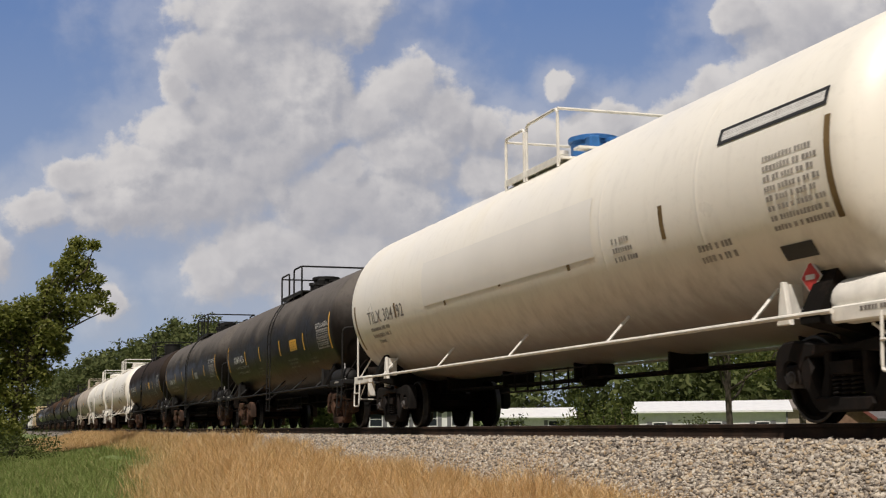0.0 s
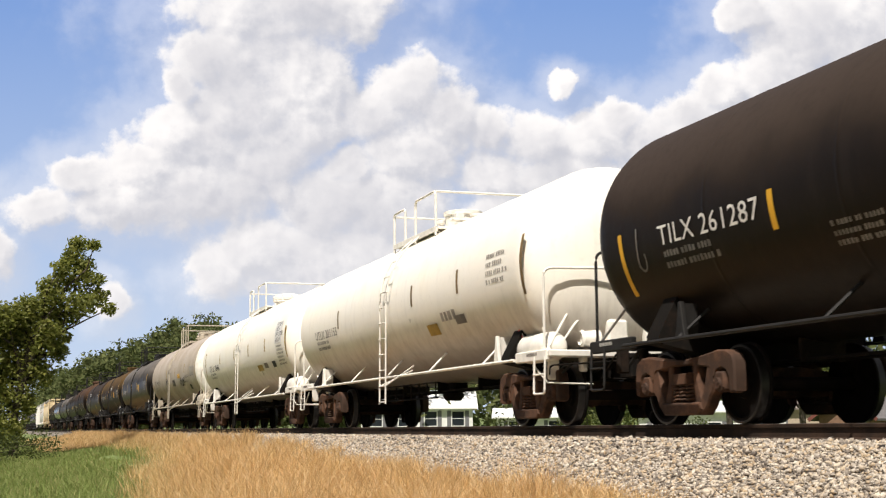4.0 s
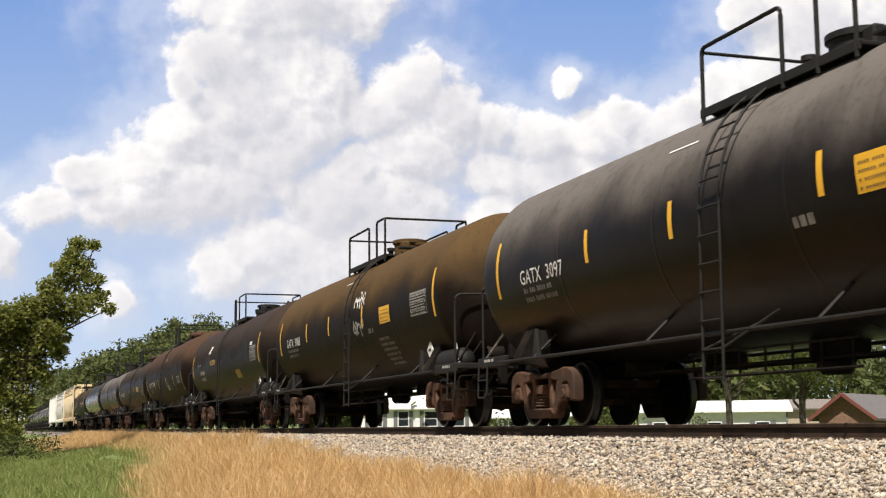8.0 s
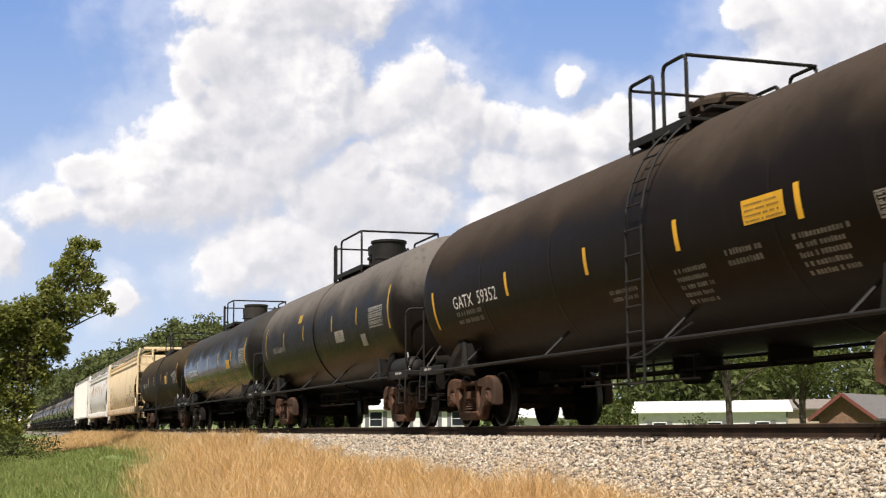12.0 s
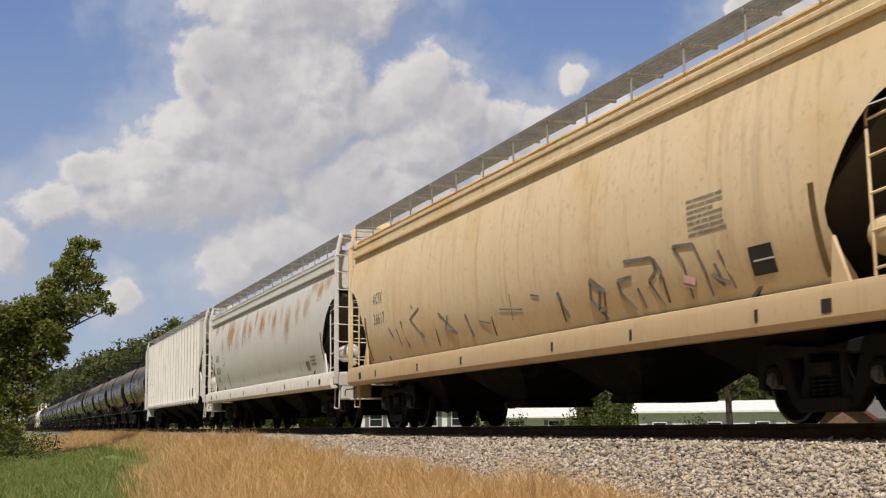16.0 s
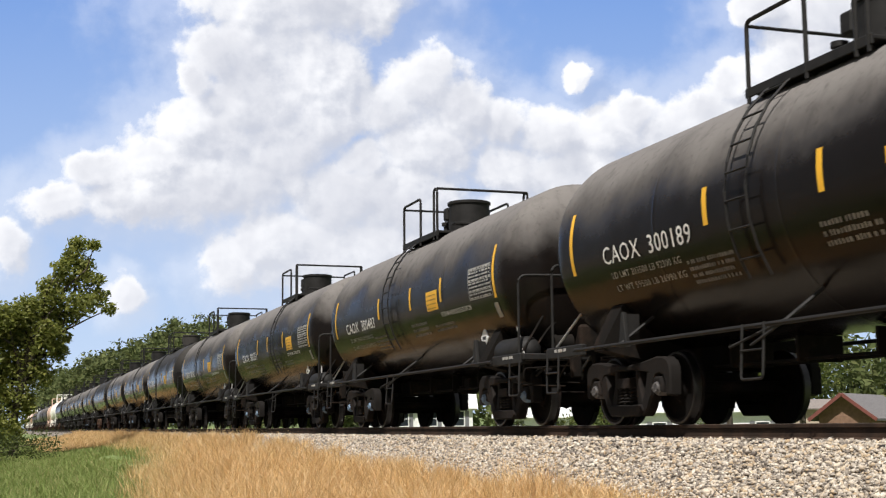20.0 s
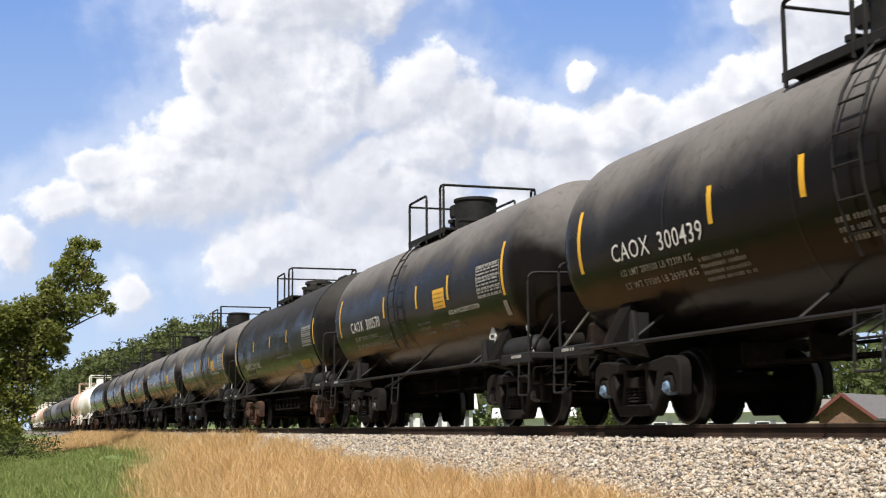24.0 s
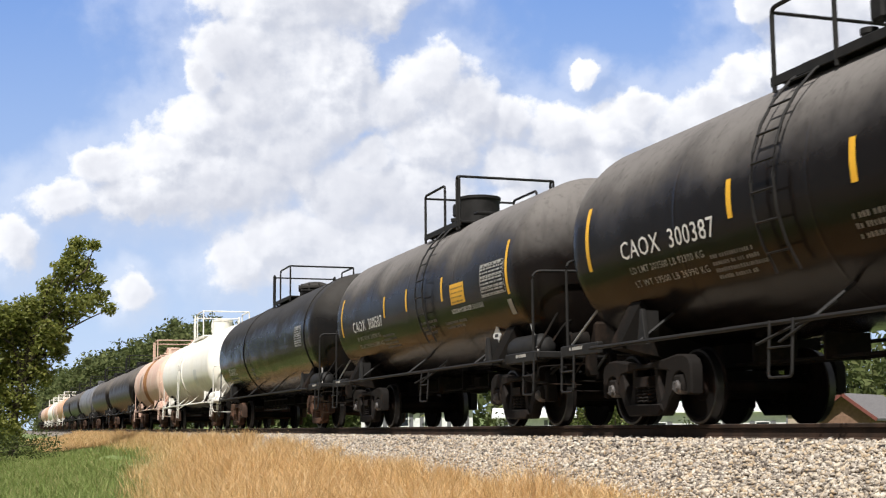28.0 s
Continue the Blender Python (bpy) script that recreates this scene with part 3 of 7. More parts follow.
    for x0, x1, a0, a1, pm, pl in patches:
        b = Build()
        patch(b, X(x0), X(x1), a0, a1, zc, r, 0.007 if pm is not M_CREAM else 0.011, n=max(10, int((a1 - a0) / 3)))
        part("paint_patch", b, pm, car, pl)
    if logo:
        x, a = logo
        b = Build()
        for k in range(3):
            wrap(b, [(0.10 * k, 0.10 * k), (0.42 + 0.10 * k, 0.10 * k), (0.50 + 0.10 * k, 0.10 * k + 0.075), (0.08 + 0.10 * k, 0.10 * k + 0.075)], [(0, 1, 2, 3)], X(x), a, zc, r, 0.006)
        part("emblem", b, M_LETTER, car, "plain white slanted bars")
    for x, a, w, h, sc_mat in scrawls:
        b = Build()
        g = random.Random(int(x * 100))
        strokes, k = [], 0.0
        while k < w - 0.12:       # each character: a slanted stem, a bowl or hook, and now and then a long tail
            cw = g.uniform(0.16, 0.30) * min(1.0, h / 0.35)
            lean, foot, head = g.uniform(0.02, 0.10), g.uniform(-0.05, 0.18) * h, g.uniform(0.65, 1.1) * h
            strokes.append([(k + lean * q / 4, foot + (head - foot) * q / 4) for q in range(5)])
            a0_, turn_, mid = g.uniform(0, 6.28), g.uniform(3.0, 5.6) * g.choice((-1, 1)), g.uniform(0.3, 0.75) * h
            strokes.append([(k + cw * (0.5 + 0.5 * math.cos(a0_ + turn_ * q / 9)), mid + 0.3 * h * math.sin(a0_ + turn_ * q / 9)) for q in range(10)])
            if g.random() < 0.45:
                strokes.append([(k, g.uniform(0.3, 0.5) * h), (k + cw * 0.6, g.uniform(0.5, 0.8) * h), (k + cw * 1.2, g.uniform(-0.15, 0.2) * h)])
            k += cw * g.uniform(0.75, 1.05)
        for line in strokes:
            th = g.uniform(0.012, 0.024)
            for (u0, v0), (u1, v1) in zip(line, line[1:]):
                d = Vector((u1 - u0, v1 - v0))
                q = Vector((-d.y, d.x)).normalized() * th
                wrap(b, [(u0 - q.x, v0 - q.y), (u1 - q.x, v1 - q.y), (u1 + q.x, v1 + q.y), (u0 + q.x, v0 + q.y)], [(0, 1, 2, 3)], X(x), a, zc, r, 0.009)
        part("scrawl", b, sc_mat, car, "sprayed scrawl")
    # marks on the front head
    if end_text:
        for k, line in enumerate(end_text.split("|")):
            hh = 0.17 if k == 0 else 0.085
            vs, fs = letters(line, hh, 1.1)
            z = 0.33 - (0.0 if k == 0 else 0.05 + 0.14 * k)
            b = Build()
            q = []
            for u, v in vs:
                y, zz = -0.64 + u, z + v
                rr = min(1.0, math.hypot(y, zz) / r) ** (1 / 0.86)
                q.append((c + 0.10 + head * math.sqrt(max(0.0, 1 - rr * rr)) + 0.012, y, zc + zz))
            b.add(q, fs)
            part("lettering", b, ink, car, smooth=0)
    # underframe: stub sills, bolsters, end platforms
    for s in (-1, 1):
        e = s * (c + 0.10)
        b = Build()
        b.box((e - s * 0.55, 0, 0.86), (3.1, 0.34, 0.36), 0.02)
        part("stub_sill", b, M_UNDER, car)
        b = Build()
        tx = c - 0.65 if s > 0 else -c + 1.12
        b.prism([(-1.45, 0.96), (-1.45, 1.06), (-1.18, 1.55), (-1.0, 1.62), (1.0, 1.62), (1.18, 1.55), (1.45, 1.06), (1.45, 0.96), (0.5, 0.76), (-0.5, 0.76)], "x", tx - 0.16, tx + 0.16)
        part("body_bolster", b, M_UNDER, car)
        for sy in (-1, 1):
            b = Build()
            fx = tx + 0.55 * (1 if s < 0 else -1)
            b.casting([(fx - 0.12, 0.98), (fx + 0.12, 0.98), (fx + 0.09, 1.10), (fx + 0.025, 1.42), (fx - 0.025, 1.42), (fx - 0.09, 1.10)], sy * 1.36 - 0.03, sy * 1.36 + 0.03, 0.01)
            b.prism([(-0.015 + fx, 1.05), (0.015 + fx, 1.05), (0.015 + fx, 1.40), (-0.015 + fx, 1.40)], "y", min(sy * 1.15, sy * 1.35), max(sy * 1.15, sy * 1.35))
            part("saddle_plate", b, M_FRAME if trim is M_FRAME else trim, car)
            if sy < 0:
                b = Build()
                u = e + s * 0.18 - 0.20
                while u < e + s * 0.18 + 0.20:
                    w_ = RNG.uniform(0.025, 0.045)
                    b.box((u, -1.387, 1.045), (w_, 0.006, 0.045), 0.001)
                    u += w_ + (0.016 if RNG.random() < 0.8 else 0.05)
                part("small_lettering", b, M_PANEL if trim is M_FRAME else M_LETGREY, car)
        b = Build()
        b.box((e + s * 0.62, 0, 1.04), (0.30, 2.72, 0.10), 0.015)
        b.box((e + s * 0.10, -1.34, 1.02), (1.2, 0.09, 0.16), 0.015)
        b.box((e + s * 0.10, 1.34, 1.02), (1.2, 0.09, 0.16), 0.015)
        part("end_platform", b, trim, car)
        for sy in (-1, 1):
            b = Build()
            b.tube(round_path([(e + s * 0.55, sy * 1.34, 1.06), (e + s * 0.55, sy * 1.34, 2.30), (e + s * 0.78, sy * 0.10, 2.30)], 0.14), 0.021, 8)
            part("end_handrail", b, trim, car)
        for sy in (-1, 1):
            b = Build()
            b.tube(round_path([(e + s * 0.66, sy * 1.38, 1.0), (e + s * 0.66, sy * 1.40, 0.46), (e + s * 0.26, sy * 1.40, 0.46), (e + s * 0.26, sy * 1.38, 1.0)], 0.05), 0.017, 6)
            b.tube([(e + s * 0.66, sy * 1.40, 0.74), (e + s * 0.26, sy * 1.40, 0.74)], 0.015, 6)
            part("sill_step", b, trim, car)
        for sy in (-1, 1):
            b = Build().tube([(e + s * 0.60, sy * 1.28, 1.08), (e - s * 0.10, sy * 1.12, 1.62)], 0.018, 6)
            part("brace_rod", b, M_GRATE if trim is M_FRAME else trim, car)
        for k in range(3):
            y = -0.95 + 0.55 * k
            b = Build().tube(round_path([(e + s * 0.10, y, 0.98), (e + s * 0.34, y - 0.10, 0.70 + 0.05 * k), (e + s * 0.60, y + 0.05, 0.92)], 0.12), 0.02, 6)
            part("brake_hose", b, M_FRAME, car)
        b = Build()
        b.box((e + s * 0.30, -1.10, 0.84), (0.10, 0.16, 0.34), 0.02)
        b.box((e + s * 0.48, -0.70, 0.90), (0.14, 0.10, 0.24), 0.02)
        b.tube([(e + s * 0.05, -1.32, 0.90), (e + s * 0.55, -1.30, 0.62), (e + s * 0.60, -0.6, 0.60)], 0.014, 6)
        part("end_bracket", b, M_UNDER if trim is M_FRAME else trim, car)
        coupler(car, e + s * 0.62, s, M_UNDER)
        add_truck(car, tx, kit or TRUCK_RUSTY)
    # side running rails on brackets
    rz = rail_z or 0.985
    for sy in (-1, 1):
        b = Build()
        b.tube([(-c + 0.30, sy * 1.44, rz), (c - 0.30, sy * 1.44, rz)], 0.026, 8)
        nb = max(3, int(L / 2.9))
        for k in range(nb):
            x = -c + 1.7 + (L - 3.4) * k / (nb - 1)
            aa = math.asin(max(-1, min(1, (rz + 0.36 - zc) / r)))
            b.tube([(x, sy * 1.44, rz), (x + 0.05, sy * (r * math.cos(aa) - 0.02), rz + 0.36)], 0.022, 6)
        part("running_rail", b, trim, car)
    # brake gear at the front end and under the belly
    b = Build()
    e = c + 0.10
    b.revolve("x", (e + 0.60, 0.45, 2.02), [(0.0, 0.02), (0.0, 0.05), (0.06, 0.05), (0.06, 0.02)], 10)
    ring = [(e + 0.64, 0.45 + 0.27 * math.cos(a), 2.02 + 0.27 * math.sin(a)) for a in [k * math.pi / 12 for k in range(25)]]
    b.tube(ring, 0.016, 6)
    for k in range(5):
        a = k * 2 * math.pi / 5
        b.tube([(e + 0.63, 0.45, 2.02), (e + 0.64, 0.45 + 0.27 * math.cos(a), 2.02 + 0.27 * math.sin(a))], 0.011, 5)
    part("brake_wheel", b, trim, car)
    b = Build()
    b.box((e + 0.50, 0.45, 1.52), (0.16, 0.30, 0.86), 0.02)
    b.box((e + 0.44, -0.15, 1.36), (0.26, 0.34, 0.40), 0.04)
    b.revolve("y", (e + 0.40, -0.55, 1.28), [(-0.12, 0.13), (-0.16, 0.10), (0.14, 0.14), (0.18, 0.08)], 14)
    b.tube(round_path([(e + 0.45, -1.1, 1.1), (e + 0.42, -0.7, 1.62), (e + 0.42, 0.2, 1.60)], 0.2), 0.018, 6)
    b.tube([(e + 0.55, -1.30, 1.10), (e + 0.32, -0.70, 1.92)], 0.018, 6)
    part("brake_gear", b, M_UNDER if trim is M_FRAME else trim, car)
    if air_tank:
        b = Build().revolve("x", (c + 0.02, -1.12, 1.16), [(-0.62, 0.03), (-0.58, 0.14), (-0.50, 0.20), (-0.44, 0.22), (0.44, 0.22), (0.50, 0.20), (0.58, 0.14), (0.62, 0.03)], 24)
        part("air_reservoir", b, trim, car)
    b = Build()
    for y in (-0.25, 0.18):
        b.tube([(-c + 1.9, y, 0.72), (c - 1.9, y, 0.72)], 0.022, 6)
    for k in range(5):
        x = -c + 2.5 + (L - 5.0) * k / 4
        b.box((x, -0.04, 0.84), (0.05, 0.60, 0.30), 0.008)
    b.box((0.3, 0.0, 0.84), (0.35, 0.30, 0.20), 0.03)
    part("brake_rigging", b, M_UNDER, car)
    b = Build().revolve("z", (0.0, 0, 0), [(zc - r - 0.34, 0.16), (zc - r - 0.26, 0.22), (zc - r - 0.20, 0.22), (zc - r - 0.18, 0.16), (zc - r + 0.05, 0.16)], 18)
    part("bottom_outlet", b, M_UNDER, car)
    if pipe_stand:
        b = Build()
        for k in range(7):
            x = -1.6 + 0.8 * k * 0.66
            b.tube([(X(c) + x, -0.9, 0.55), (X(c) + x, -0.9, 0.86)], 0.016, 5)
        b.tube([(-1.7, -0.9, 0.55), (1.7, -0.9, 0.55)], 0.018, 6)
        b.tube([(-1.7, -0.9, 0.84), (1.7, -0.9, 0.84)], 0.016, 6)
        part("outlet_guard", b, M_UNDER, car)
    # platform with its railing and dome
    if plat is not None:
        xa, xb, xc, xd = [X(q) for q in plat]
        px, top = (xa + xd) / 2, zc + r
        pl, pw = (xd - xa) / 2, 0.94
        z0, rt = top - 0.30, top + plat_h + 0.07
        for sy in (-1, 1):
            b = Build()
            b.box((px, sy * (pw - 0.17), top - 0.16), (2 * pl + 0.12, 0.36, 0.045), 0.008)
            b.box((px, sy * pw, top - 0.18), (2 * pl + 0.12, 0.03, 0.11), 0.008)
            for k in range(3):
                x = xa + 0.10 + (2 * pl - 0.2) * k / 2
                b.tube([(x, sy * (pw - 0.02), top - 0.18), (x, sy * 0.66, top - 0.30)], 0.024, 6)
            part("platform", b, trim, car)
        for x in (xa + 0.10, xd - 0.10):
            b = Build().box((x, 0, top + 0.03), (0.22, 2 * pw - 0.7, 0.045), 0.008)
            part("platform_end", b, trim, car)
        for sy in (-1, 1):
            b = Build()
            b.tube(round_path([(xa, sy * pw, z0), (xa, sy * pw, rt), (xb, sy * pw, rt), (xb, sy * pw, z0)], 0.09), 0.026, 8)
            if sy < 0:
                b.tube([(xa, -pw, rt - 0.05), (xa, pw, rt - 0.05)], 0.022, 8)
            part("railing", b, trim, car)
            b = Build()
            b.tube(round_path([(xc, sy * pw, z0), (xc, sy * pw, rt + 0.04), (xd, sy * pw, rt + 0.04), (xd, sy * pw, z0)], 0.11), 0.026, 8)
            if sy < 0:
                b.tube([(xd, -pw, rt + 0.035), (xd, pw, rt + 0.035)], 0.025, 8)
            part("railing", b, trim, car)
        px += dome_dx
        dm = dome_mat or (M_FRAME if paint in (M_BLACK, M_CLEAN, M_BLACK3) else paint if trim is M_FRAME else trim)
        b = Build()
        if dome == "tall":
            b.revolve("z", (px, 0, 0), [(top - 0.10, 0.41), (top + 0.51, 0.41), (top + 0.52, 0.435), (top + 0.57, 0.435), (top + 0.58, 0.40)], 32)
            b.box((px - 0.28, -0.34, top + 0.36), (0.22, 0.16, 0.26), 0.03)
        elif dome == "round":
            b.revolve("z", (px, 0, 0), [(top - 0.10, 0.40), (top + 0.14, 0.40), (top + 0.16, 0.50), (top + 0.22, 0.50), (top + 0.30, 0.40), (top + 0.36, 0.20), (top + 0.37, 0.02)], 32)
            for k in range(10):
                a = k * math.pi / 5
                b.revolve("z", (px + 0.47 * math.cos(a), 0.47 * math.sin(a), 0), [(top + 0.08, 0.03), (top + 0.28, 0.03)], 8)
        else:
            b.revolve("z", (px, 0, 0), [(top - 0.10, 0.36), (top + 0.26, 0.36), (top + 0.27, 0.40), (top + 0.34, 0.40), (top + 0.36, 0.34)], 32)
            b.revolve("z", (px + 0.62, 0.1, 0), [(top - 0.10, 0.14), (top + 0.16, 0.14), (top + 0.17, 0.17), (top + 0.22, 0.17)], 16)
            b.box((px + 0.62, -0.30, top + 0.10), (0.22, 0.18, 0.28), 0.03)
        part("dome", b, dm, car)
        for dx, dy in ((-0.55, 0.25), (-0.58, -0.28), (0.62, 0.42)):
            b = Build().revolve("z", (px + dx, dy, 0), [(top - 0.06, 0.06), (top + 0.16, 0.06), (top + 0.18, 0.10), (top + 0.24, 0.10), (top + 0.26, 0.03)], 12)
            part("valve", b, trim, car)
    if ladder is not None:
        lx = X(ladder) + 0.22
        short = not pipe_stand      # short cars: the ladder ends on the flank, with a separate step below
        for dx in (-0.21, 0.21):
            path = []
            for k in range(9):
                a = radians(62 - (97 if short else 62) * k / 8)
                path.append((lx + dx, -(r + 0.10) * math.cos(a), zc + (r + 0.10) * math.sin(a)))
            if not short:
                path += [(lx + dx, -(r + 0.10), zc - 0.5), (lx + dx, -(r + 0.11), ladder_low)]
            part("ladder_stile", Build().tube(path, 0.017, 6), trim, car)
        for k in range(14):
            z = ladder_low + 0.04 + 0.31 * k
            if z > zc + r * 0.86:
                break
            if short and z < 1.55:
                continue
            if z <= zc and not short:
                y = -(r + 0.12)
            else:
                y = -math.sqrt((r + 0.10) ** 2 - (z - zc) ** 2)
            b = Build().tube([(lx - 0.21, y, z), (lx + 0.21, y, z)], 0.013, 6)
            part("rung", b, trim, car)
        if short:
            b = Build()
            b.tube(round_path([(lx - 0.10, -1.46, 1.04), (lx - 0.10, -1.50, ladder_low), (lx + 0.32, -1.50, ladder_low), (lx + 0.32, -1.46, 1.04)], 0.05), 0.016, 6)
            b.tube([(lx - 0.10, -1.49, 0.76), (lx + 0.32, -1.49, 0.76)], 0.013, 6)
            part("hanging_step", b, trim, car)
        b = Build()
        for z in (1.05,):
            b.tube([(lx - 0.21, -(r + 0.11), z - 0.25), (lx + 0.35, -1.15, z + 0.05)], 0.015, 6)
            b.tube([(lx + 0.21, -(r + 0.11), z - 0.25), (lx + 0.75, -1.25, z + 0.12)], 0.015, 6)
        part("ladder_brace", b, trim, car)
    if diamond:
        x, a, dmat = diamond
        y, z = -(r * math.cos(radians(a)) + 0.10), zc + r * math.sin(radians(a))
        b = Build().prism([(X(x) - 0.18, z), (X(x), z - 0.18), (X(x) + 0.18, z), (X(x), z + 0.18)], "y", y - 0.012, y)
        dd = part("placard", b, M_LETTER, car, "diamond placard in a holder")
        b = Build()
        b.prism([(X(x) - 0.155, z), (X(x), z - 0.155), (X(x) + 0.155, z), (X(x), z + 0.155)], "y", y - 0.017, y - 0.013)
        part("placard_face", b, dmat, dd)
        b = Build().box((X(x), y - 0.02, z), (0.15, 0.008, 0.05), 0.001)
        part("placard_number_bar", b, M_LETTER if dmat is not M_LETTER else M_LETBLK, dd)
        b = Build().tube([(X(x), y + 0.02, z - 0.13), (X(x), -1.42, 1.04)], 0.02, 6)
        part("placard_post", b, trim, dd)
    return car


# ---- covered hopper cars ----
def hopper_common(car, c, paint, kit, end_top, inset):
    """Sills' ends, ladders, couplers, trucks and brake gear of a covered hopper; its ends at -c and c."""
    for s in (-1, 1):
        e = s * c
        b = Build()
        b.box((e - s * 0.05, 0, 1.10), (0.14, 2.9, 0.30), 0.02)
        b.box((e - s * 0.60, 0, 1.24), (1.2, 2.9, 0.05), 0.01)
        part("end_sill", b, paint, car)
        b = Build().box((e - s * 1.2, 0, 0.86), (2.9, 0.36, 0.38), 0.02)
        part("draft_sill", b, M_UNDER, car)
        for sy in (-1, 1):
            for y in (sy * 1.52, sy * 0.72):
                top = end_top if abs(y) > 1 else end_top - 0.05
                path = [(e, y, 1.0), (e, y, 3.95), (e - s * 0.02, y * 0.92, top)] if abs(y) > 1 else [(e, y, 1.2), (e, y, top)]
                b = Build()
                for p, q in zip(path, path[1:]):
                    d = Vector(q) - Vector(p)
                    b.box(tuple((Vector(p) + Vector(q)) / 2), (0.07, 0.10, d.length + 0.02), 0.01, d.to_track_quat("Z", "X").to_matrix())
                part("ladder_stile", b, paint, car)
            for k in range(8):
                z = 1.55 + 0.40 * k
                w = 1.52 if z < 3.95 else 1.52 - 0.1 * (z - 3.95) / 0.5
                b = Build().tube(round_path([(e, sy * w, z + 0.05), (e + s * 0.07, sy * (w - 0.04), z), (e + s * 0.07, sy * 0.76, z - 0.02), (e, sy * 0.72, z + 0.03)], 0.04, 3), 0.014, 6)
                part("rung", b, paint, car)
            b = Build()
            b.tube(round_path([(e - s * 0.62, sy * 1.50, 1.15), (e - s * 0.66, sy * 1.50, 2.72), (e - s * 0.72, sy * 1.44, 2.90)], 0.1), 0.017, 6)
            for k in range(5):
                b.tube([(e - s * 0.03, sy * 1.47, 1.42 + 0.34 * k), (e - s * 0.64, sy * 1.50, 1.36 + 0.34 * k)], 0.014, 6)
            part("side_grab_irons", b, paint, car)
            b = Build().tube(round_path([(e - s * 0.06, sy * 1.42, 1.0), (e - s * 0.06, sy * 1.44, 0.44), (e - s * 0.48, sy * 1.44, 0.44), (e - s * 0.48, sy * 1.42, 1.0)], 0.04), 0.018, 6)
            part("sill_step", b, paint if sy < 0 else M_UNDER, car)
        b = Build()
        b.box((e - s * 0.02, 0, end_top), (0.10, 2.40, 0.14), 0.012)
        part("top_beam", b, paint, car)
        b = Build()
        b.box((e - s * 0.10, -1.25, 0.86), (0.22, 0.30, 0.46), 0.03)
        b.tube([(e, -1.2, 0.64), (e + s * 0.1, 0.0, 0.66)], 0.018, 6)
        part("pull_bracket", b, paint, car)
        coupler(car, e + s * 0.02, s, M_UNDER)
        add_truck(car, e - s * inset, kit)
    b = Build()
    b.revolve("x", (c - 0.72, -1.05, 1.74), [(-0.46, 0.03), (-0.42, 0.14), (-0.33, 0.20), (0.33, 0.20), (0.42, 0.14), (0.46, 0.03)], 20)
    part("air_reservoir", b, paint, car)
    b = Build()
    b.box((c - 0.14, -1.08, 1.52), (0.10, 0.13, 0.22), 0.03)
    b.revolve("x", (c - 0.25, -0.45, 1.48), [(-0.10, 0.10), (0.0, 0.16), (0.12, 0.16), (0.18, 0.08)], 16)
    b.tube(round_path([(c - 0.2, -0.9, 1.4), (c - 0.15, -0.3, 1.6), (c - 0.2, 0.4, 1.4)], 0.15), 0.022, 6)
    part("brake_gear", b, paint, car)
    ring = [(c - 0.02, 0.45 + 0.27 * math.cos(a), 2.4 + 0.27 * math.sin(a)) for a in [k * math.pi / 12 for k in range(25)]]
    b = Build().tube(ring, 0.016, 6)
    b.tube([(c - 0.12, 0.45, 2.4), (c - 0.02, 0.45, 2.4)], 0.03, 8)
    for k in range(3):
        a = k * math.pi / 3
        b.tube([(c - 0.02, 0.45 - 0.27 * math.cos(a), 2.4 - 0.27 * math.sin(a)), (c - 0.02, 0.45 + 0.27 * math.cos(a), 2.4 + 0.27 * math.sin(a))], 0.011, 5)
    part("brake_wheel", b, paint, car)


def flat_lines(car, x, z, y, w, rows, h, mat):
    b = Build()
    for k in range(rows):
        u, end = 0.0, w * RNG.uniform(0.7, 1.0)
        while u < end - 0.05:
            q = min(RNG.uniform(0.55, 0.9) * h, end - u)
            z0, z1 = z - k * h * 1.8, z - k * h * 1.8 + h
            ya, yb = (y, y) if abs(y) < 1.54 else (-lerp(SIDE, z0) - 0.005, -lerp(SIDE, z1) - 0.005)
            b.add([(x + u, ya, z0), (x + u + q, ya, z0), (x + u + q, yb, z1), (x + u, yb, z1)], [(0, 1, 2, 3)])
            u += q + h * (0.28 if RNG.random() < 0.8 else 0.9)
    part("small_lettering", b, mat, car, smooth=0)


SIDE = [(1.30, 1.35), (1.45, 1.41), (1.60, 1.46), (1.78, 1.505), (1.95, 1.537), (2.12, 1.56), (2.3, 1.573), (2.5, 1.578), (2.7, 1.574), (2.9, 1.560), (3.1, 1.537), (3.28, 1.508), (3.45, 1.475), (3.70, 1.42)]      # height, half width


def lerp(points, q):
    for (a, za), (b, zb) in zip(points, points[1:]):
        if q <= b:
            k = max(0.0, min(1.0, (q - a) / (b - a)))
            return za + (zb - za) * k
    return points[-1][1]


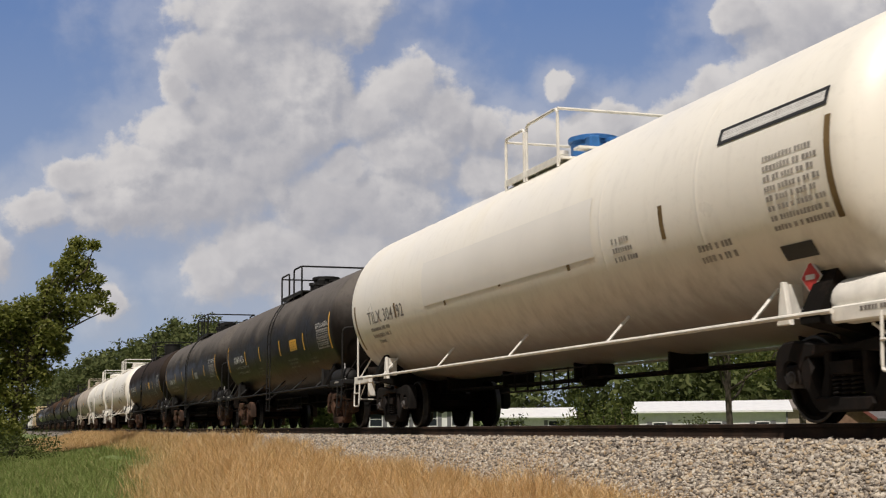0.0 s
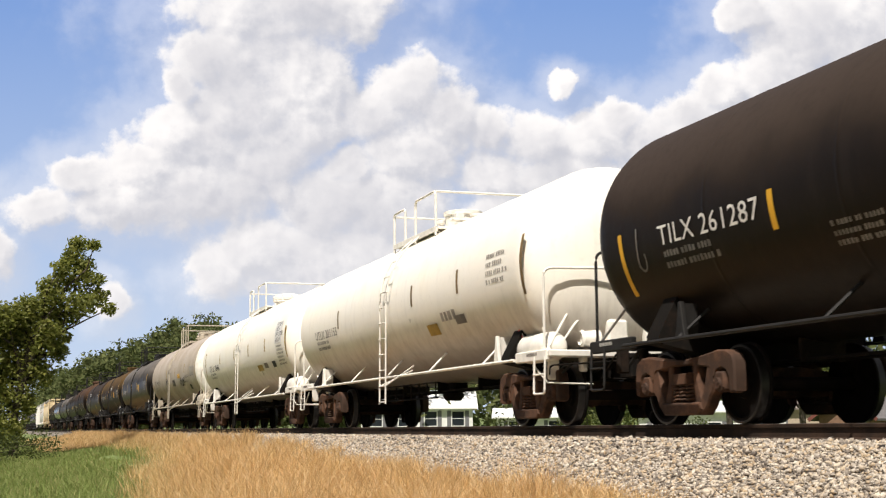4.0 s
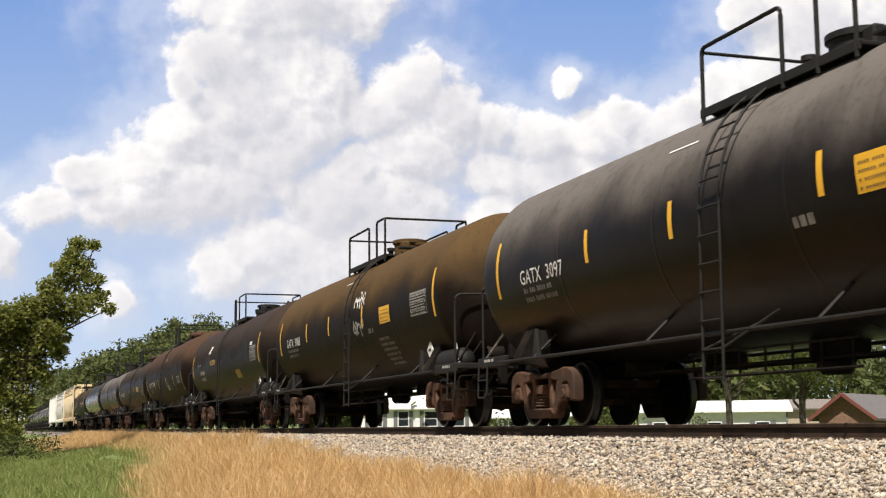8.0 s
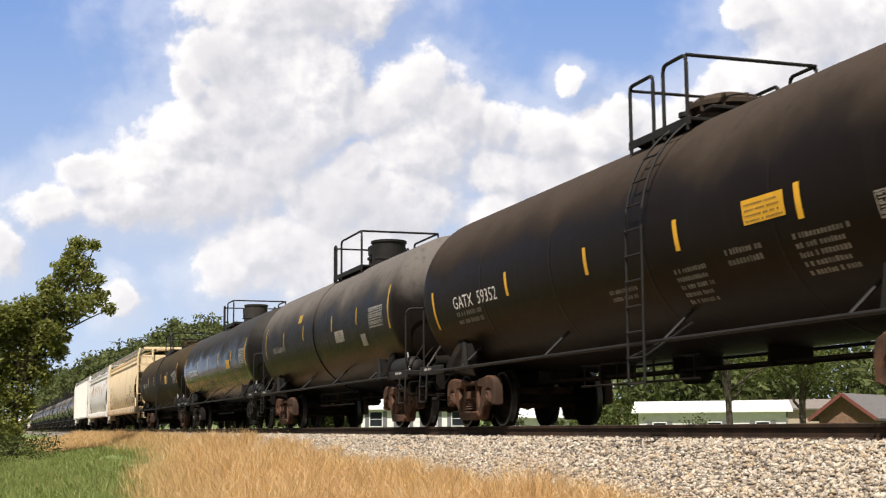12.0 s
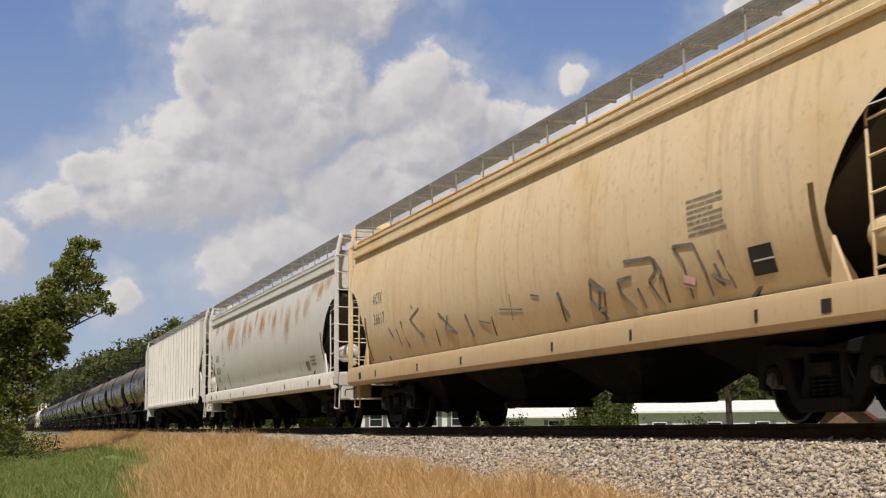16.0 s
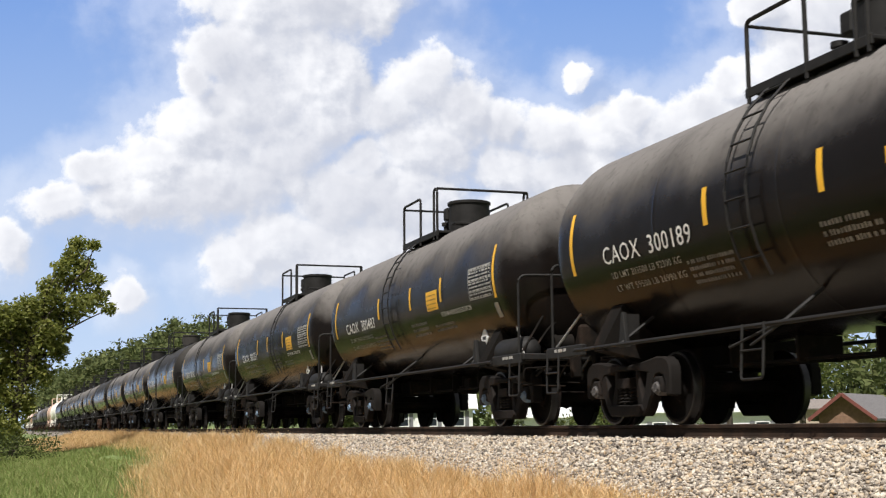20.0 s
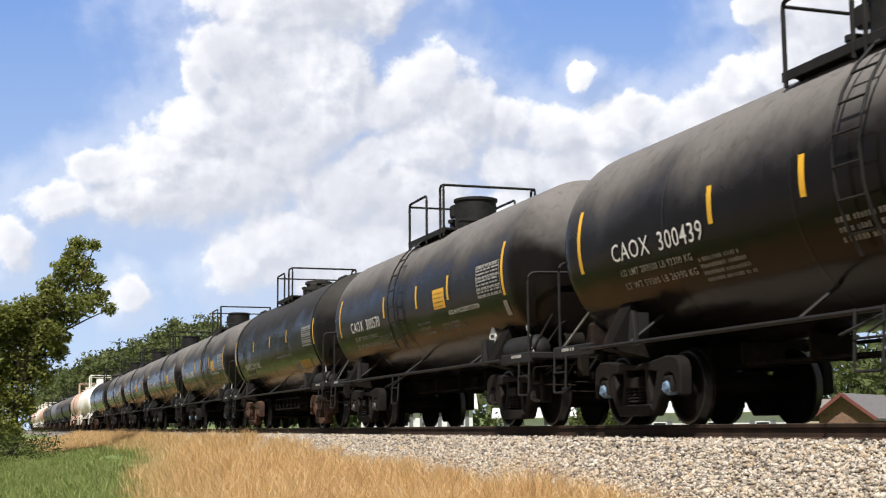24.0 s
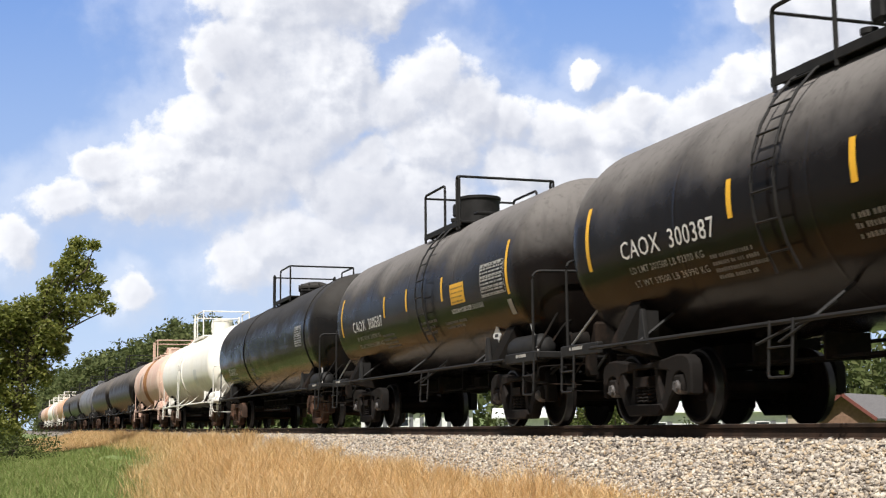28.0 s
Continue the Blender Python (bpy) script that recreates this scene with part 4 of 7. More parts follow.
def round_hopper(name, label, length, paint, sill, kit):
    """A covered hopper with curved one-piece sides and a deep side sill."""
    car = tagged(new(name), label, "hopper car", "cars of the freight train")
    c = length / 2
    # half section from the sill up to the ridge: (y, z)
    sec = [(lerp(SIDE, z), z) for z in (1.26, 1.45, 1.65, 1.85, 2.0, 2.15, 2.3, 2.45, 2.58, 2.7, 2.8, 2.88, 2.93, 2.96, 3.1, 3.45, 3.70)]
    inx = lambda z: 0.10 if z > 2.95 else 0.10 + 1.21 * math.sqrt(min(1.0, (2.95 - z) / 0.98)) - max(0.0, 1.9 - z) * 0.45
    b = Build()
    n = 14
    for sy in (-1, 1):
        vs, fs = [], []
        for y, z in sec:
            x0 = c - inx(z)
            for k in range(n + 1):
                vs.append((-x0 + 2 * x0 * k / n, sy * y, z))
        for i in range(len(sec) - 1):
            for k in range(n):
                q = i * (n + 1) + k
                fs.append((q, q + 1, q + n + 2, q + n + 1) if sy < 0 else (q, q + n + 1, q + n + 2, q + 1))
        b.add(vs, fs)
    part("side_sheet", b, paint, car, smooth=40)
    b = Build()
    for sy in (-1, 1):     # stepped eave moulding
        for z0, z1, y in ((3.68, 3.76, 1.50), (3.76, 3.90, 1.46), (3.90, 3.97, 1.48), (3.97, 4.10, 1.38)):
            b.box((0, sy * (y - 0.04), (z0 + z1) / 2), (2 * c - 0.2, 0.08, z1 - z0), 0.014)
    part("eave_moulding", b, paint, car)
    b = Build()
    b.prism([(-1.42, 4.04), (-1.0, 4.24), (-0.4, 4.36), (0.4, 4.36), (1.0, 4.24), (1.42, 4.04), (0.4, 4.30), (-0.4, 4.30)], "x", -c + 0.1, c - 0.1)
    part("roof", b, paint, car)
    b = Build()
    for k in range(9):      # grating walkways on both sides of the roof
        for sy in (-1, 1):
            b.box((0, sy * (0.98 + 0.055 * k), 4.43), (2 * c + 0.05, 0.012, 0.045), 0.002)
    for k in range(int(2 * c / 1.3) + 1):
        x = -c + 0.05 + k * (2 * c - 0.1) / int(2 * c / 1.3)
        for sy in (-1, 1):
            b.box((x, sy * 1.20, 4.40), (0.05, 0.50, 0.04), 0.006)
            b.tube([(x, sy * 1.40, 4.44), (x, sy * 1.40, 4.06)], 0.016, 5)
    part("roof_walkway", b, M_GRATE, car, "steel grating walkway")
    b = Build()
    b.box((0, 0, 4.42), (2 * c - 2.0, 0.62, 0.10), 0.03)
    for k in range(10):
        b.box((-c + 1.6 + (2 * c - 3.2) * k / 9, 0, 4.49), (0.07, 0.74, 0.05), 0.01)
    part("trough_hatch", b, paint, car)
    for s in (-1, 1):
        b = Build()
        b.box((s * (c - 0.14), 0, 3.64), (0.05, 2.9, 0.90), 0.01)
        b.box((s * (c - 0.11), -0.45, 3.55), (0.02, 0.8, 0.5), 0.01)
        part("end_plate", b, paint, car)
        b = Build()
        x1, x0 = s * (c - 0.16), s * (c - 3.0)
        b.prism([(x1, 3.10), (x0, 1.22), (x0, 1.16), (x1, 3.02)], "y", -1.40, 1.40)
        part("slope_sheet", b, M_SLOPE, car)
        b = Build()
        b.box((s * (c - 1.35), 0, 1.9), (0.10, 0.35, 1.2), 0.02)
        b.prism([(s * (c - 1.30), 1.25), (s * (c - 1.0), 1.25), (s * (c - 1.25), 1.75)], "y", -1.50, -1.46)
        b.prism([(s * (c - 1.30), 1.25), (s * (c - 1.0), 1.25), (s * (c - 1.25), 1.75)], "y", 1.46, 1.50)
        part("end_bracing", b, paint, car)
    for sy in (-1, 1):
        b = Build()
        b.prism([(sy * 1.42, 1.31), (sy * 1.60, 1.27), (sy * 1.63, 1.20), (sy * 1.63, 0.97), (sy * 1.58, 0.90), (sy * 1.44, 0.90), (sy * 1.44, 0.95), (sy * 1.55, 0.98), (sy * 1.55, 1.18), (sy * 1.42, 1.24)], "x", -c + 0.15, c - 0.15)
        part("side_sill", b, sill, car)
    for s in (-1, 1):
        for x in (1.2, 2.4, 5.2, 7.6):
            part("sill_slot", Build().box((s * (c - x), -1.633, 1.08), (0.06 if x != 1.2 else 0.16, 0.012, 0.13), 0.004), M_LETBLK, car)
    for k in range(4):
        x = -c + 3.4 + (2 * c - 6.8) * k / 3
        b = Build()
        for sy in (-1, 1):
            b.add([(x - 2.0, sy * 1.42, 1.3), (x + 2.0, sy * 1.42, 1.3), (x + 0.42, sy * 0.55, 0.42), (x - 0.42, sy * 0.55, 0.42)], [(0, 1, 2, 3)])
        b.add([(x - 2.0, -1.42, 1.3), (x - 2.0, 1.42, 1.3), (x - 0.42, 0.55, 0.42), (x - 0.42, -0.55, 0.42)], [(0, 1, 2, 3)])
        b.add([(x + 2.0, -1.42, 1.3), (x + 2.0, 1.42, 1.3), (x + 0.42, 0.55, 0.42), (x + 0.42, -0.55, 0.42)], [(0, 1, 2, 3)])
        b.box((x, 0, 0.37), (0.95, 1.2, 0.12), 0.02)
        part("hopper_bay", b, M_UNDER, car, smooth=20)
    hopper_common(car, c, paint, kit, 4.46, 2.1)
    return car


def ribbed_hopper(name, label, length, paint, kit):
    """A covered hopper with flat sides and outside posts."""
    car = tagged(new(name), label, "hopper car", "cars of the freight train")
    c = length / 2
    out = [(-c + 0.12, 4.16), (-c + 0.12, 3.32), (-c + 1.42, 2.24), (-c + 1.42, 1.08), (c - 1.42, 1.08), (c - 1.42, 2.24), (c - 0.12, 3.32), (c - 0.12, 4.16)]
    for sy in (-1, 1):
        b = Build().prism(out, "y", sy * 1.50, sy * 1.53)
        part("side_sheet", b, paint, car, smooth=0)
        for k in range(20):
            x = -8.27 + 0.9 * k if k < 19 else 8.66
            b = Build().prism([(x - 0.07, sy * 1.53), (x - 0.045, sy * 1.61), (x + 0.045, sy * 1.61), (x + 0.07, sy * 1.53)], "z", 1.12, 4.10)
            b.prism([(x - 0.05, sy * 1.53), (x - 0.045, sy * 1.60), (x + 0.045, sy * 1.60), (x + 0.05, sy * 1.53)], "z", 0.98, 1.10)
            part("side_post", b, paint, car)
        b = Build()
        b.box((0, sy * 1.525, 4.12), (2 * c - 0.24, 0.03, 0.05), 0.008)
        b.box((0, sy * 1.565, 1.09), (2 * c - 2.8, 0.08, 0.12), 0.012)
        part("side_chord", b, paint, car)
    b = Build().prism([(-1.51, 4.15), (-0.8, 4.36), (0.8, 4.36), (1.51, 4.15), (0.8, 4.28), (-0.8, 4.28)], "x", -c + 0.1, c - 0.1)
    part("roof", b, paint, car, smooth=0)
    b = Build()
    for k in range(7):
        for sy in (-1, 1):
            b.box((0, sy * (0.98 + 0.06 * k), 4.50), (2 * c, 0.012, 0.04), 0.002)
    for k in range(17):
        for sy in (-1, 1):
            x = -c + 0.1 + (2 * c - 0.2) * k / 16
            b.box((x, sy * 1.18, 4.47), (0.05, 0.55, 0.03), 0.004)
            b.tube([(x, sy * 1.3, 4.46), (x, sy * 1.3, 4.20)], 0.014, 5)
    part("roof_walkway", b, M_GRATE, car, "steel grating walkway")
    b = Build()
    b.box((0, 0, 4.40), (2 * c - 2.0, 0.6, 0.10), 0.03)
    part("trough_hatch", b, paint, car)
    for s in (-1, 1):
        b = Build().box((s * (c - 0.14), 0, 3.76), (0.05, 3.0, 0.86), 0.01)
        part("end_plate", b, paint, car)
        b = Build().prism([(s * (c - 0.16), 3.34), (s * (c - 3.2), 1.20), (s * (c - 3.2), 1.12), (s * (c - 0.16), 3.26)], "y", -1.49, 1.49)
        part("slope_sheet", b, M_SLOPE, car)
        for sy in (-1, 1):
            b = Build().prism([(s * (c - 1.42), 2.2), (s * (c - 1.42), 1.25), (s * (c - 0.35), 1.25)], "y", sy * 1.44, sy * 1.47)
            part("end_gusset", b, paint, car, smooth=0)
    for k in range(4):
        x = -c + 3.6 + (2 * c - 7.2) * k / 3
        b = Build()
        for sy in (-1, 1):
            b.add([(x - 2.1, sy * 1.48, 1.12), (x + 2.1, sy * 1.48, 1.12), (x + 0.42, sy * 0.55, 0.42), (x - 0.42, sy * 0.55, 0.42)], [(0, 1, 2, 3)])
        for sx in (-1, 1):
            b.add([(x + sx * 2.1, -1.48, 1.12), (x + sx * 2.1, 1.48, 1.12), (x + sx * 0.42, 0.55, 0.42), (x + sx * 0.42, -0.55, 0.42)], [(0, 1, 2, 3)])
        b.box((x, 0, 0.37), (0.95, 1.2, 0.12), 0.02)
        part("hopper_bay", b, M_UNDER, car, smooth=20)
    hopper_common(car, c, paint, kit, 4.50, 2.0)
    return car


# ---- the train, from its front to its rear; rear end of each shell in metres along the train ----
TRAIN = []


def enter(car, rear, length):
    TRAIN.append((car, rear + length / 2))
    car.matrix_basis = pose(rear + length / 2, TRACK_Y, 0)
    return car


def marks_at(xs, t=8.0, low=-9.0, ends=(18, -16)):
    """Reflective stripes: the first and last are tall."""
    return [(xs[0], ends[1], ends[0])] + [(x, low, t) for x in xs[1:-1]] + [(xs[-1], ends[1], ends[0])]


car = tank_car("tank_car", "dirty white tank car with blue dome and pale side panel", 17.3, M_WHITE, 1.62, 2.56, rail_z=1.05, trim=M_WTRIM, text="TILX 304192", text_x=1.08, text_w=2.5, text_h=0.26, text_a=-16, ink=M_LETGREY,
               stripes=[(0.12, -34, 0), (3.05, -16, -6), (6.0, -17, -6), (8.65, -15, -4), (11.25, -17, -4), (14.0, -15, -1), (17.3, -24, 11)], stripe_mat=M_OCHRE, plat=(7.42, 8.22, 8.32, 9.57), dome="flat", dome_mat=M_BLUE,
               patches=[(4.85, 12.1, -14, 14, M_WPANEL, "cleaner white repainted panel"), (15.25, 17.25, 15, 22, M_LETBLK, "peeling dark strip"), (15.32, 17.2, 16.6, 20.6, M_GREY, "weathered bare strip"),
                        (16.15, 16.7, -35, -29, M_LETBLK, "black notice patch")],
               lines=[(16.2, 1.05, 8, 2, 0.06), (12.65, 0.7, 3, -11, 0.07), (14.65, 1.0, 2, -24, 0.08), (1.4, 0.5, 2, -27, 0.07)], diamond=(16.45, -44, M_REDSIGN), kit=TRUCK_DARK, plat_h=0.50)
enter(car, 197.5, 17.3)
car = tank_car("tank_car", "black tank car with yellow stripes and a yellow notice panel", 14.5, M_BLACK, 1.5, 2.42, text="SCMX 4226", text_x=1.33, text_w=1.74, text_h=0.225, text_a=-13, weigh="LD LMT 189300 LB 85900 KG|LT WT 73700 LB 33400 KG",
               stripes=marks_at((0.18, 3.35, 5.66, 8.65, 11.65, 14.45), -1, -17, (11, -22)), panel=(9.98, 10.82, -15, -4, M_YELLOW), spec=(13.15, 14.35, -20, -2), ladder=7.5, plat=(6.33, 7.37, 8, 9.02), lines=[(5.0, 1.0, 3, -26, 0.06), (9.4, 1.2, 3, -25, 0.06), (11.9, 0.9, 2, -28, 0.06)],
               marks=[("DOT 111A100W-3", 13.1, -1, 0.14)], end_text="SCMX|CAPY 20800|CAPY 17300", plat_h=0.43)
enter(car, 180.3, 14.5)
car = tank_car("tank_car", "black tank car with yellow stripes and a pale notice panel", 14.5, M_BLACK, 1.5, 2.42, text="SCMX 2391", text_x=1.40, text_w=1.85, text_h=0.215, text_a=-17.8, weigh="LD LMT 188800 LBS 86100 KGS|LT WT 73200 LBS 33200 KGS",
               stripes=marks_at((0.2, 3.44, 5.6, 8.75, 11.73, 14.46), -1, -17, (8, -27)), panel=(9.2, 9.95, -19, -9, M_PANEL), spec=(13.0, 14.1, -21, -4), marks=[("DOT 111A100W-3", 12.98, -1.5, 0.14)], ladder=7.5, plat=(6.33, 7.37, 8, 9.02),
               lines=[(9.5, 1.0, 3, -26, 0.06), (11.7, 1.4, 4, -26, 0.06), (5.6, 0.6, 3, -30, 0.06)], end_text="SCMX|CAPY 23500|CAPY 19600", plat_h=0.52)
enter(car, 163.1, 14.5)
car = tank_car("tank_car", "black tank car with yellow stripes and grey scrawls", 14.9, M_BLACK3, 1.5, 2.42, text="TILX 261287", text_x=1.4, text_w=2.2, text_a=-12, text_h=0.24, stripes=marks_at((0.4, 3.82, 6.4, 9.2, 12.0, 14.93), -2, -18, (-2, -33)),
               panel=(10.1, 10.8, -15, -2, M_YELLOW), spec=(13.68, 14.66, -14, 7), plat=(6.59, 7.4, 8.1, 8.87), dome="tall", lines=[(4.7, 0.9, 3, -22, 0.06), (11.7, 1.4, 3, -23, 0.07), (9.2, 1.0, 3, -36, 0.06), (10.6, 1.0, 2, -24, 0.06)],
               end_text="TILX 2|CAPY 25|CAPY 21", ladder=7.6, scrawls=[(6.1, -30, 0.9, 0.42, M_LETDIM), (8.6, -34, 1.5, 0.45, M_LETDIM), (12.8, -36, 0.5, 0.7, M_PANEL), (0.8, -22, 0.3, 0.5, M_LETDIM)], plat_h=0.52)
enter(car, 145.5, 14.9)
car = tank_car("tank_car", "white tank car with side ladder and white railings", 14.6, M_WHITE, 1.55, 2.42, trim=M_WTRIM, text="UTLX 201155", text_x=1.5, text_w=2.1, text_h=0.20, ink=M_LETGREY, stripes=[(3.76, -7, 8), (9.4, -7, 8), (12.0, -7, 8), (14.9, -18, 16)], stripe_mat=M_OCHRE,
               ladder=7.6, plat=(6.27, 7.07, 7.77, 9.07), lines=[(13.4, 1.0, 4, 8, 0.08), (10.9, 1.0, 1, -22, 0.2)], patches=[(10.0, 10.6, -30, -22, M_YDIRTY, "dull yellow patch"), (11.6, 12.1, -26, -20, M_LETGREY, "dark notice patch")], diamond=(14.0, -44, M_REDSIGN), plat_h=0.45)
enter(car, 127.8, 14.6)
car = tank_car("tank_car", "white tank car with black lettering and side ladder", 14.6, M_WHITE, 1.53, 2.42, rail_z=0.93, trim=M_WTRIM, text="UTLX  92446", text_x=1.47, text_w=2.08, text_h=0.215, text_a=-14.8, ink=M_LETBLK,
               stripes=[(0.55, -20, 13), (3.81, -8, 6), (6.69, -8, 7), (9.26, -8, 6), (11.91, -8, 6), (14.78, -19, 13)], stripe_mat=M_YDIRTY, ladder=7.65, plat=(6.33, 6.97, 7.79, 9.09), dome="round", dome_mat=M_WTRIM,
               marks=[("ETHYLENE", 13.5, 14.5, 0.13), ("OXIDE", 13.5, 9.5, 0.13), ("INHALATION", 13.5, 4.0, 0.13), ("HAZARD", 13.5, -1.5, 0.13)],
               patches=[(13.42, 14.3, -3, 20, M_GREY, "grey notice panel"), (10.35, 11.1, -28, -21, M_YDIRTY, "dull yellow patch"), (11.4, 11.9, -26, -20, M_LETGREY, "dark notice patch"), (12.6, 13.05, -27, -20, M_LETBLK, "black notice patch")],
               lines=[(13.55, 1.0, 6, -7, 0.06)], diamond=(13.9, -44, M_REDSIGN), end_text="UTLX|CAPY|CAPY", plat_h=0.48)
enter(car, 110.8, 14.6)
car = tank_car("tank_car", "beige tank car with grimy belly darkened by painted shade, side ladder and dark scrawls", 14.8, M_CREAM, 1.5, 2.42, trim=M_CTRIM, text="TILX 401731", text_x=1.0, text_w=2.1, text_h=0.24, text_a=-13, ink=M_LETGREY,
               stripes=[(3.12, 0, 5), (5.68, -8, 9), (8.62, -6, 9), (11.6, -4, 10), (14.78, -16, 16)], stripe_mat=M_YDIRTY, panel=(9.36, 10.14, -10, -3, M_YELLOW), ladder=7.2, plat=(6.47, 7.07, 7.87, 8.57), plat_h=0.5,
               lines=[(9.7, 0.5, 5, -17, 0.05)], diamond=(13.35, -46, M_REDSIGN), end_text="TILX|CAPY|CAPY",
               patches=[(12.55, 13.0, -32, -24, M_LETBLK, "black notice patch")], head_paint=M_WTRIM,
               scrawls=[(5.3, -24, 1.15, 0.50, M_LETBLK), (7.6, -22, 0.9, 0.36, M_LETBLK), (0.2, -20, 0.4, 0.25, M_RUSTPATCH), (10.15, -24, 1.45, 0.36, M_LETBLK)],
               marks=[("ETHYLENE OXIDE", 11.55, -12.5, 0.12), ("INHALATION HAZARD", 11.5, -19.0, 0.09)], spec=(13.1, 14.25, -11, 3))
enter(car, 93.5, 14.8)

GATX = dict(r=1.5, zc=2.38, text_h=0.22, plat_h=0.55)
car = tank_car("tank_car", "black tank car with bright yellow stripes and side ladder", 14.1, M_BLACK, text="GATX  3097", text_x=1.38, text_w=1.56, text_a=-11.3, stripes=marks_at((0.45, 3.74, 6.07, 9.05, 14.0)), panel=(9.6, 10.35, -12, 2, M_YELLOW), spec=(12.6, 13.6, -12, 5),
               ladder=6.92, plat=(5.97, 7.67, 8.32, 8.97), lines=[(9.9, 1.0, 5, -26, 0.07), (8.5, 0.5, 1, -18, 0.12)], end_text="GATX|CAPY|CAPY|SPEC|WT LINE", diamond=(13.1, -40, M_LETTER), patches=[(5.6, 6.3, 36, 37, M_LETTER, "white dash")], **GATX)
enter(car, 76.4, 14.1)
car = tank_car("tank_car", "black tank car dusted brown on top with white scrawls", 14.1, M_BROWN, text="GATX  3088", text_x=1.4, text_w=1.6, text_a=-10, stripes=marks_at((0.52, 3.75, 6.09, 9.1, 14.0)), panel=(10.45, 11.2, -11, 2, M_YELLOW), spec=(12.6, 13.6, -12, 5),
               ladder=8.0, plat=(5.94, 7.7, 8.33, 9), lines=[(10.1, 1.0, 6, -24, 0.07), (9.5, 0.4, 1, -16, 0.12)], end_text="GATX|CAPY|CAPY|SPEC|WT LINE", diamond=(13.1, -40, M_LETTER),
               scrawls=[(8.42, 7, 0.8, 0.34, M_LETTER), (8.37, -16, 0.8, 0.36, M_PANEL)], patches=[(6.8, 7.4, 36, 37, M_LETTER, "white dash")], **GATX)
enter(car, 59.6, 14.1)
car = tank_car("tank_car", "black tank car with white emblem and a yellow-edged name strip", 14.1, M_BLACK3, text="", stripes=marks_at((0.3, 14.0)), panel=(9.67, 10.48, -29, -18, M_YDIRTY), spec=(12.6, 13.6, -12, 5), logo=(4.1, 13),
               ladder=7.0, plat=(6.64, 6.89, 7.52, 8.77), lines=[(1.7, 0.7, 1, -1, 0.06), (2.2, 1.2, 2, -14, 0.14)], patches=[(4.7, 5.8, -3.5, 2.5, M_YELLOW, "yellow name strip"), (4.75, 5.75, -2.9, 1.9, M_LETBLK, "black name strip"), (12.62, 13.0, 6.5, 10.5, M_LETTER, "small white tag")], marks=[],
               end_text="UTL|CAPY|CAPY", ink=M_YELLOW, diamond=(13.1, -40, M_LETTER), **GATX)
enter(car, 42.8, 14.1)
car = tank_car("tank_car", "rust-dusted black tank car with side ladder and round dome", 13.3, M_RED, text="GATX  26540", text_x=1.48, text_w=2.14, text_a=-15.6, stripes=marks_at((0.2, 3.52, 5.17, 8.0, 10.55, 13.25), -5, -21, (-4, -32)), spec=(11.72, 12.65, -20, -9), dome="round", ladder=7.1, plat=(6.22, 6.67, 7.32, 7.77),
               lines=[(4.9, 0.7, 1, -22, 0.07), (9.3, 0.8, 3, -19, 0.06), (10.4, 0.9, 2, -23, 0.10), (8.05, 1.0, 2, -12, 0.07)], panel=(8.15, 8.9, -28, -19, M_PANEL), patches=[(7.45, 7.8, 20, 26, M_LETDIM, "small pale stencil"), (4.2, 4.45, -12, -5, M_LETDIM, "small outlined mark")], dome_dx=0.73, **{**GATX, "r": 1.61, "zc": 2.49})
enter(car, 26.8, 13.3)
car = tank_car("tank_car", "brown-dusted black tank car with side ladder", 14.2, M_DUSK, text="GATX  59352", text_x=1.44, text_w=2.07, text_a=-15, stripes=marks_at((0.38, 3.95, 6.86, 9.36, 11.84, 14.1), -1, -15, (0, -26)), panel=(10.82, 11.6, -12, -2, M_YELLOW), spec=(13.0, 13.9, -22, -12), dome="round",
               ladder=8.3, plat=(7.24, 7.89, 8.17, 8.77), lines=[(7.3, 0.9, 2, -28, 0.06), (9.1, 0.8, 5, -25, 0.06), (10.3, 0.9, 2, -22, 0.07), (11.6, 1.0, 5, -22, 0.06)], end_text="GATX|CAPY|CAPY", dome_dx=0.13, **GATX)
enter(car, 9.75, 14.2)
car = tank_car("tank_car", "black tank car with two pale notice patches", 13.2, M_BLACK, text="", stripes=marks_at((0.5, 3.0, 5.4, 8.44, 10.67, 13.14), 8, -6), panel=(8.67, 9.46, -17, -7, M_PANEL), spec=(11.66, 12.73, -12, 4), plat=(6.47, 6.67, 7.17, 9.07), dome="tall", stripe_mat=M_YDIRTY,
               patches=[(10.85, 11.25, -25, -15, M_PANEL, "pale outlined notice"), (4.7, 5.1, 12, 20, M_YDIRTY, "dull yellow mark")], lines=[(1.5, 2.0, 1, -12, 0.16)], seams=(6.5,), **GATX)
enter(car, -5.9, 13.2)
car = tank_car("tank_car", "glossy black tank car with pale lettering", 14.2, M_BLACK2, text="DBCX  200713", text_x=1.48, text_w=2.2, text_a=-12, stripes=marks_at((0.3, 3.8, 6.38, 8.82, 11.5, 14.1), 8, -6), panel=(10.4, 11.1, -14, -3, M_YELLOW), spec=(13.0, 14.0, -12, 6), plat=(6.57, 6.77, 7.37, 8.67), dome="tall",
               lines=[(6.0, 1.2, 3, -26, 0.06), (11.6, 1.2, 1, -20, 0.12)], weigh="LD LMT 191000 LB 86600 KG|LT WT 72000 LB 32650 KG", end_text="DBCX|CAPY|CAPY", kit=TRUCK_DARK, diamond=(13.5, -44, M_LETTER), **GATX)
enter(car, -23.0, 14.2)
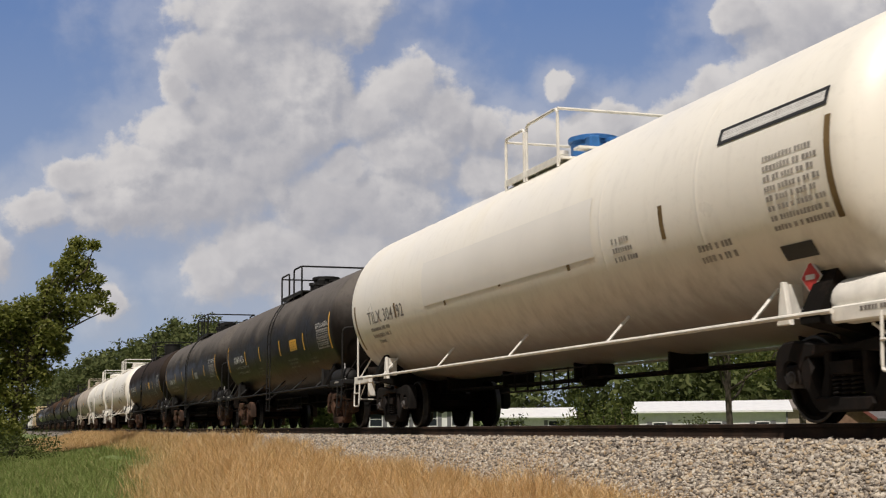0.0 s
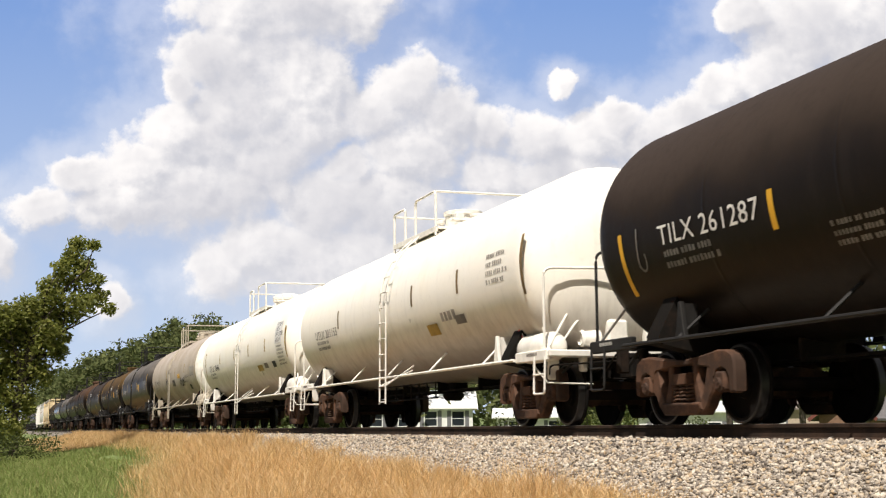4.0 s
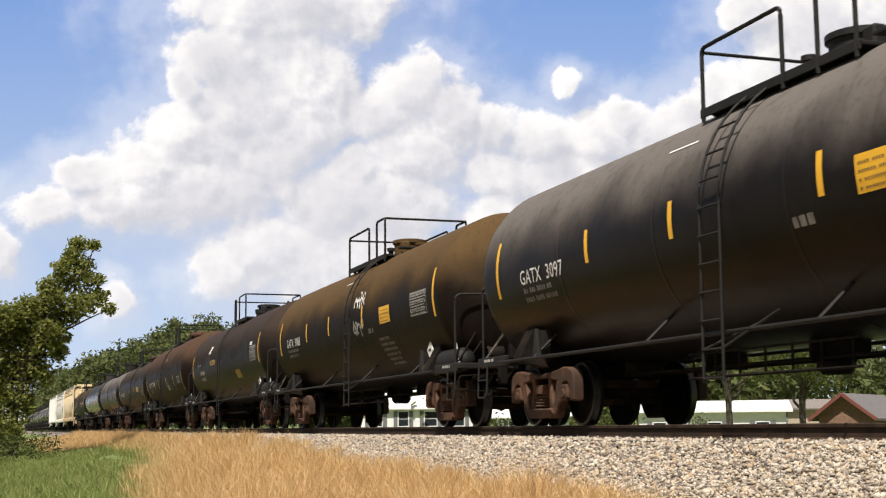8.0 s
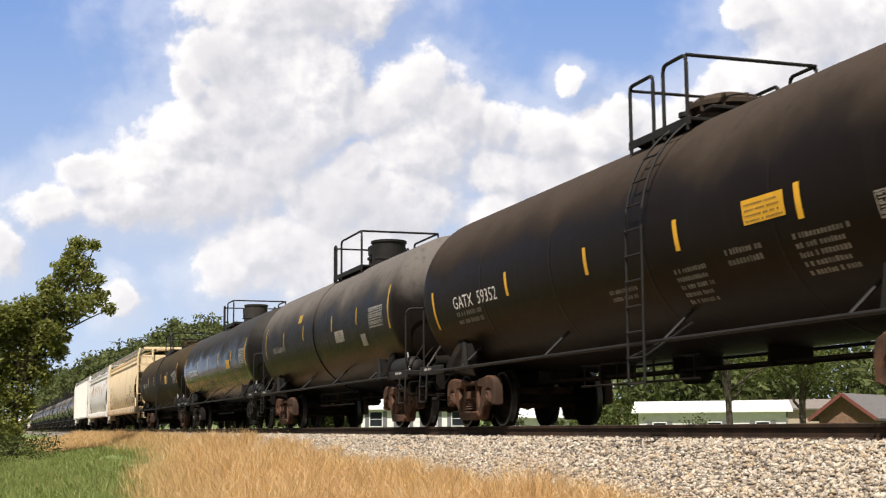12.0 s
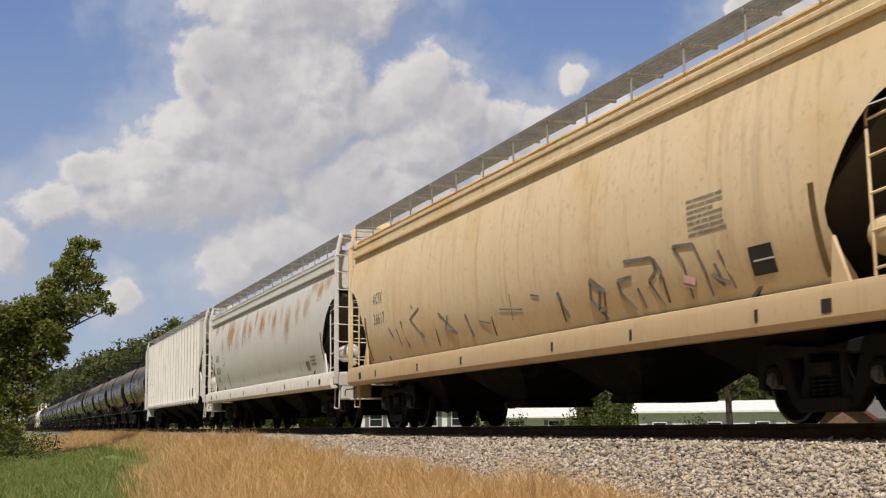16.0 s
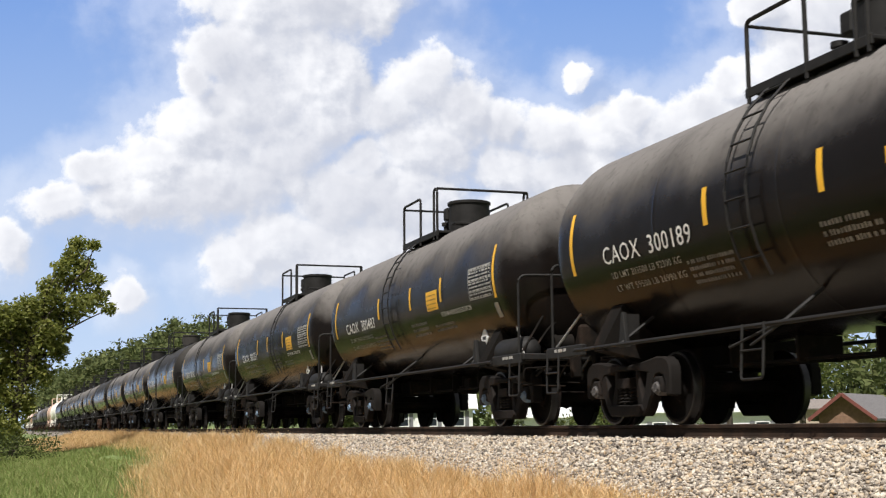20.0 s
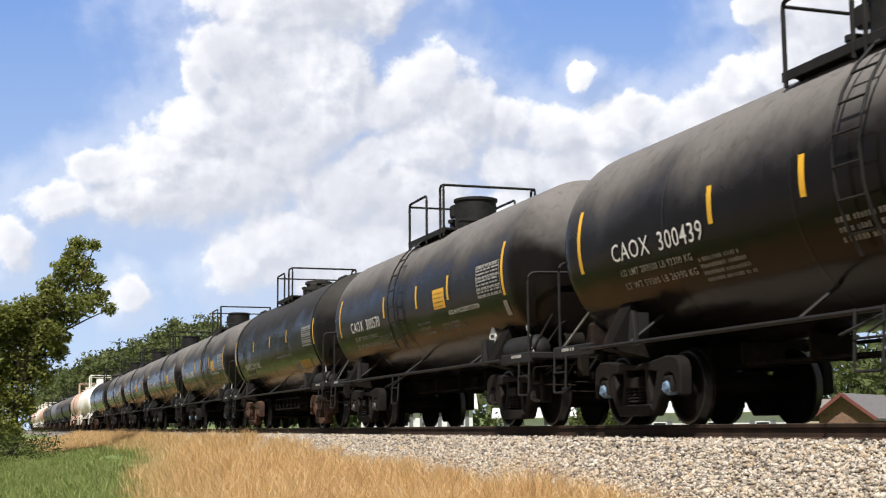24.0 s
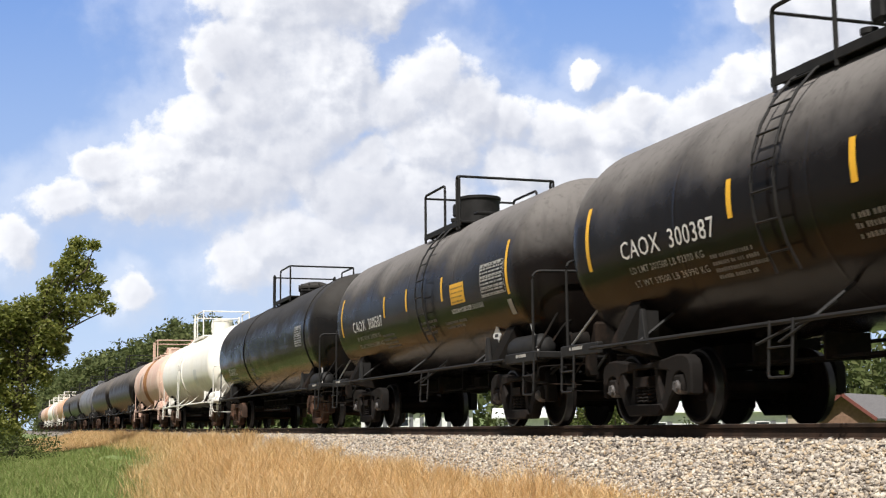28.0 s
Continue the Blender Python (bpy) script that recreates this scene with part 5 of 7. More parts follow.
car = tank_car("tank_car", "black tank car dusted olive brown with side ladder", 15.2, M_OLIVE, text="GATX  3090", text_x=2.0, text_w=1.56, text_a=-10, stripes=marks_at((0.6, 4.32, 6.7, 9.68, 12.0, 15.2)), panel=(11.1, 11.75, -12, 2, M_YELLOW), spec=(13.96, 15.0, -14, 5), marks=[("SR 8754", 13.38, -3, 0.15)],
               ladder=8.6, plat=(6.76, 8.57, 9.17, 9.77), lines=[(10.2, 0.4, 1, -12, 0.10), (11.2, 1.0, 5, -26, 0.06)], end_text="GATX|CAPY 23|CAPY 87|SPEC|WT LINE|POWER", diamond=(14.05, -40, M_LETTER), **GATX)
enter(car, -40.9, 15.2)

def side_patch(car, name, mat, label, z0, z1, x0, x1, y0=None, y1=None, lift=0.006):
    """A patch on a curved hopper side: from x0 to x1 at its foot, and from y0 to y1 at its top if that differs."""
    y0, y1 = x0 if y0 is None else y0, x1 if y1 is None else y1
    b = Build()
    vs, fs = [], []
    n = 6
    for k in range(n + 1):
        q = k / n
        z = z0 + (z1 - z0) * q
        y = -lerp(SIDE, z) - lift
        vs += [(x0 + (y0 - x0) * q, y, z), (x1 + (y1 - x1) * q, y, z)]
        if k:
            fs.append((2 * k - 2, 2 * k - 1, 2 * k + 1, 2 * k))
    b.add(vs, fs)
    return part(name, b, mat, car, label)


def wide_letters(car, text, x, z, y, height, width, mat):
    vs, fs = letters(text, height, 1.15)
    k = width / max(u for u, v in vs)
    put = [(x + u * k, y if y is not None else -lerp(SIDE, z + v) - 0.005, z + v) for u, v in vs]
    split_letters(Build().add(put, fs), mat, car)


def drawn(car, strokes, mat, lift=-1.592, thick=0.022):
    """A sprayed scrawl on a hopper side: flat strokes between points (x, z)."""
    b = Build()
    for line in strokes:
        for (x0, z0), (x1, z1) in zip(line, line[1:]):
            d = Vector((x1 - x0, z1 - z0))
            q = Vector((-d.y, d.x)).normalized() * thick
            f = lambda z: -lerp(SIDE, z) - 0.008
            b.add([(x0 - q.x, f(z0), z0 - q.y), (x1 - q.x, f(z1), z1 - q.y), (x1 + q.x, f(z1), z1 + q.y), (x0 + q.x, f(z0), z0 + q.y)], [(0, 1, 2, 3)])
    part("scrawl", b, mat, car, "dark sprayed scrawl")


car = round_hopper("hopper_car", "tan covered hopper car with rust-stained curved sides", 19.0, M_TAN, M_TAN, TRUCK_DARK)
wide_letters(car, "ACFX", -7.46, 2.50, None, 0.23, 0.66, M_LETGREY)
wide_letters(car, "36617", -7.46, 2.08, None, 0.23, 0.80, M_LETGREY)
for x in (-8.1, 8.05):
    side_patch(car, "reflective_stripe", M_OCHRE, "weathered ochre strip", 1.38, 2.28, x - 0.05, x + 0.05)
em = side_patch(car, "emblem", M_LETBLK, "dark square emblem", 1.52, 1.82, 6.80, 7.24)
side_patch(car, "emblem_bar", M_GREY, "", 1.66, 1.68, 6.86, 7.27, lift=0.010).parent = em
flat_lines(car, 5.66, 2.46, -1.585, 0.85, 7, 0.035, M_LETGREY)
drawn(car, [[(3.1, 1.36), (3.31, 1.71), (2.95, 1.9), (2.87, 1.64), (3.23, 1.37)], [(3.2, 1.75), (3.0, 1.5), (3.25, 1.5)]], M_LETGREY, thick=0.035)
drawn(car, [[(4.04, 1.41), (3.77, 1.63), (3.73, 1.8), (4.12, 1.81)], [(3.99, 2.01), (4.72, 1.97), (4.76, 1.81), (4.54, 1.71), (4.78, 1.39)], [(4.22, 1.66), (4.31, 1.41)], [(4.76, 1.95), (4.9, 1.77), (4.8, 1.7)]], M_LETGREY, thick=0.022)
drawn(car, [[(5.45, 1.42), (5.43, 1.83), (5.26, 2.03), (5.72, 2.0), (5.87, 1.67), (5.89, 1.4)], [(6.22, 1.87), (6.39, 1.44)], [(6.09, 1.74), (6.19, 1.49), (5.99, 1.63), (6.31, 1.5)]], M_LETGREY, thick=0.022)
drawn(car, [[(5.38, 1.66), (5.62, 1.6)], [(5.36, 1.62), (5.6, 1.56)]], M_FASCIA_PINK, thick=0.05)
drawn(car, [[(1.86, 1.84), (2.05, 1.47)], [(-1.98, 1.85), (-1.79, 1.47)], [(-5.62, 2.02), (-5.34, 1.51)]], M_LETGREY, thick=0.035)
drawn(car, [[(-4.85, 2.26), (-4.34, 1.62), (-5.0, 2.01), (-4.4, 2.17)], [(-3.33, 1.99), (-2.53, 1.57), (-3.1, 1.69), (-2.86, 1.91)], [(-6.46, 1.95), (-6.22, 1.75)], [(-5.95, 1.9), (-5.8, 1.55)]], M_LETGREY, thick=0.02)
drawn(car, [[(-1.4, 1.7), (-0.9, 1.62)], [(-0.4, 1.8), (0.5, 1.72)], [(0.1, 2.0), (0.05, 1.6)], [(0.9, 1.9), (1.2, 1.85)]], M_LETGREY, thick=0.012)
for x in (1.9, -0.8, -3.6, 4.9):
    side_patch(car, "bracket_stain", M_OCHRE, "", 1.42, 1.72, x - 0.025, x + 0.025)
enter(car, -61.05, 19.0)
car = round_hopper("hopper_car", "pale grey covered hopper car with rust streaks on its side", 19.0, M_GREY, M_WTRIM, TRUCK_DARK)
wide_letters(car, "ACFX", -7.72, 2.30, None, 0.23, 0.66, M_LETBLK)
wide_letters(car, "36254", -7.68, 1.87, None, 0.23, 0.80, M_LETBLK)
flat_lines(car, -7.6, 1.70, -1.588, 0.5, 2, 0.05, M_LETGREY)
for x, z0, z1 in ((-8.2, 1.41, 2.27), (-5.5, 1.39, 1.84), (8.1, 1.48, 2.27)):
    side_patch(car, "reflective_stripe", M_OCHRE, "weathered olive strip", z0, z1, x - 0.045, x + 0.045)
for x in (-2.85, -0.13, 2.72, 5.43):
    side_patch(car, "bracket_stain", M_LETGREY, "", 1.45, 1.70, x - 0.022, x + 0.022)
fr = side_patch(car, "stencil_frame", M_LETGREY, "", 2.12, 2.38, -6.25, -5.96)
side_patch(car, "stencil_face", M_GREY, "", 2.135, 2.365, -6.235, -5.975, lift=0.010).parent = fr
for z0, z1, x0, x1, y0, y1 in ((2.45, 3.69, -5.85, -4.45, -5.8, -3.95), (2.2, 3.5, -4.1, -3.1, -4.1, -3.1), (3.2, 3.69, -8.6, -7.8, -8.4, -7.5), (2.6, 3.4, -1.8, -0.9, -1.8, -0.9), (2.6, 3.5, 0.0, 1.15, 0.1, 1.2), (2.5, 3.4, 2.0, 2.9, 2.1, 2.9),
                               (2.2, 3.3, 3.85, 4.6, 3.95, 4.7), (2.6, 3.45, 6.0, 6.85, 6.2, 7.0), (3.25, 3.69, 6.6, 7.6, 6.7, 7.8), (2.5, 3.2, -6.7, -6.1, -6.7, -6.1), (3.2, 3.69, 8.0, 8.8, 8.2, 9.1), (2.6, 3.4, 5.1, 5.7, 5.1, 5.8), (2.5, 3.6, -2.75, -1.9, -2.75, -1.9),
                               (3.0, 3.69, 7.5, 8.1, 7.6, 8.2), (2.7, 3.5, 3.1, 3.7, 3.1, 3.7), (2.9, 3.6, -0.7, -0.2, -0.7, -0.2), (2.8, 3.5, 1.4, 1.9, 1.4, 1.9), (3.3, 3.69, -7.3, -6.6, -7.3, -6.5)):
    side_patch(car, "rust_streak", M_BLOOM, "orange rust streak", z0, z1, x0, x1, y0, y1)
side_patch(car, "notice_panel", M_LETGREY, "", 1.43, 1.66, 6.11, 6.5)
flat_lines(car, 6.7, 1.72, -1.575, 0.6, 3, 0.05, M_LETGREY)
b = Build()
for k in range(2):
    u = -0.35
    while u < 0.25:
        b.box((9.42, u, 3.72 - 0.13 * k), (0.006, 0.06, 0.07), 0.001)
        u += 0.085
part("small_lettering", b, M_REDSIGN, car, "red caution stencil")
enter(car, -81.34, 19.0)
car = ribbed_hopper("hopper_car", "light grey covered hopper car with vertical side posts", 20.24, M_LGREY, TRUCK_DARK)
wide_letters(car, "TEIX", -8.28, 2.07, -1.536, 0.24, 0.66, M_LETBLK)
wide_letters(car, "5949", -7.27, 2.07, -1.536, 0.24, 0.64, M_LETBLK)
wide_letters(car, "LD LMT", -8.22, 1.51, -1.536, 0.11, 0.55, M_LETBLK)
wide_letters(car, "LT WT", -8.22, 1.30, -1.536, 0.11, 0.50, M_LETBLK)
wide_letters(car, "194300 LBS", -7.40, 1.51, -1.536, 0.11, 0.72, M_LETBLK)
wide_letters(car, "68700 LBS", -7.40, 1.30, -1.536, 0.11, 0.70, M_LETBLK)
wide_letters(car, "88150 KG", -6.45, 1.51, -1.536, 0.11, 0.70, M_LETBLK)
wide_letters(car, "31160 KG", -6.45, 1.30, -1.536, 0.11, 0.70, M_LETBLK)
b = Build().box((-6.08, -1.537, 2.24), (0.24, 0.006, 0.32), 0.001)
fr = part("stencil_frame", b, M_LETBLK, car)
b = Build().box((-6.08, -1.541, 2.24), (0.21, 0.006, 0.29), 0.001)
part("stencil_face", b, M_LGREY, fr)
flat_lines(car, 7.62, 2.05, -1.536, 0.72, 8, 0.045, M_LETGREY)
flat_lines(car, -4.2, 1.36, -1.536, 0.6, 2, 0.04, M_LETGREY)
flat_lines(car, 6.1, 1.5, -1.536, 0.5, 3, 0.05, M_LETGREY)
flat_lines(car, 0.5, 1.38, -1.536, 0.7, 1, 0.05, M_LETGREY)
b = Build().box((7.13, -1.536, 1.44), (0.40, 0.006, 0.30), 0.001)
part("emblem", b, M_LETBLK, car, "dark square emblem")
b = Build().revolve("x", (10.02, -0.55, 3.66), [(0.0, 0.01), (0.0, 0.13), (0.008, 0.13), (0.008, 0.01)], 16)
part("end_marker", b, M_YELLOW, car, "yellow round sticker")
enter(car, -102.95, 20.24)



def short_tank(number, rear, kit, label="clean black short tank car with yellow stripes and yellow notice panel", paint=None, plat=(4.12, 5.25, 6.1, 6.3), late=False, second=5.3):
    """late: the ladder stands ahead of the middle stripe and the notice panel ahead of the third."""
    marks = (0.3, 3.77, second, 7.45, 10.6) if late else (0.3, 3.92, 6.12, 7.95, 10.6)
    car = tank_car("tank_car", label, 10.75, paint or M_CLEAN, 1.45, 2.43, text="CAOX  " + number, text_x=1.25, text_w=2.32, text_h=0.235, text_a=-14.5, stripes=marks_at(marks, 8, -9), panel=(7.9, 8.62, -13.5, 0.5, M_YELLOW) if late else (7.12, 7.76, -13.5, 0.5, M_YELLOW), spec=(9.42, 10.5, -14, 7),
                   ladder=6.2 if late else 4.52, plat=plat, dome="tall", lines=[(5.95, 1.0, 3, -22, 0.06), (3.3, 1.1, 4, -24, 0.05), (7.3, 1.2, 2, -26, 0.05)], marks=[("SODIUM HYDROXIDE SOLUTION", 7.85, -19.5, 0.085)], weigh="LD LMT 203500 LB 92300 KG|LT WT 59500 LB 26990 KG", ladder_low=0.46, plat_h=0.58,
                   end_text="CAOX " + number + "|CAPY 16660 US|CAPY 13869|CAPY 63 141", diamond=(9.5, -42, M_LETTER), patches=[(10.45, 10.62, -29, -19, M_PANEL, "pale scuffed patch")], kit=kit, pipe_stand=False, rail_z=1.01, dome_dx=5.5 - (plat[0] + plat[3]) / 2)
    return enter(car, rear, 10.75)


short_tank("300189", -116.0, TRUCK_DARK)
short_tank("300483", -129.35, TRUCK_BLUE)
short_tank("300331", -142.6, TRUCK_BLUE, late=True, plat=(5.0, 6.2, 6.88, 7.02))
short_tank("300112", -155.9, TRUCK_DARK, "clean black short tank car with yellow stripes")
car = tank_car("tank_car", "glossy black short tank car with yellow stripes", 10.4, M_BLACK2, 1.48, 2.43, text="TILX 290055", text_x=1.2, text_h=0.28, text_a=-12, stripes=marks_at((0.3, 3.7, 6.0, 8.0, 10.3)), panel=(7.0, 7.7, -13, 1, M_YELLOW), spec=(9.1, 10.1, -14, 6), plat=(4.17, 4.37, 5.07, 6.17), dome="tall", ladder=4.6, kit=TRUCK_DARK, plat_h=0.55)
enter(car, -169.1, 10.4)
short_tank("300439", -182.5, TRUCK_BLUE, plat=(4.6, 5.8, 6.0, 6.65), late=True, second=5.56)
short_tank("300570", -195.72, TRUCK_DARK)
car = tank_car("tank_car", "black tank car with end bands and white lettering", 11.2, M_BLACK2, 1.47, 2.43, text="SHPX 210180", text_w=2.36, text_x=1.5, text_h=0.20, text_a=-25, stripes=[(0.1, -16, 16), (3.24, -5, 7), (5.76, -5, 7), (8.05, -5, 8), (11.25, -14, 11)], spec=(9.95, 11.0, -14, 5),
               ladder=None, plat=(4.27, 5.27, 5.87, 6.37), dome="flat", seams=(0.3, 11.1), lines=[(6.4, 2.4, 1, -20, 0.09)], patches=[(9.1, 10.3, -36, -27, M_YDIRTY, "dirty yellow patch"), (8.6, 9.1, -37, -30, M_SLATE, "grey patch")], end_text="SHPX|CAPY|CAPY", kit=TRUCK_RUSTY, plat_h=0.55)
enter(car, -209.35, 11.2)
short_tank("300487", -222.7, TRUCK_BLUE, late=True, plat=(5.0, 6.2, 6.88, 7.02))
short_tank("300420", -236.1, TRUCK_DARK, late=True, plat=(5.0, 6.2, 6.88, 7.02))
short_tank("300387", -249.2, TRUCK_DARK)
short_tank("300507", -262.5, TRUCK_DARK, late=True, plat=(5.0, 6.2, 6.88, 7.02))
car = tank_car("tank_car", "glossy black tank car with ringed shell and pale labels", 13.8, M_BLACK2, 1.5, 2.42, text="UTLX 6612", text_x=1.4, text_h=0.24, text_a=-26, stripes=[], spec=(12.2, 13.0, -12, 8), plat=(6.67, 6.87, 7.67, 9.07), dome="round", seams=(4.6, 13.3), lines=[(5.4, 0.5, 3, -26, 0.09)], kit=TRUCK_RUSTY)
enter(car, -279.3, 13.8)
car = tank_car("tank_car", "bright white tank car with white ladders and trim", 13.6, M_WHITE, 1.5, 2.42, trim=M_WTRIM, text="", plat=(6.27, 6.57, 7.17, 8.87), dome="tall", ladder=6.2, seams=(6.6,), plat_h=0.75, patches=[(10.0, 10.8, -30, -4, M_GREY, "grey streaked patch")], kit=TRUCK_RUSTY)
enter(car, -296.0, 13.6)
car = tank_car("tank_car", "faded pink tank car with a rust-coloured band", 10.5, M_PINK, 1.48, 2.42, trim=M_PINK, text="", plat=(4.27, 4.57, 5.07, 6.27), dome="flat", patches=[(4.6, 6.2, -60, 70, M_RUSTPATCH, "rust-red band")], kit=TRUCK_RUSTY)
enter(car, -309.5, 10.5)


def far_tank(rear, L, paint, label, trim=None, plat=True, band=None):
    car = tank_car("tank_car", label, L, paint, 1.5, 2.42, trim=trim, text="", plat=(L / 2 - 1.2, L / 2 - 0.9, L / 2 - 0.3, L / 2 + 1.2) if plat else None, dome="flat", kit=TRUCK_RUSTY, lines=[(1.6, 1.2, 2, -12, 0.10)],
                   patches=[(band[0], band[1], -60, 70, band[2], "painted band")] if band else (), pipe_stand=False)
    return enter(car, rear, L)


far_tank(-327.0, 14.0, M_BLACK, "dull black tank car between paler cars")
far_tank(-344.0, 13.5, M_BLACK, "dull black tank car with bare dome")
far_tank(-361.0, 13.5, M_SLATE, "slate grey tank car in the distance")
far_tank(-377.5, 13.0, M_BLACK, "dull black tank car far down the train")
far_tank(-393.0, 12.5, M_BLACK, "dull black tank car far down the train")
far_tank(-408.5, 12.5, M_ORANGE, "orange-stained tank car with white trim", M_WTRIM)
far_tank(-424.0, 12.5, M_PINK, "faded pink and white tank car", M_WHITE, True, (4.0, 6.5, M_WTRIM))
far_tank(-439.5, 12.5, M_WHITE, "white tank car with rust stains", M_WTRIM)
far_tank(-455.0, 12.5, M_ORANGE, "orange-stained tank car with white trim", M_WTRIM)
far_tank(-470.5, 12.5, M_PINK, "faded pink tank car far down the train")
far_tank(-486.0, 12.5, M_BLACK, "dull black tank car far down the train")


# ---- sky backdrop with drifting clouds, far behind everything ----
SKY_D = 2600.0
UNIT = SKY_D / 2336.8        # metres on the backdrop for one unit of the cloud chart


def drift(t):
    """The clouds' drift on the backdrop since mid-clip: to the right and a little up."""
    u = t - 14.0
    return 1.62 * u * UNIT, 0.70 * u * UNIT, 0.0


CLOUDS_LEFT = [(500, 5, 215, 100), (640, 5, 85, 62), (400, 95, 100, 85), (335, 142, 42, 36), (440, 175, 140, 95), (345, 235, 120, 74), (265, 288, 95, 62), (170, 305, 80, 50), (235, 350, 160, 58), (85, 362, 95, 42),
               (380, 325, 150, 84), (475, 265, 110, 85), (565, 205, 90, 70), (555, 130, 105, 90), (0, 440, 48, 56), (205, 520, 42, 46)]
CLOUDS_RIGHT = [(735, 150, 95, 72), (675, 195, 85, 66), (800, 200, 82, 72), (735, 262, 118, 66), (632, 282, 56, 46), (510, 324, 42, 32), (590, 350, 110, 72), (700, 350, 140, 80), (470, 428, 118, 64), (400, 475, 80, 54),
                (620, 455, 210, 90), (885, 300, 76, 64), (880, 215, 60, 55), (955, 235, 95, 56), (1050, 240, 110, 60), (1112, 205, 52, 46), (890, 395, 100, 85), (1003, 136, 38, 30), (1030, 325, 200, 82),
                (1330, 15, 70, 42), (1440, 50, 140, 90), (1540, 40, 160, 130), (1400, 140, 125, 90), (1285, 150, 66, 56), (1225, 200, 66, 52), (1340, 235, 190, 85), (1175, 240, 85, 54), (1560, 180, 200, 110)]


def cloud_density():
    """A node group: how thick the cloud is at a place of the chart."""
    g = bpy.data.node_groups.new("cloud_density", "ShaderNodeTree")
    g.interface.new_socket("Place", in_out="INPUT", socket_type="NodeSocketVector")
    g.interface.new_socket("Density", in_out="OUTPUT", socket_type="NodeSocketFloat")
    n, l = g.nodes, g.links
    gi, go = n.new("NodeGroupInput"), n.new("NodeGroupOutput")
    wob = node(n, l, "ShaderNodeTexNoise", [("Vector", gi.outputs[0]), ("Scale", 0.013), ("Detail", 5.0), ("Roughness", 0.6)])
    off = node(n, l, "ShaderNodeVectorMath", [(0, wob.outputs["Color"]), (1, (0.5, 0.5, 0.5))], operation="SUBTRACT").outputs[0]
    off = node(n, l, "ShaderNodeVectorMath", [(0, off), (1, (62.0, 62.0, 0.0))], operation="MULTIPLY").outputs[0]
    p = node(n, l, "ShaderNodeVectorMath", [(0, gi.outputs[0]), (1, off)], operation="ADD").outputs[0]
    best = None
    for x, y, rx, ry in CLOUDS_LEFT + CLOUDS_RIGHT:
        q = node(n, l, "ShaderNodeVectorMath", [(0, p), (1, (x - 780.0, 439.0 - y, 0.0))], operation="SUBTRACT").outputs[0]
        q = node(n, l, "ShaderNodeVectorMath", [(0, q), (1, (1.0 / rx, 1.0 / ry, 0.0))], operation="MULTIPLY").outputs[0]
        d = node(n, l, "ShaderNodeVectorMath", [(0, q)], operation="LENGTH").outputs["Value"]
        v = math_n(n, l, "SUBTRACT", 1.0, d)
        best = v if best is None else node(n, l, "ShaderNodeMath", [(0, best), (1, v), (2, 0.26)], operation="SMOOTH_MAX").outputs[0]
    best = math_n(n, l, "MINIMUM", best, 0.62)
    # billows at two sizes, and torn edges
    v = best
    for size, amount in ((0.017, 0.34), (0.041, 0.20)):
        cell = node(n, l, "ShaderNodeTexVoronoi", [("Vector", p), ("Scale", size), ("Smoothness", 0.6)], feature="SMOOTH_F1").outputs["Distance"]
        v = math_n(n, l, "ADD", v, math_n(n, l, "MULTIPLY", math_n(n, l, "SUBTRACT", 0.42, cell), amount))
    torn = noise_of(n, l, gi.outputs[0], 0.018, 8.0, 0.62)
    v = math_n(n, l, "ADD", v, math_n(n, l, "MULTIPLY", math_n(n, l, "SUBTRACT", torn, 0.5), 0.75))
    l.new(math_n(n, l, "ADD", v, 0.06), go.inputs[0])
    return g


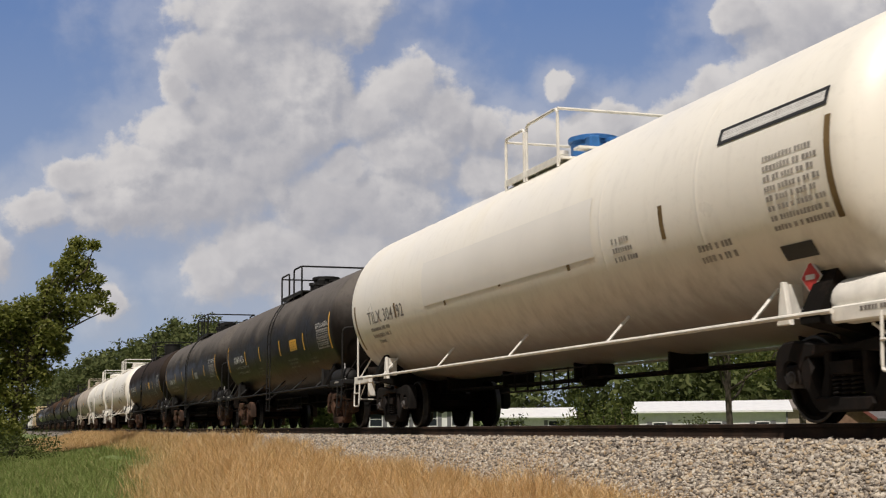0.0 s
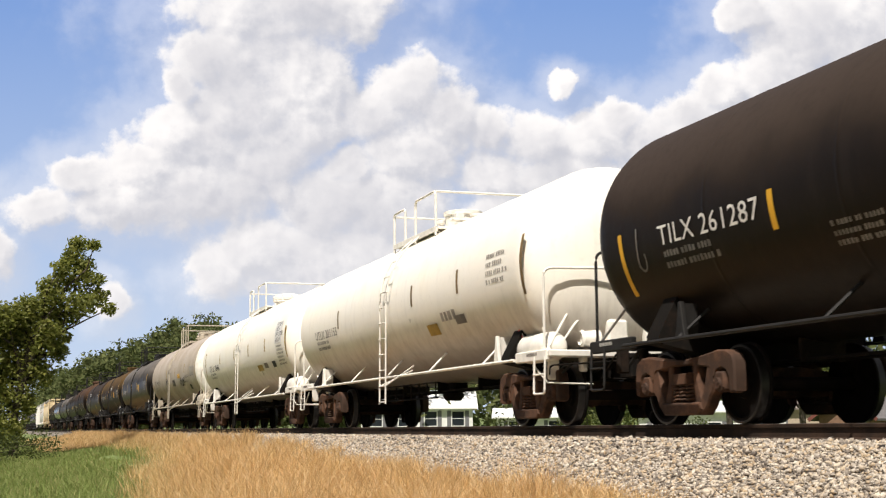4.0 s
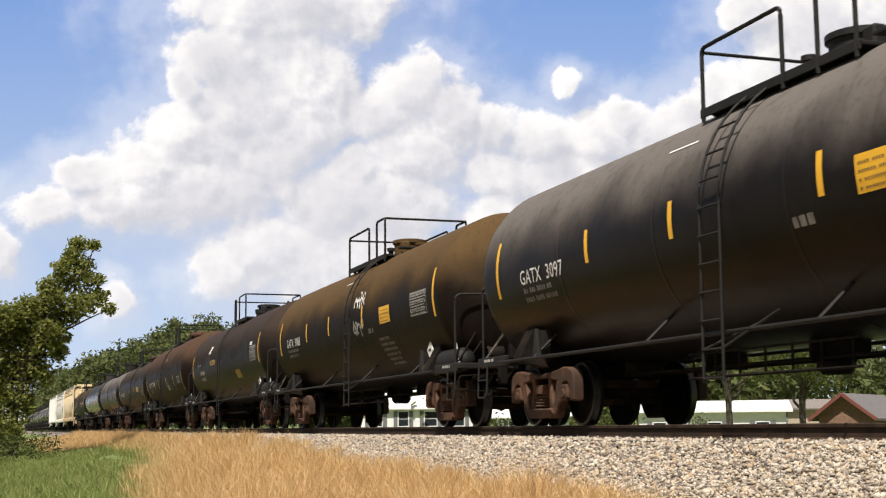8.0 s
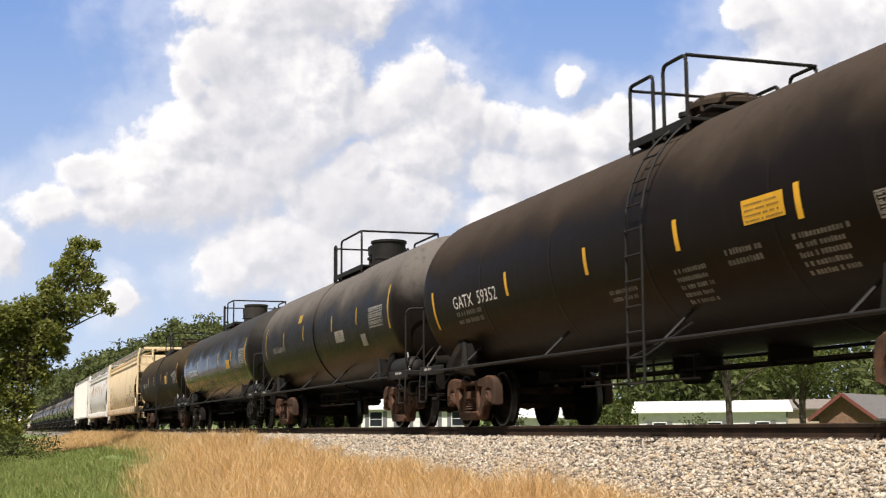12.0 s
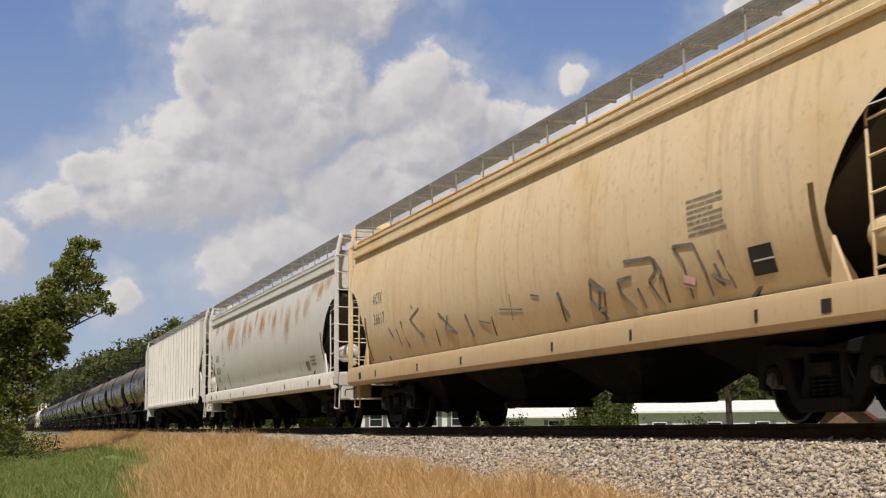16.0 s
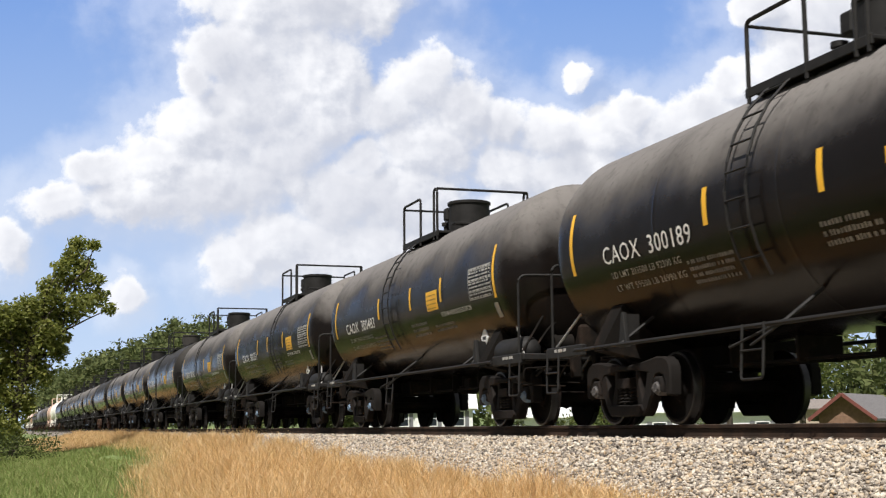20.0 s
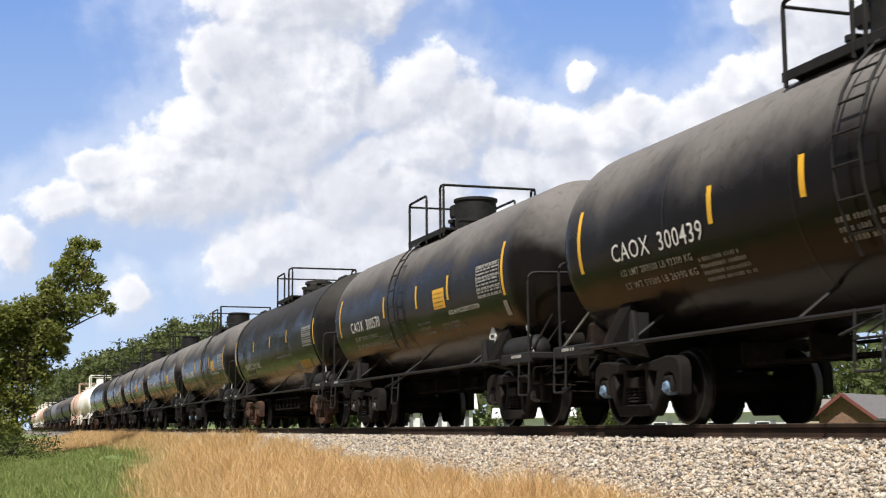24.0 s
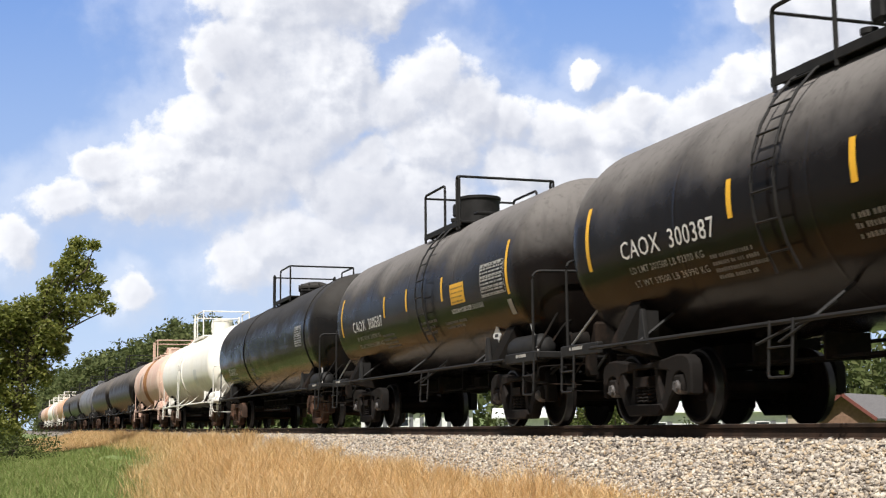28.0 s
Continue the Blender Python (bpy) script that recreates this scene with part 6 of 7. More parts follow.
def sky_material():
    m = bpy.data.materials.new("sky_backdrop")
    m.use_nodes = True
    n, l = m.node_tree.nodes, m.node_tree.links
    n.clear()
    out = n.new("ShaderNodeOutputMaterial")
    tc = node(n, l, "ShaderNodeTexCoord")
    p = node(n, l, "ShaderNodeVectorMath", [(0, tc.outputs["Object"]), (1, (1 / UNIT, 1 / UNIT, 0.0))], operation="MULTIPLY").outputs[0]
    g = cloud_density()
    a = node(n, l, "ShaderNodeGroup", node_tree=g)
    l.new(p, a.inputs[0])
    dens = a.outputs[0]
    lights = []
    for step in ((-12.0, 15.0, 0.0), (-34.0, 42.0, 0.0)):      # thinner towards the sun's side: lit rims, at two reaches
        q = node(n, l, "ShaderNodeVectorMath", [(0, p), (1, step)], operation="ADD").outputs[0]
        b = node(n, l, "ShaderNodeGroup", node_tree=g)
        l.new(q, b.inputs[0])
        lights.append(math_n(n, l, "SUBTRACT", dens, b.outputs[0]))
    light = math_n(n, l, "ADD", math_n(n, l, "MULTIPLY", ramp(n, l, lights[0], -0.26, 0.30), 0.38), math_n(n, l, "MULTIPLY", ramp(n, l, lights[1], -0.36, 0.42), 0.62))
    soft = ramp(n, l, noise_of(n, l, p, 0.006, 3.0, 0.5), 0.34, 0.56)
    crisp = ramp(n, l, dens, -0.08, 0.34)
    vague = ramp(n, l, dens, -0.42, 0.52)
    mask = node(n, l, "ShaderNodeMix", [(0, math_n(n, l, "MULTIPLY", soft, math_n(n, l, "SUBTRACT", 1.0, light))), (2, crisp), (3, vague)]).outputs[0]
    veil = math_n(n, l, "MULTIPLY", ramp(n, l, dens, -1.1, 0.1), 0.34)
    mask = math_n(n, l, "MAXIMUM", mask, veil)
    sep = node(n, l, "ShaderNodeSeparateXYZ", [(0, p)])
    up = node(n, l, "ShaderNodeMapRange", [(0, sep.outputs[1]), (1, -330.0), (2, 440.0), (3, 0.0), (4, 1.0)]).outputs[0]
    blue = mixc(n, l, up, (0.64, 0.77, 0.93), (0.225, 0.385, 0.755))
    thick = math_n(n, l, "MULTIPLY", ramp(n, l, dens, 0.18, 0.75), ramp(n, l, noise_of(n, l, p, 0.0052, 4.0, 0.55), 0.34, 0.60))
    col = mixc(n, l, light, (0.64, 0.66, 0.72), (1.06, 1.05, 1.04))
    col = mixc(n, l, math_n(n, l, "MULTIPLY", thick, 0.50), col, (0.56, 0.575, 0.64))
    low = node(n, l, "ShaderNodeMapRange", [(0, sep.outputs[1]), (1, 120.0), (2, -260.0), (3, 0.0), (4, 0.60)]).outputs[0]
    col = mixc(n, l, low, col, (0.88, 0.89, 0.92))
    c = mixc(n, l, mask, blue, col)
    em = node(n, l, "ShaderNodeEmission", [("Color", c), ("Strength", 0.735)])
    l.new(em.outputs[0], out.inputs[0])
    return m


CLOUD_BASE = look(EYE, AIM, -0.5)
CLOUD_BASE = CLOUD_BASE @ Matrix.Translation((0, 0, -SKY_D))
me = bpy.data.meshes.new("sky_backdrop")
W_, H_ = 1700.0, 1150.0
me.from_pydata([(-W_, -H_, 0), (W_, -H_, 0), (W_, H_, 0), (-W_, H_, 0)], [], [(0, 1, 2, 3)])
me.materials.append(sky_material())
clouds = tagged(new("backdrop", me), "blue summer sky with white cumulus clouds", "sky", kind="structure")
clouds.matrix_basis = CLOUD_BASE
clouds.visible_shadow = False


# ---- ground ----
PROFILE = [(-60, -1.9), (-8, -1.55), (0, -1.45), (3.5, -1.28), (5.2, -1.12), (6.3, -0.92), (6.7, -0.82), (7.52, -0.245), (7.75, -0.195), (8.0, -0.185), (9.75, -0.185), (10.1, -0.24), (11.6, -1.1), (14, -1.6), (24, -2.2), (60, -2.4), (120, -2.4)]


def ground_z(x, y):
    z = lerp(PROFILE, y)
    if y < 6.3 or y > 12:
        z += 0.10 * noise.noise((x * 0.21, y * 0.33, 0.0)) + 0.05 * noise.noise((x * 0.9, y * 0.9, 3.0))
    if y > 120:
        z += min(12.0, (y - 120) * 0.05)
    return z


def ground_material():
    m, n, l, b = material("soil_and_short_grass", 0.95)
    tc = node(n, l, "ShaderNodeTexCoord")
    pos = tc.outputs["Object"]
    sep = node(n, l, "ShaderNodeSeparateXYZ", [(0, pos)])
    fine = noise_of(n, l, pos, 3.0, 8.0, 0.7)
    big = noise_of(n, l, pos, 0.25, 5.0, 0.6)
    edge = math_n(n, l, "ADD", sep.outputs[1], math_n(n, l, "MULTIPLY", math_n(n, l, "SUBTRACT", big, 0.5), 1.5))
    edge = math_n(n, l, "ADD", edge, math_n(n, l, "MULTIPLY", sep.outputs[0], 0.118))
    green = mixc(n, l, ramp(n, l, fine, 0.3, 0.7), (0.085, 0.125, 0.030), (0.15, 0.19, 0.052))
    dry = mixc(n, l, ramp(n, l, fine, 0.3, 0.7), (0.28, 0.18, 0.08), (0.42, 0.29, 0.14))
    stone = mixc(n, l, ramp(n, l, fine, 0.35, 0.65), (0.10, 0.085, 0.07), (0.22, 0.19, 0.16))
    c = mixc(n, l, ramp(n, l, edge, -0.1, 0.9), green, dry)
    c = mixc(n, l, ramp(n, l, sep.outputs[1], -5.0, -8.0), c, (0.17, 0.14, 0.11))
    c = mixc(n, l, ramp(n, l, sep.outputs[1], 6.5, 6.9), c, stone)
    c = mixc(n, l, ramp(n, l, sep.outputs[1], 11.0, 12.5), c, green)
    l.new(c, b.inputs["Base Color"])
    bp = node(n, l, "ShaderNodeBump", [("Height", fine), ("Strength", 0.6), ("Distance", 0.08)])
    l.new(bp.outputs[0], b.inputs["Normal"])
    return m


xs = [-4000, -2500, -1500, -1000, -800] + [-700 + 6 * k for k in range(100)] + [-100 + 1.0 * k for k in range(106)] + [8, 15, 30, 60, 120, 300, 800, 2000, 4000]
ys = [-4000, -1500, -500, -200, -100, -60, -30, -15] + [-8 + 0.8 * k for k in range(14)] + [3.5 + 0.35 * k for k in range(8)] + [6.3, 6.7, 7.0, 7.4, 7.75, 8.0, 8.9, 9.75, 10.0, 10.8, 11.6, 12.5, 14, 17, 20, 24, 30, 40, 50, 60, 80, 120, 200, 360, 800, 2000, 4000]
gv = [(x, y, ground_z(x, y)) for y in ys for x in xs]
nx_ = len(xs)
gf = [(j * nx_ + i, j * nx_ + i + 1, (j + 1) * nx_ + i + 1, (j + 1) * nx_ + i) for j in range(len(ys) - 1) for i in range(nx_ - 1)]
me = bpy.data.meshes.new("ground")
me.from_pydata(gv, [], gf)
me.shade_smooth()
me.materials.append(ground_material())
ground = tagged(new("ground", me), "grassy railway verge with a stone ballast bank", "ground", kind="structure")


def bulk(name, verts, faces_n, mat, label, category, smooth=False, island=None):
    """One mesh from a numpy array of pieces: verts (pieces, points, 3), faces as index tuples of one piece."""
    k, p, _ = verts.shape
    me = bpy.data.meshes.new(name)
    f = np.array(faces_n)
    w = f.shape[1]
    idx = (f[None, :, :] + (np.arange(k) * p)[:, None, None]).reshape(-1)
    me.vertices.add(k * p)
    me.vertices.foreach_set("co", verts.reshape(-1).astype(np.float32))
    nf = k * len(f)
    me.loops.add(nf * w)
    me.loops.foreach_set("vertex_index", idx.astype(np.int32))
    me.polygons.add(nf)
    me.polygons.foreach_set("loop_start", np.arange(nf, dtype=np.int32) * w)
    me.update(calc_edges=True)
    me.materials.append(mat)
    if smooth:
        me.shade_smooth()
    return tagged(new(name, me), label, category, kind="stuff")


def island_mix(name, cols, rough=0.9, spec=0.3, translucent=0.0):
    m, n, l, b = material(name, rough, 0.0, spec)
    geo = node(n, l, "ShaderNodeNewGeometry")
    cr = node(n, l, "ShaderNodeValToRGB")
    l.new(geo.outputs["Random Per Island"], cr.inputs[0])
    e = cr.color_ramp.elements
    while len(e) < len(cols):
        e.new(0.5)
    for k, c in enumerate(cols):
        e[k].position = k / (len(cols) - 1)
        e[k].color = (*c, 1)
    tc = node(n, l, "ShaderNodeTexCoord")
    fine = noise_of(n, l, tc.outputs["Object"], 30.0, 3.0, 0.6)
    c = mixc(n, l, math_n(n, l, "MULTIPLY", fine, 0.35), cr.outputs[0], tuple(x * 0.5 for x in cols[0]))
    l.new(c, b.inputs["Base Color"])
    if translucent:
        b.inputs["Transmission Weight"].default_value = 0.0
        tl = node(n, l, "ShaderNodeBsdfTranslucent")
        l.new(c, tl.inputs[0])
        mx = node(n, l, "ShaderNodeMixShader", [(0, translucent)])
        l.new(b.outputs[0], mx.inputs[1])
        l.new(tl.outputs[0], mx.inputs[2])
        l.new(mx.outputs[0], n["Material Output"].inputs[0])
    return m


G = np.random.default_rng(11)
# ballast stones: rough octahedral lumps
M_STONE = island_mix("ballast_stone", [(0.12, 0.10, 0.085), (0.32, 0.275, 0.225), (0.56, 0.505, 0.43), (0.42, 0.31, 0.19), (0.70, 0.64, 0.54)], 0.9)
OCT = np.array([(1, 0, 0), (-1, 0, 0), (0, 1, 0), (0, -1, 0), (0, 0, 1), (0, 0, -1), (.62, .62, .5), (-.62, .6, .45), (.6, -.62, .5), (-.6, -.6, .5)], float)
OCT_F = [(6, 4, 0), (6, 2, 4), (6, 0, 2), (7, 4, 2), (7, 1, 4), (7, 2, 1), (8, 0, 4), (8, 4, 3), (8, 3, 0), (9, 4, 1), (9, 3, 4), (9, 1, 3), (0, 5, 2), (2, 5, 1), (1, 5, 3), (3, 5, 0)]


def stones(count, x0, x1, y0, y1, size, dense_near=True):
    u = G.random(count)
    x = x1 - (x1 - x0) * (u ** 1.7 if dense_near else u)
    y = y0 + (y1 - y0) * G.random(count)
    z = np.array([lerp(PROFILE, q) for q in y]) + G.uniform(-0.02, 0.02, count)
    s = size * G.uniform(0.55, 1.25, (count, 1, 1)) * G.uniform(0.6, 1.3, (count, 1, 3)) * np.array([1.0, 1.0, 0.62])
    pts = OCT[None] * s * G.uniform(0.45, 1.35, (count, len(OCT), 1))
    a = G.random(count) * 6.283
    t = G.uniform(-1.2, 1.2, count)
    ca, sa, ct, st = np.cos(a)[:, None], np.sin(a)[:, None], np.cos(t)[:, None], np.sin(t)[:, None]
    px, py, pz = pts[..., 0], pts[..., 1], pts[..., 2]
    px, pz = px * ct + pz * st, -px * st + pz * ct
    px, py = px * ca - py * sa, px * sa + py * ca
    return np.stack([px + x[:, None], py + y[:, None], pz + z[:, None]], -1)


near = stones(64000, -36, -7, 6.3, 7.9, 0.034)
far = stones(9000, -110, -36, 6.6, 7.75, 0.055)
mid = stones(7000, -50, -4, 8.2, 11.4, 0.05)
bulk("ballast", np.concatenate([near, far, mid]), OCT_F, M_STONE, "pale grey and tan crushed stone ballast", "ballast")

# rails and ties
for sy in (-1, 1):
    y = TRACK_Y + sy * GAUGE
    sec = [(-0.068, -0.172), (0.068, -0.172), (0.068, -0.160), (0.014, -0.140), (0.009, -0.050), (0.034, -0.040), (0.036, -0.008), (0.028, 0.0), (-0.028, 0.0), (-0.036, -0.008), (-0.034, -0.040), (-0.009, -0.050), (-0.014, -0.140), (-0.068, -0.160)]
    b = Build().prism([(y + a, z) for a, z in sec], "x", -760, 60)
    rail = part("rail", b, M_RAIL, None)
    tagged(rail, "rust-brown steel rail with a worn bright head", "rail", "rails of the track", kind="structure")
    b = Build().box((-350, y, 0.0005), (820, 0.046, 0.003), 0.001)
    part("rail_head", b, M_RAILTOP, rail)
tv = []
tie = Build().box((0, 0, 0), (0.23, 2.6, 0.18), 0.015)
tva = np.array(tie.v)
cnt = 560
tie_pos = np.stack([-300 + 0.55 * np.arange(cnt), np.full(cnt, TRACK_Y), np.full(cnt, -0.285)], -1)
me_v = tva[None] + tie_pos[:, None, :] + np.stack([G.uniform(-.03, .03, cnt), G.uniform(-.04, .04, cnt), np.zeros(cnt)], -1)[:, None, :]
tq = [f for f in tie.f if len(f) == 4]
bulk("railway_ties", me_v, tq, M_TIE, "dark creosoted wooden ties sunk in ballast", "tie")


# ---- grass ----
def blades(x, y, z, h, w, lean, seed):
    """Bent blades of two quads each: base, middle and tip."""
    g = np.random.default_rng(seed)
    k = len(x)
    a = g.random(k) * 6.283
    d = np.stack([np.cos(a), np.sin(a)], -1)
    bx, by = g.normal(0.25, 1, k) * lean * h, g.normal(-0.1, 0.8, k) * lean * h
    v = np.zeros((k, 6, 3))
    for i, (f, wf) in enumerate(((0, 1.0), (0.55, 0.8), (1.0, 0.12))):
        cx, cy, cz = x + bx * f ** 1.8, y + by * f ** 1.8, z + h * (f - 0.12 * f * f)
        for j, s in enumerate((-1, 1)):
            v[:, 2 * i + j, 0] = cx + s * d[:, 0] * w * wf / 2
            v[:, 2 * i + j, 1] = cy + s * d[:, 1] * w * wf / 2
            v[:, 2 * i + j, 2] = cz
    return v


BLADE_F = [(0, 1, 3, 2), (2, 3, 5, 4)]
M_DRY = island_mix("dry_grass", [(0.48, 0.29, 0.12), (0.82, 0.55, 0.26), (0.97, 0.78, 0.48), (0.74, 0.47, 0.19), (0.42, 0.29, 0.11)], 0.8, 0.2, 0.35)
M_GREEN = island_mix("green_grass", [(0.15, 0.195, 0.052), (0.24, 0.305, 0.085), (0.34, 0.385, 0.14), (0.19, 0.255, 0.07), (0.48, 0.41, 0.20)], 0.8, 0.2, 0.35)


def scatter(count, x0, x1, y0, y1, power=1.6):
    x = x1 - (x1 - x0) * G.random(count) ** power
    y = y0 + (y1 - y0) * G.random(count)
    return x, y


def field(x, y, sc, k=0.0):
    return np.array([noise.noise((a * sc, b * sc, k)) for a, b in zip(x, y)])


def green_edge(x, y):
    """Where green grass gives way to dry: a slanting line, drawn back far down the verge."""
    line = np.minimum(0.4 - 0.118 * x, 6.6)
    return np.where(x < -74, 3.4, line) + 0.7 * field(x, y, 0.16, 9.0)


x, y = scatter(290000, -130, -11.0, 2.2, 7.7, 1.9)
edge = 6.60 + 0.42 * field(x, y, 0.55, 5.0) + np.clip((-x - 14) * 0.034, 0, 0.85) - np.clip(x + 15.2, 0, 4) * 0.16
inner = green_edge(x, y)
keep = (y < edge) & (y > inner - 1.4 * G.random(len(x)) ** 2)
tuft = field(x, y, 1.1, 2.0)
keep &= (tuft > -0.45 + 0.62 * G.random(len(x)) - 0.3) | ((y < edge) & (G.random(len(x)) < 0.12))
x, y, tuft = x[keep], y[keep], tuft[keep]
z = np.array([lerp(PROFILE, q) for q in y])
h = (0.20 + 0.42 * G.random(len(x)) ** 1.6) * (1 + 0.75 * tuft + 0.35 * field(x, y, 0.4, 7.0)) * np.clip((edge[keep] - y) / 0.8 + 0.4, 0.35, 1)
w = 0.0042 + 0.0002 * -x
bulk("dry_grass", blades(x, y, z - 0.02, h, w, 0.45, 3), BLADE_F, M_DRY, "tall sun-bleached golden dry grass", "grass")
x, y = scatter(130000, -120, -14, -3.5, 7.0, 1.7)
inner = green_edge(x, y)
keep = (y < inner + 1.5 * G.random(len(x)) ** 2) & (y < -x * 0.2 + 1)
x, y = x[keep], y[keep]
bare = np.exp(-(((x + 56) / 7) ** 2 + ((y - 4.5) / 0.7) ** 2)) + np.exp(-(((x + 45) / 4) ** 2 + ((y - 4.2) / 0.4) ** 2))
keep = G.random(len(x)) > bare * 1.1
x, y = x[keep], y[keep]
z = np.array([ground_z(a, q) for a, q in zip(x, y)])
h = (0.14 + 0.16 * G.random(len(x))) * (1 + 0.4 * field(x, y, 0.5, 4.0)) * (1 + np.clip((-x - 55) * 0.012, 0, 0.8))
bulk("green_grass", blades(x, y, z - 0.02, h, 0.007 + 0.00035 * -x, 0.5, 4), BLADE_F, M_GREEN, "green verge grass", "grass")


# ---- trees ----
M_BARK = plain("bark", (0.085, 0.068, 0.052), 0.95, 0.0, 0.5, 5.0)
M_LEAF = island_mix("leaves", [(0.11, 0.135, 0.030), (0.21, 0.235, 0.050), (0.36, 0.36, 0.095), (0.15, 0.175, 0.040)], 0.55, 0.35, 0.55)
M_LEAF2 = island_mix("far_leaves", [(0.070, 0.090, 0.032), (0.105, 0.130, 0.045), (0.165, 0.180, 0.068), (0.085, 0.110, 0.040)], 0.75, 0.15, 0.35)
M_LEAF4 = island_mix("lit_leaves", [(0.06, 0.085, 0.020), (0.10, 0.13, 0.030), (0.19, 0.20, 0.05), (0.075, 0.10, 0.025)], 0.65, 0.3, 0.45)
M_LEAF3 = island_mix("bright_leaves", [(0.040, 0.056, 0.015), (0.068, 0.088, 0.022), (0.12, 0.14, 0.034), (0.050, 0.068, 0.019)], 0.65, 0.3, 0.4)


def leaf_cloud(lumps, per, size, seed, flat=0.75):
    """Leaves as small bent quads scattered through lumps (x, y, z, rx, ry, rz), thick near their surface."""
    g = np.random.default_rng(seed)
    out = []
    for lx, ly, lz, rx, ry, rz in lumps:
        k = max(8, int(per * rx * rz))
        d = g.normal(size=(k, 3))
        d /= np.linalg.norm(d, axis=1)[:, None]
        rad = g.random(k) ** 0.45 * (0.82 + 0.32 * g.random(k))
        c = np.array([lx, ly, lz]) + d * rad[:, None] * np.array([rx, ry, rz])
        n1 = g.normal(size=(k, 3)) * np.array([1, 1, flat])
        n1 /= np.linalg.norm(n1, axis=1)[:, None]
        n2 = np.cross(n1, g.normal(size=(k, 3)))
        n2 /= np.linalg.norm(n2, axis=1)[:, None]
        s = size * g.uniform(0.6, 1.4, (k, 1))
        out.append(np.stack([c - n1 * s, c + n2 * s * 0.45, c + n1 * s, c - n2 * s * 0.45], 1))
    return np.concatenate(out)


def leaf_mesh(name, v, mat):
    k = len(v)
    me = bpy.data.meshes.new(name)
    me.from_pydata(v.reshape(-1, 3).tolist(), [], [(4 * i, 4 * i + 1, 4 * i + 2, 4 * i + 3) for i in range(k)])
    me.materials.append(mat)
    return me


def limb(b, p0, p1, r0, r1, seed, n=5, bend=0.05):
    g = random.Random(seed)
    pts = []
    for k in range(n + 1):
        t = k / n
        p = Vector(p0).lerp(Vector(p1), t)
        if 0 < k < n:
            p += Vector((g.uniform(-1, 1), g.uniform(-1, 1), g.uniform(-0.4, 0.4))) * (Vector(p1) - Vector(p0)).length * bend
        pts.append((tuple(p), r0 + (r1 - r0) * t))
    for (a, ra), (c, rc) in zip(pts, pts[1:]):
        d = Vector(c) - Vector(a)
        q = d.to_track_quat("Z", "X").to_matrix()
        ring = []
        for z, r in ((0, ra), (d.length, rc)):
            ring += [tuple(Vector(a) + q @ Vector((r * math.cos(i * math.pi / 4), r * math.sin(i * math.pi / 4), z))) for i in range(8)]
        b.add(ring, [(i, (i + 1) % 8, 8 + (i + 1) % 8, 8 + i) for i in range(8)])


def tree(name, label, base, lumps, trunk, per, size, seed, leaf):
    """A tree at base; lumps of its crown in metres from the base; trunk: top point and radius."""
    t = tagged(new(name), label, "tree", "trees")
    t.matrix_basis = pose(*base)
    b = Build()
    limb(b, (0, 0, -0.3), trunk[0], trunk[1], trunk[1] * (0.55 if trunk[1] > 0.15 else 0.85), seed, bend=0.05 if trunk[1] > 0.15 else 0.006)
    part("trunk", b, M_BARK, t)
    for k, lp in enumerate(lumps):
        b = Build()
        limb(b, tuple(Vector((0, 0, 0)).lerp(Vector(trunk[0]), 0.6 + 0.4 * ((k * 37) % 10) / 10)), lp[:3], trunk[1] * 0.42, 0.02, seed + k)
        part("limb", b, M_BARK, t)
    crown = new("crown", leaf_mesh("crown", leaf_cloud(lumps, per, size, seed), leaf))
    crown.parent = t
    return t


# the big tree beside the verge, about 70 m off: stacked lumps leaning over to the track side
def vt(px, py, d=70.0):
    """A place on the tree's plane: chart units to metres from its base (0.8 across, -1.3 ground)."""
    return ((px - 20) * d / 2336.8, (757.0 - py) * d / 2336.8 + 1.3)


lumps = []
for px, py, rx, ry in ((118, 440, 18, 20), (145, 442, 14, 12), (106, 465, 16, 22), (130, 475, 20, 18), (112, 500, 30, 24), (148, 500, 20, 14), (150, 530, 26, 18), (172, 552, 14, 12), (122, 545, 34, 24), (78, 535, 24, 26),
                       (92, 565, 34, 22), (50, 575, 34, 34), (18, 590, 34, 34), (66, 610, 38, 28), (92, 625, 18, 18), (24, 640, 44, 44), (60, 660, 26, 30), (12, 700, 40, 50), (44, 715, 16, 26), (-40, 640, 60, 80), (-50, 720, 60, 60),
                       (-18, 580, 34, 30), (100, 600, 12, 14), (8, 755, 36, 28), (44, 552, 30, 24), (72, 515, 22, 20), (8, 566, 30, 24), (90, 485, 16, 18), (76, 590, 26, 20)):
    a, z = vt(px, py)
    k = 70.0 / 2336.8
    lumps.append((0.6 * math.sin(px), a, z, rx * k * 1.05, rx * k * 1.05, ry * k))
tree("tree", "leafy green tree with a ragged leaning crown beside the track", (-70.0, 0.8, -1.3), lumps, ((0.0, 0.6, 5.5), 0.22), 1000, 0.125, 21, M_LEAF)
bush = [(0.4 * k, 1.1 * k - 2.2, 0.5 + 0.25 * ((k * 7) % 3), 1.0, 1.0, 0.75) for k in range(5)]
tree("bush", "low green bush in the verge grass", (-62.0, -0.2, -1.35), bush, ((0, 0, 0.5), 0.05), 700, 0.07, 22, M_LEAF3)

